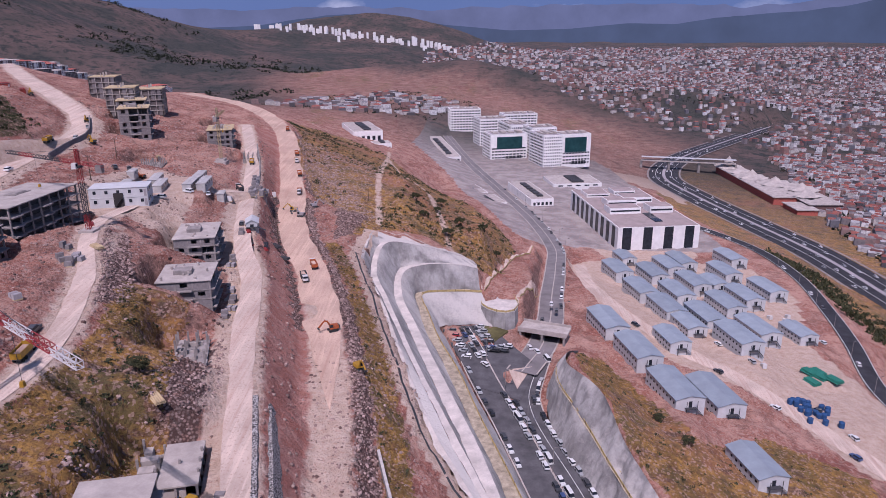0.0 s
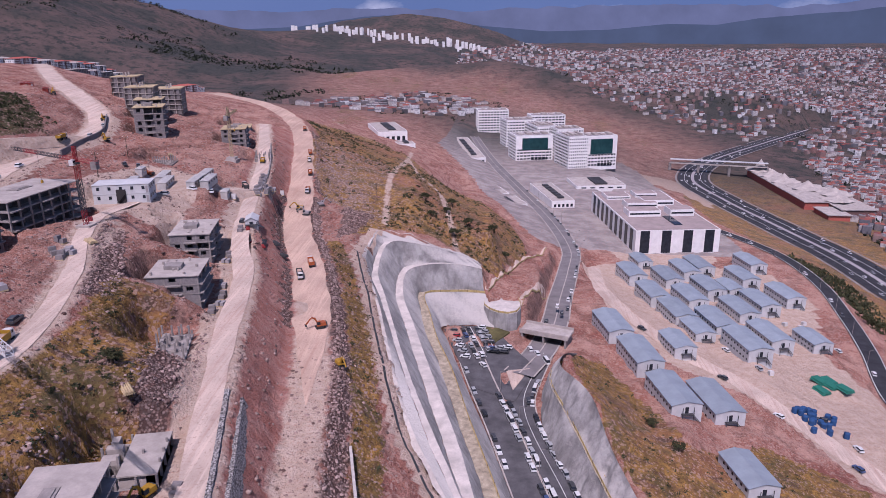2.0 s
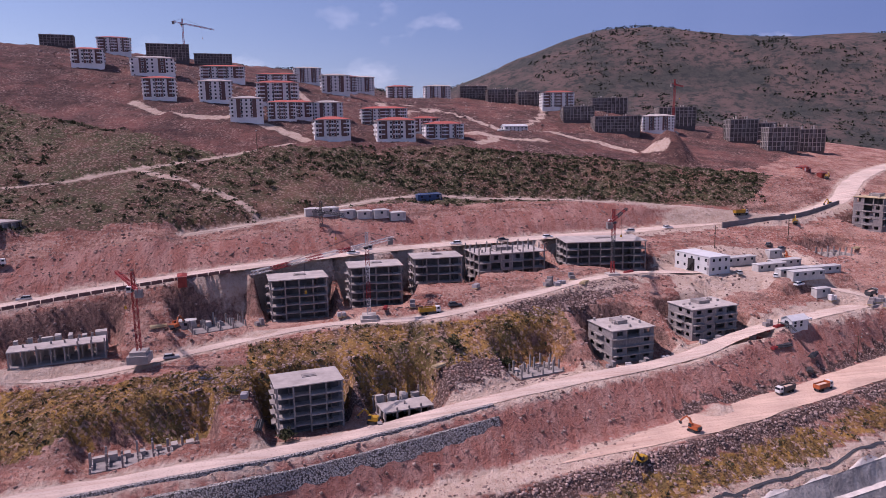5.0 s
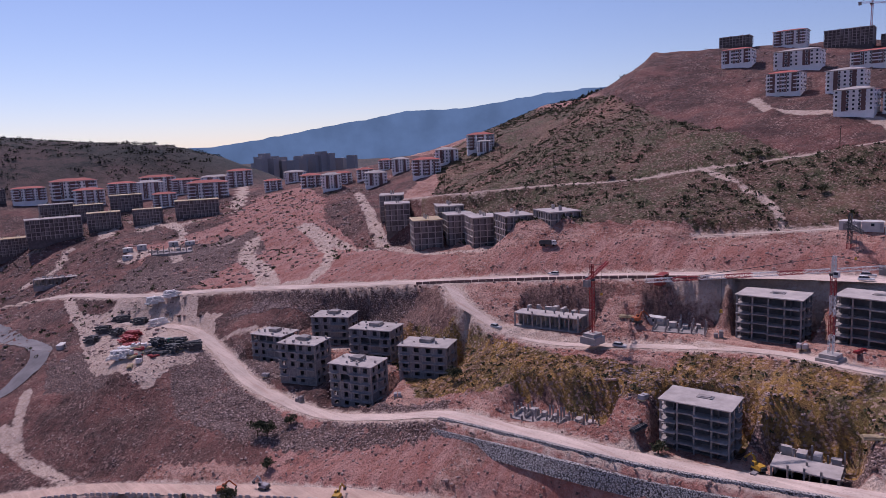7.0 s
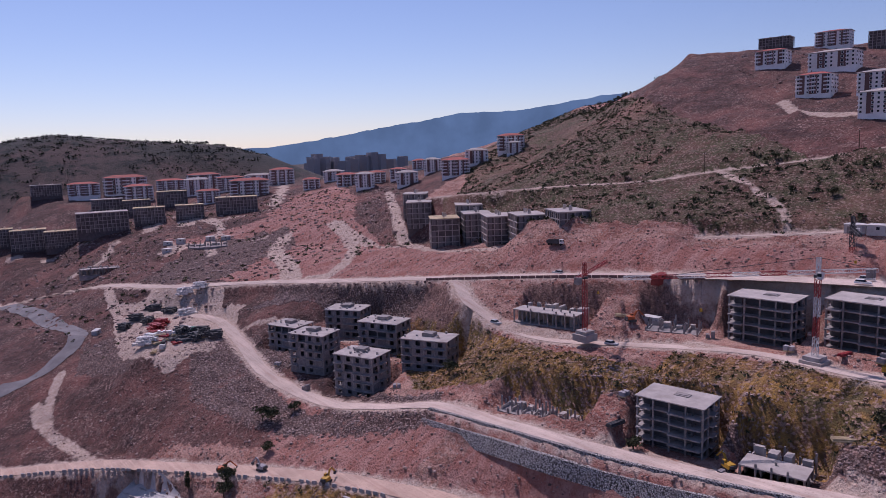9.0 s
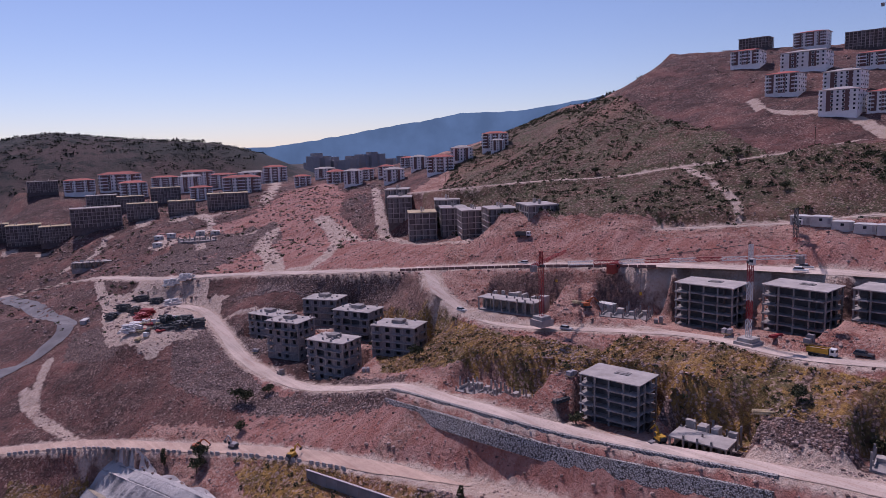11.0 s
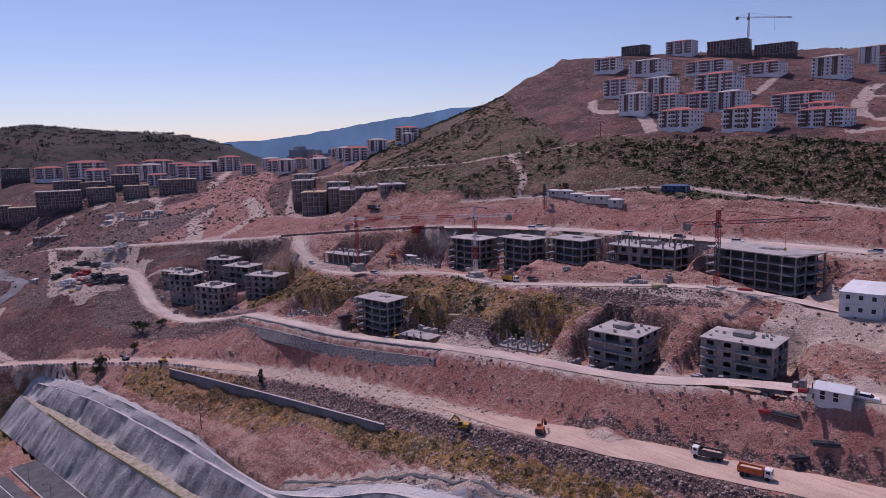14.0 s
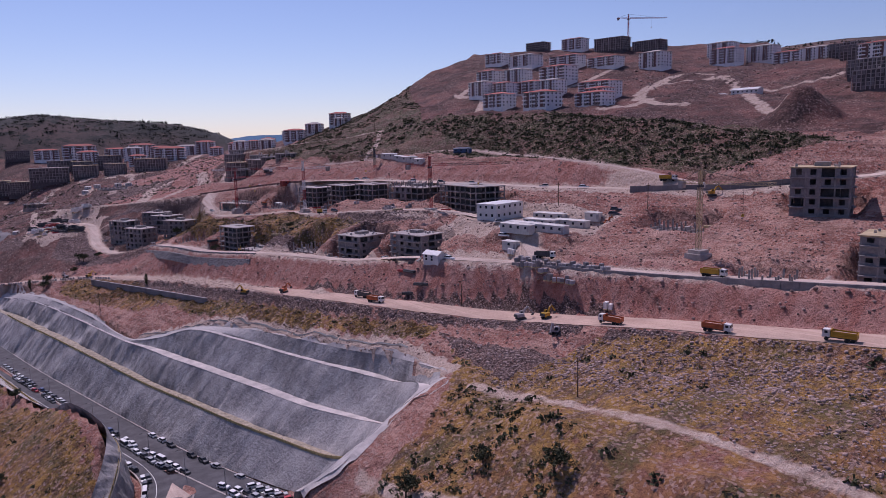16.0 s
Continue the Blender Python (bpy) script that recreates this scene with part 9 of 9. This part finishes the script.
for m_, words, places in ((M_STEEL, "dark heap of steel bars and props", ((14.5, -90, 20), (11, -94, 40), (6, -97, 60), (9.5, -88, 10), (3.5, -91, 30), (5.8, -62, 15), (3.6, -65.5, 40), (7.4, -66.5, 10), (2.4, -61, 60))),
                          (M_CRANEW, "pale heap of formwork panels", ((15.2, -66, 30), (13.4, -69, 10), (-1, -93, 60), (-4, -90, 30), (1, -86, 80))),
                          (M_REDP, "red heap of formwork props", ((11.6, -71, 50), (8.6, -80, 20), (10.6, -76, 0)))):
    scatter(stockpile(5.2, 3.2, 1.3, m_, words, len(words)), places)
tank = Shape().rod((0, 0, 0), (0, 0, 1.0), 0.5, 12).rod((0, 0, 1.0), (0, 0, 1.12), 0.5, 12, 0.3)
for k in range(22):
    ob = new("plastic_tank", tank.mesh("plastic_tank", M_TARP))
    x, y = 65.8 + r.uniform(-2.5, 4.5), 111.7 + r.uniform(-4.5, 5)
    ob.matrix_world = pose(x, y, ground_z(x, y) - 0.03, 0, 0, r.uniform(0, 90))
    tagged(ob, "blue plastic tank in the container yard", "tank", "blue tanks")
scatter(block_stack("white wrapped goods on pallets", M_CRANEW, 5), yard[40:52] + [(82, 158, 5), (84, 161, 10), (81, 163, 15), (84.4, 155, 15), (86, 164, 5), (64, 127, 0), (-40, 124, 10), (-38, 147, 20)])

# ---------------------------------------------------------------- lamp posts and poles
def lamp_post():
    ob = holder("street_lamp", "tall grey street lamp with one arm", "street lamp", "street lamps")
    part("pole", Shape().rod((0, 0, -0.3), (0, 0, 4.2), 0.06, 6, 0.04), M_CONC, ob)
    part("arm", Shape().beam((0, 0, 4.15), (0.9, 0, 4.4), 0.05, 0.05), M_CONC, ob)
    part("lamp_head", Shape().taper(0.75, 1.2, -0.09, 0.09, 4.36, 4.46, 0.02), M_STEEL, ob)
    return ob


lamp = lamp_post()
POSTS = [(*p, 0) for p in offset_line(VALLEY_ROAD[1], 2.45, 11.0)[1:]] + [(*p, 0) for p in offset_line(HOSPITAL_ROAD[1], 2.9, 14.0)[2:14]] + [(*p, 0) for p in offset_line(SIDE_ROAD[1], 2.0, 16.0)[6:18]]
for k, (x, y, z, t) in enumerate(POSTS):
    m = pose(x, y, z + 0.05, 0, 0, t)
    if k:
        copy_thing(lamp, m)
    else:
        lamp.matrix_world = m


def power_pole():
    ob = holder("power_pole", "thin wooden power pole on the scrub slope", "power pole", "power poles")
    part("pole", Shape().rod((0, 0, -0.4), (0, 0, 4.4), 0.08, 6, 0.05), M_BARK, ob)
    part("crossarm", Shape().beam((-0.6, 0, 4.0), (0.6, 0, 4.0), 0.07, 0.09), M_BARK, ob)
    for x in (-0.5, 0.0, 0.5):
        part("insulator", Shape().rod((x, 0, 4.04), (x, 0, 4.2), 0.05, 6), M_CRANEW, ob)
    return ob


scatter(power_pole(), [(-83, 0.7, 10), (-94, 26, 20), (-86, 48, 10), (-74, -28, 15), (-88, 78, 10), (-67, -60, 10), (-60, 114, 10), (-64, 132, 0), (-31, 122, 10), (10.5, 34, 10), (-19, 160, 10)])


# ---------------------------------------------------------------- single trees
def tree(high, wide, seed, label, slim=False):
    ob = holder("tree", label, "tree", "trees on the slope")
    s = Shape().rod((0, 0, -0.3), (0, 0, high * 0.45), 0.12, 7, 0.07)
    q = random.Random(seed)
    tips = [(0, 0, high * 0.6)]
    for k in range(5):
        a = k * 1.257 + q.uniform(-0.3, 0.3)
        tip = (math.cos(a) * wide * 0.55, math.sin(a) * wide * 0.55, high * q.uniform(0.45, 0.75))
        tips.append(tip)
        s.rod((0, 0, high * q.uniform(0.2, 0.4)), tip, 0.06, 5, 0.025)
    part("trunk", s, M_BARK, ob)
    v, f, base = [], [], 0
    for k in range(26 if not slim else 18):
        cx, cy, cz = q.choice(tips)
        cv, cf = leaf_clump(seed * 50 + k, 20, 0.9)
        if slim:
            cv = cv * wide * 0.5 + (q.uniform(-0.1, 0.1), q.uniform(-0.1, 0.1), high * (0.08 + 0.05 * k))
        else:
            cv = cv * wide * q.uniform(0.25, 0.42) + (cx + q.gauss(0, wide * 0.2), cy + q.gauss(0, wide * 0.2), cz + q.uniform(-0.2, 0.3) * high * 0.6)
        v += [tuple(c) for c in cv]
        f += [tuple(int(i) + base for i in c) for c in cf]
        base = len(v)
    sh = Shape()
    sh.v, sh.f = v, f
    part("crown", sh, M_SCRUB, ob, "dark green leafy crown")
    return ob


scatter(tree(2.2, 1.5, 3, "round dark green tree in dry grass"), [(6.9, -18.7, 0), (7.9, -20, 90), (17.7, -9.9, 40), (18.6, -8.6, 10), (-16, 0, 30), (-23, 40, 70), (106, 173, 0), (3, 164, 40), (-8, 168, 0), (9, 172, 80), (0, 155, 20), (-2, 178, 10)])
scatter(tree(1.5, 1.2, 4, "low bushy green tree on the slope"), [(2.9, -18.4, 0), (10.4, -12, 50), (-16.6, 36, 0), (-28, 58, 20), (-30, 66, 60), (-76, 30, 0), (-78, -16, 30), (-90, 12, 60), (-6, 160, 30), (12, 166, 0), (-3, 170, 50), (36, 88, 20), (34, 96, 60), (42, 74, 10), (30, 66, 40)])
scatter(tree(2.6, 0.8, 6, "slim dark cypress beside the haul road", True), [(21.5, -16.1, 0), (-0.4, 33, 20)])
xy = np.vstack([np.stack([np.linspace(112, 106, 260) + rng.normal(0, 1.8, 260), np.linspace(232, 112, 260)], -1), spots([(112, 240), (124, 236), (122, 130), (110, 118)], 220)])
strew("roadside_trees", SHRUBS, xy, 0.7 + 1.2 * rng.rand(len(xy)), M_SCRUB, "dark roadside trees between the roads", "trees", squash=(0.9, 1.5))
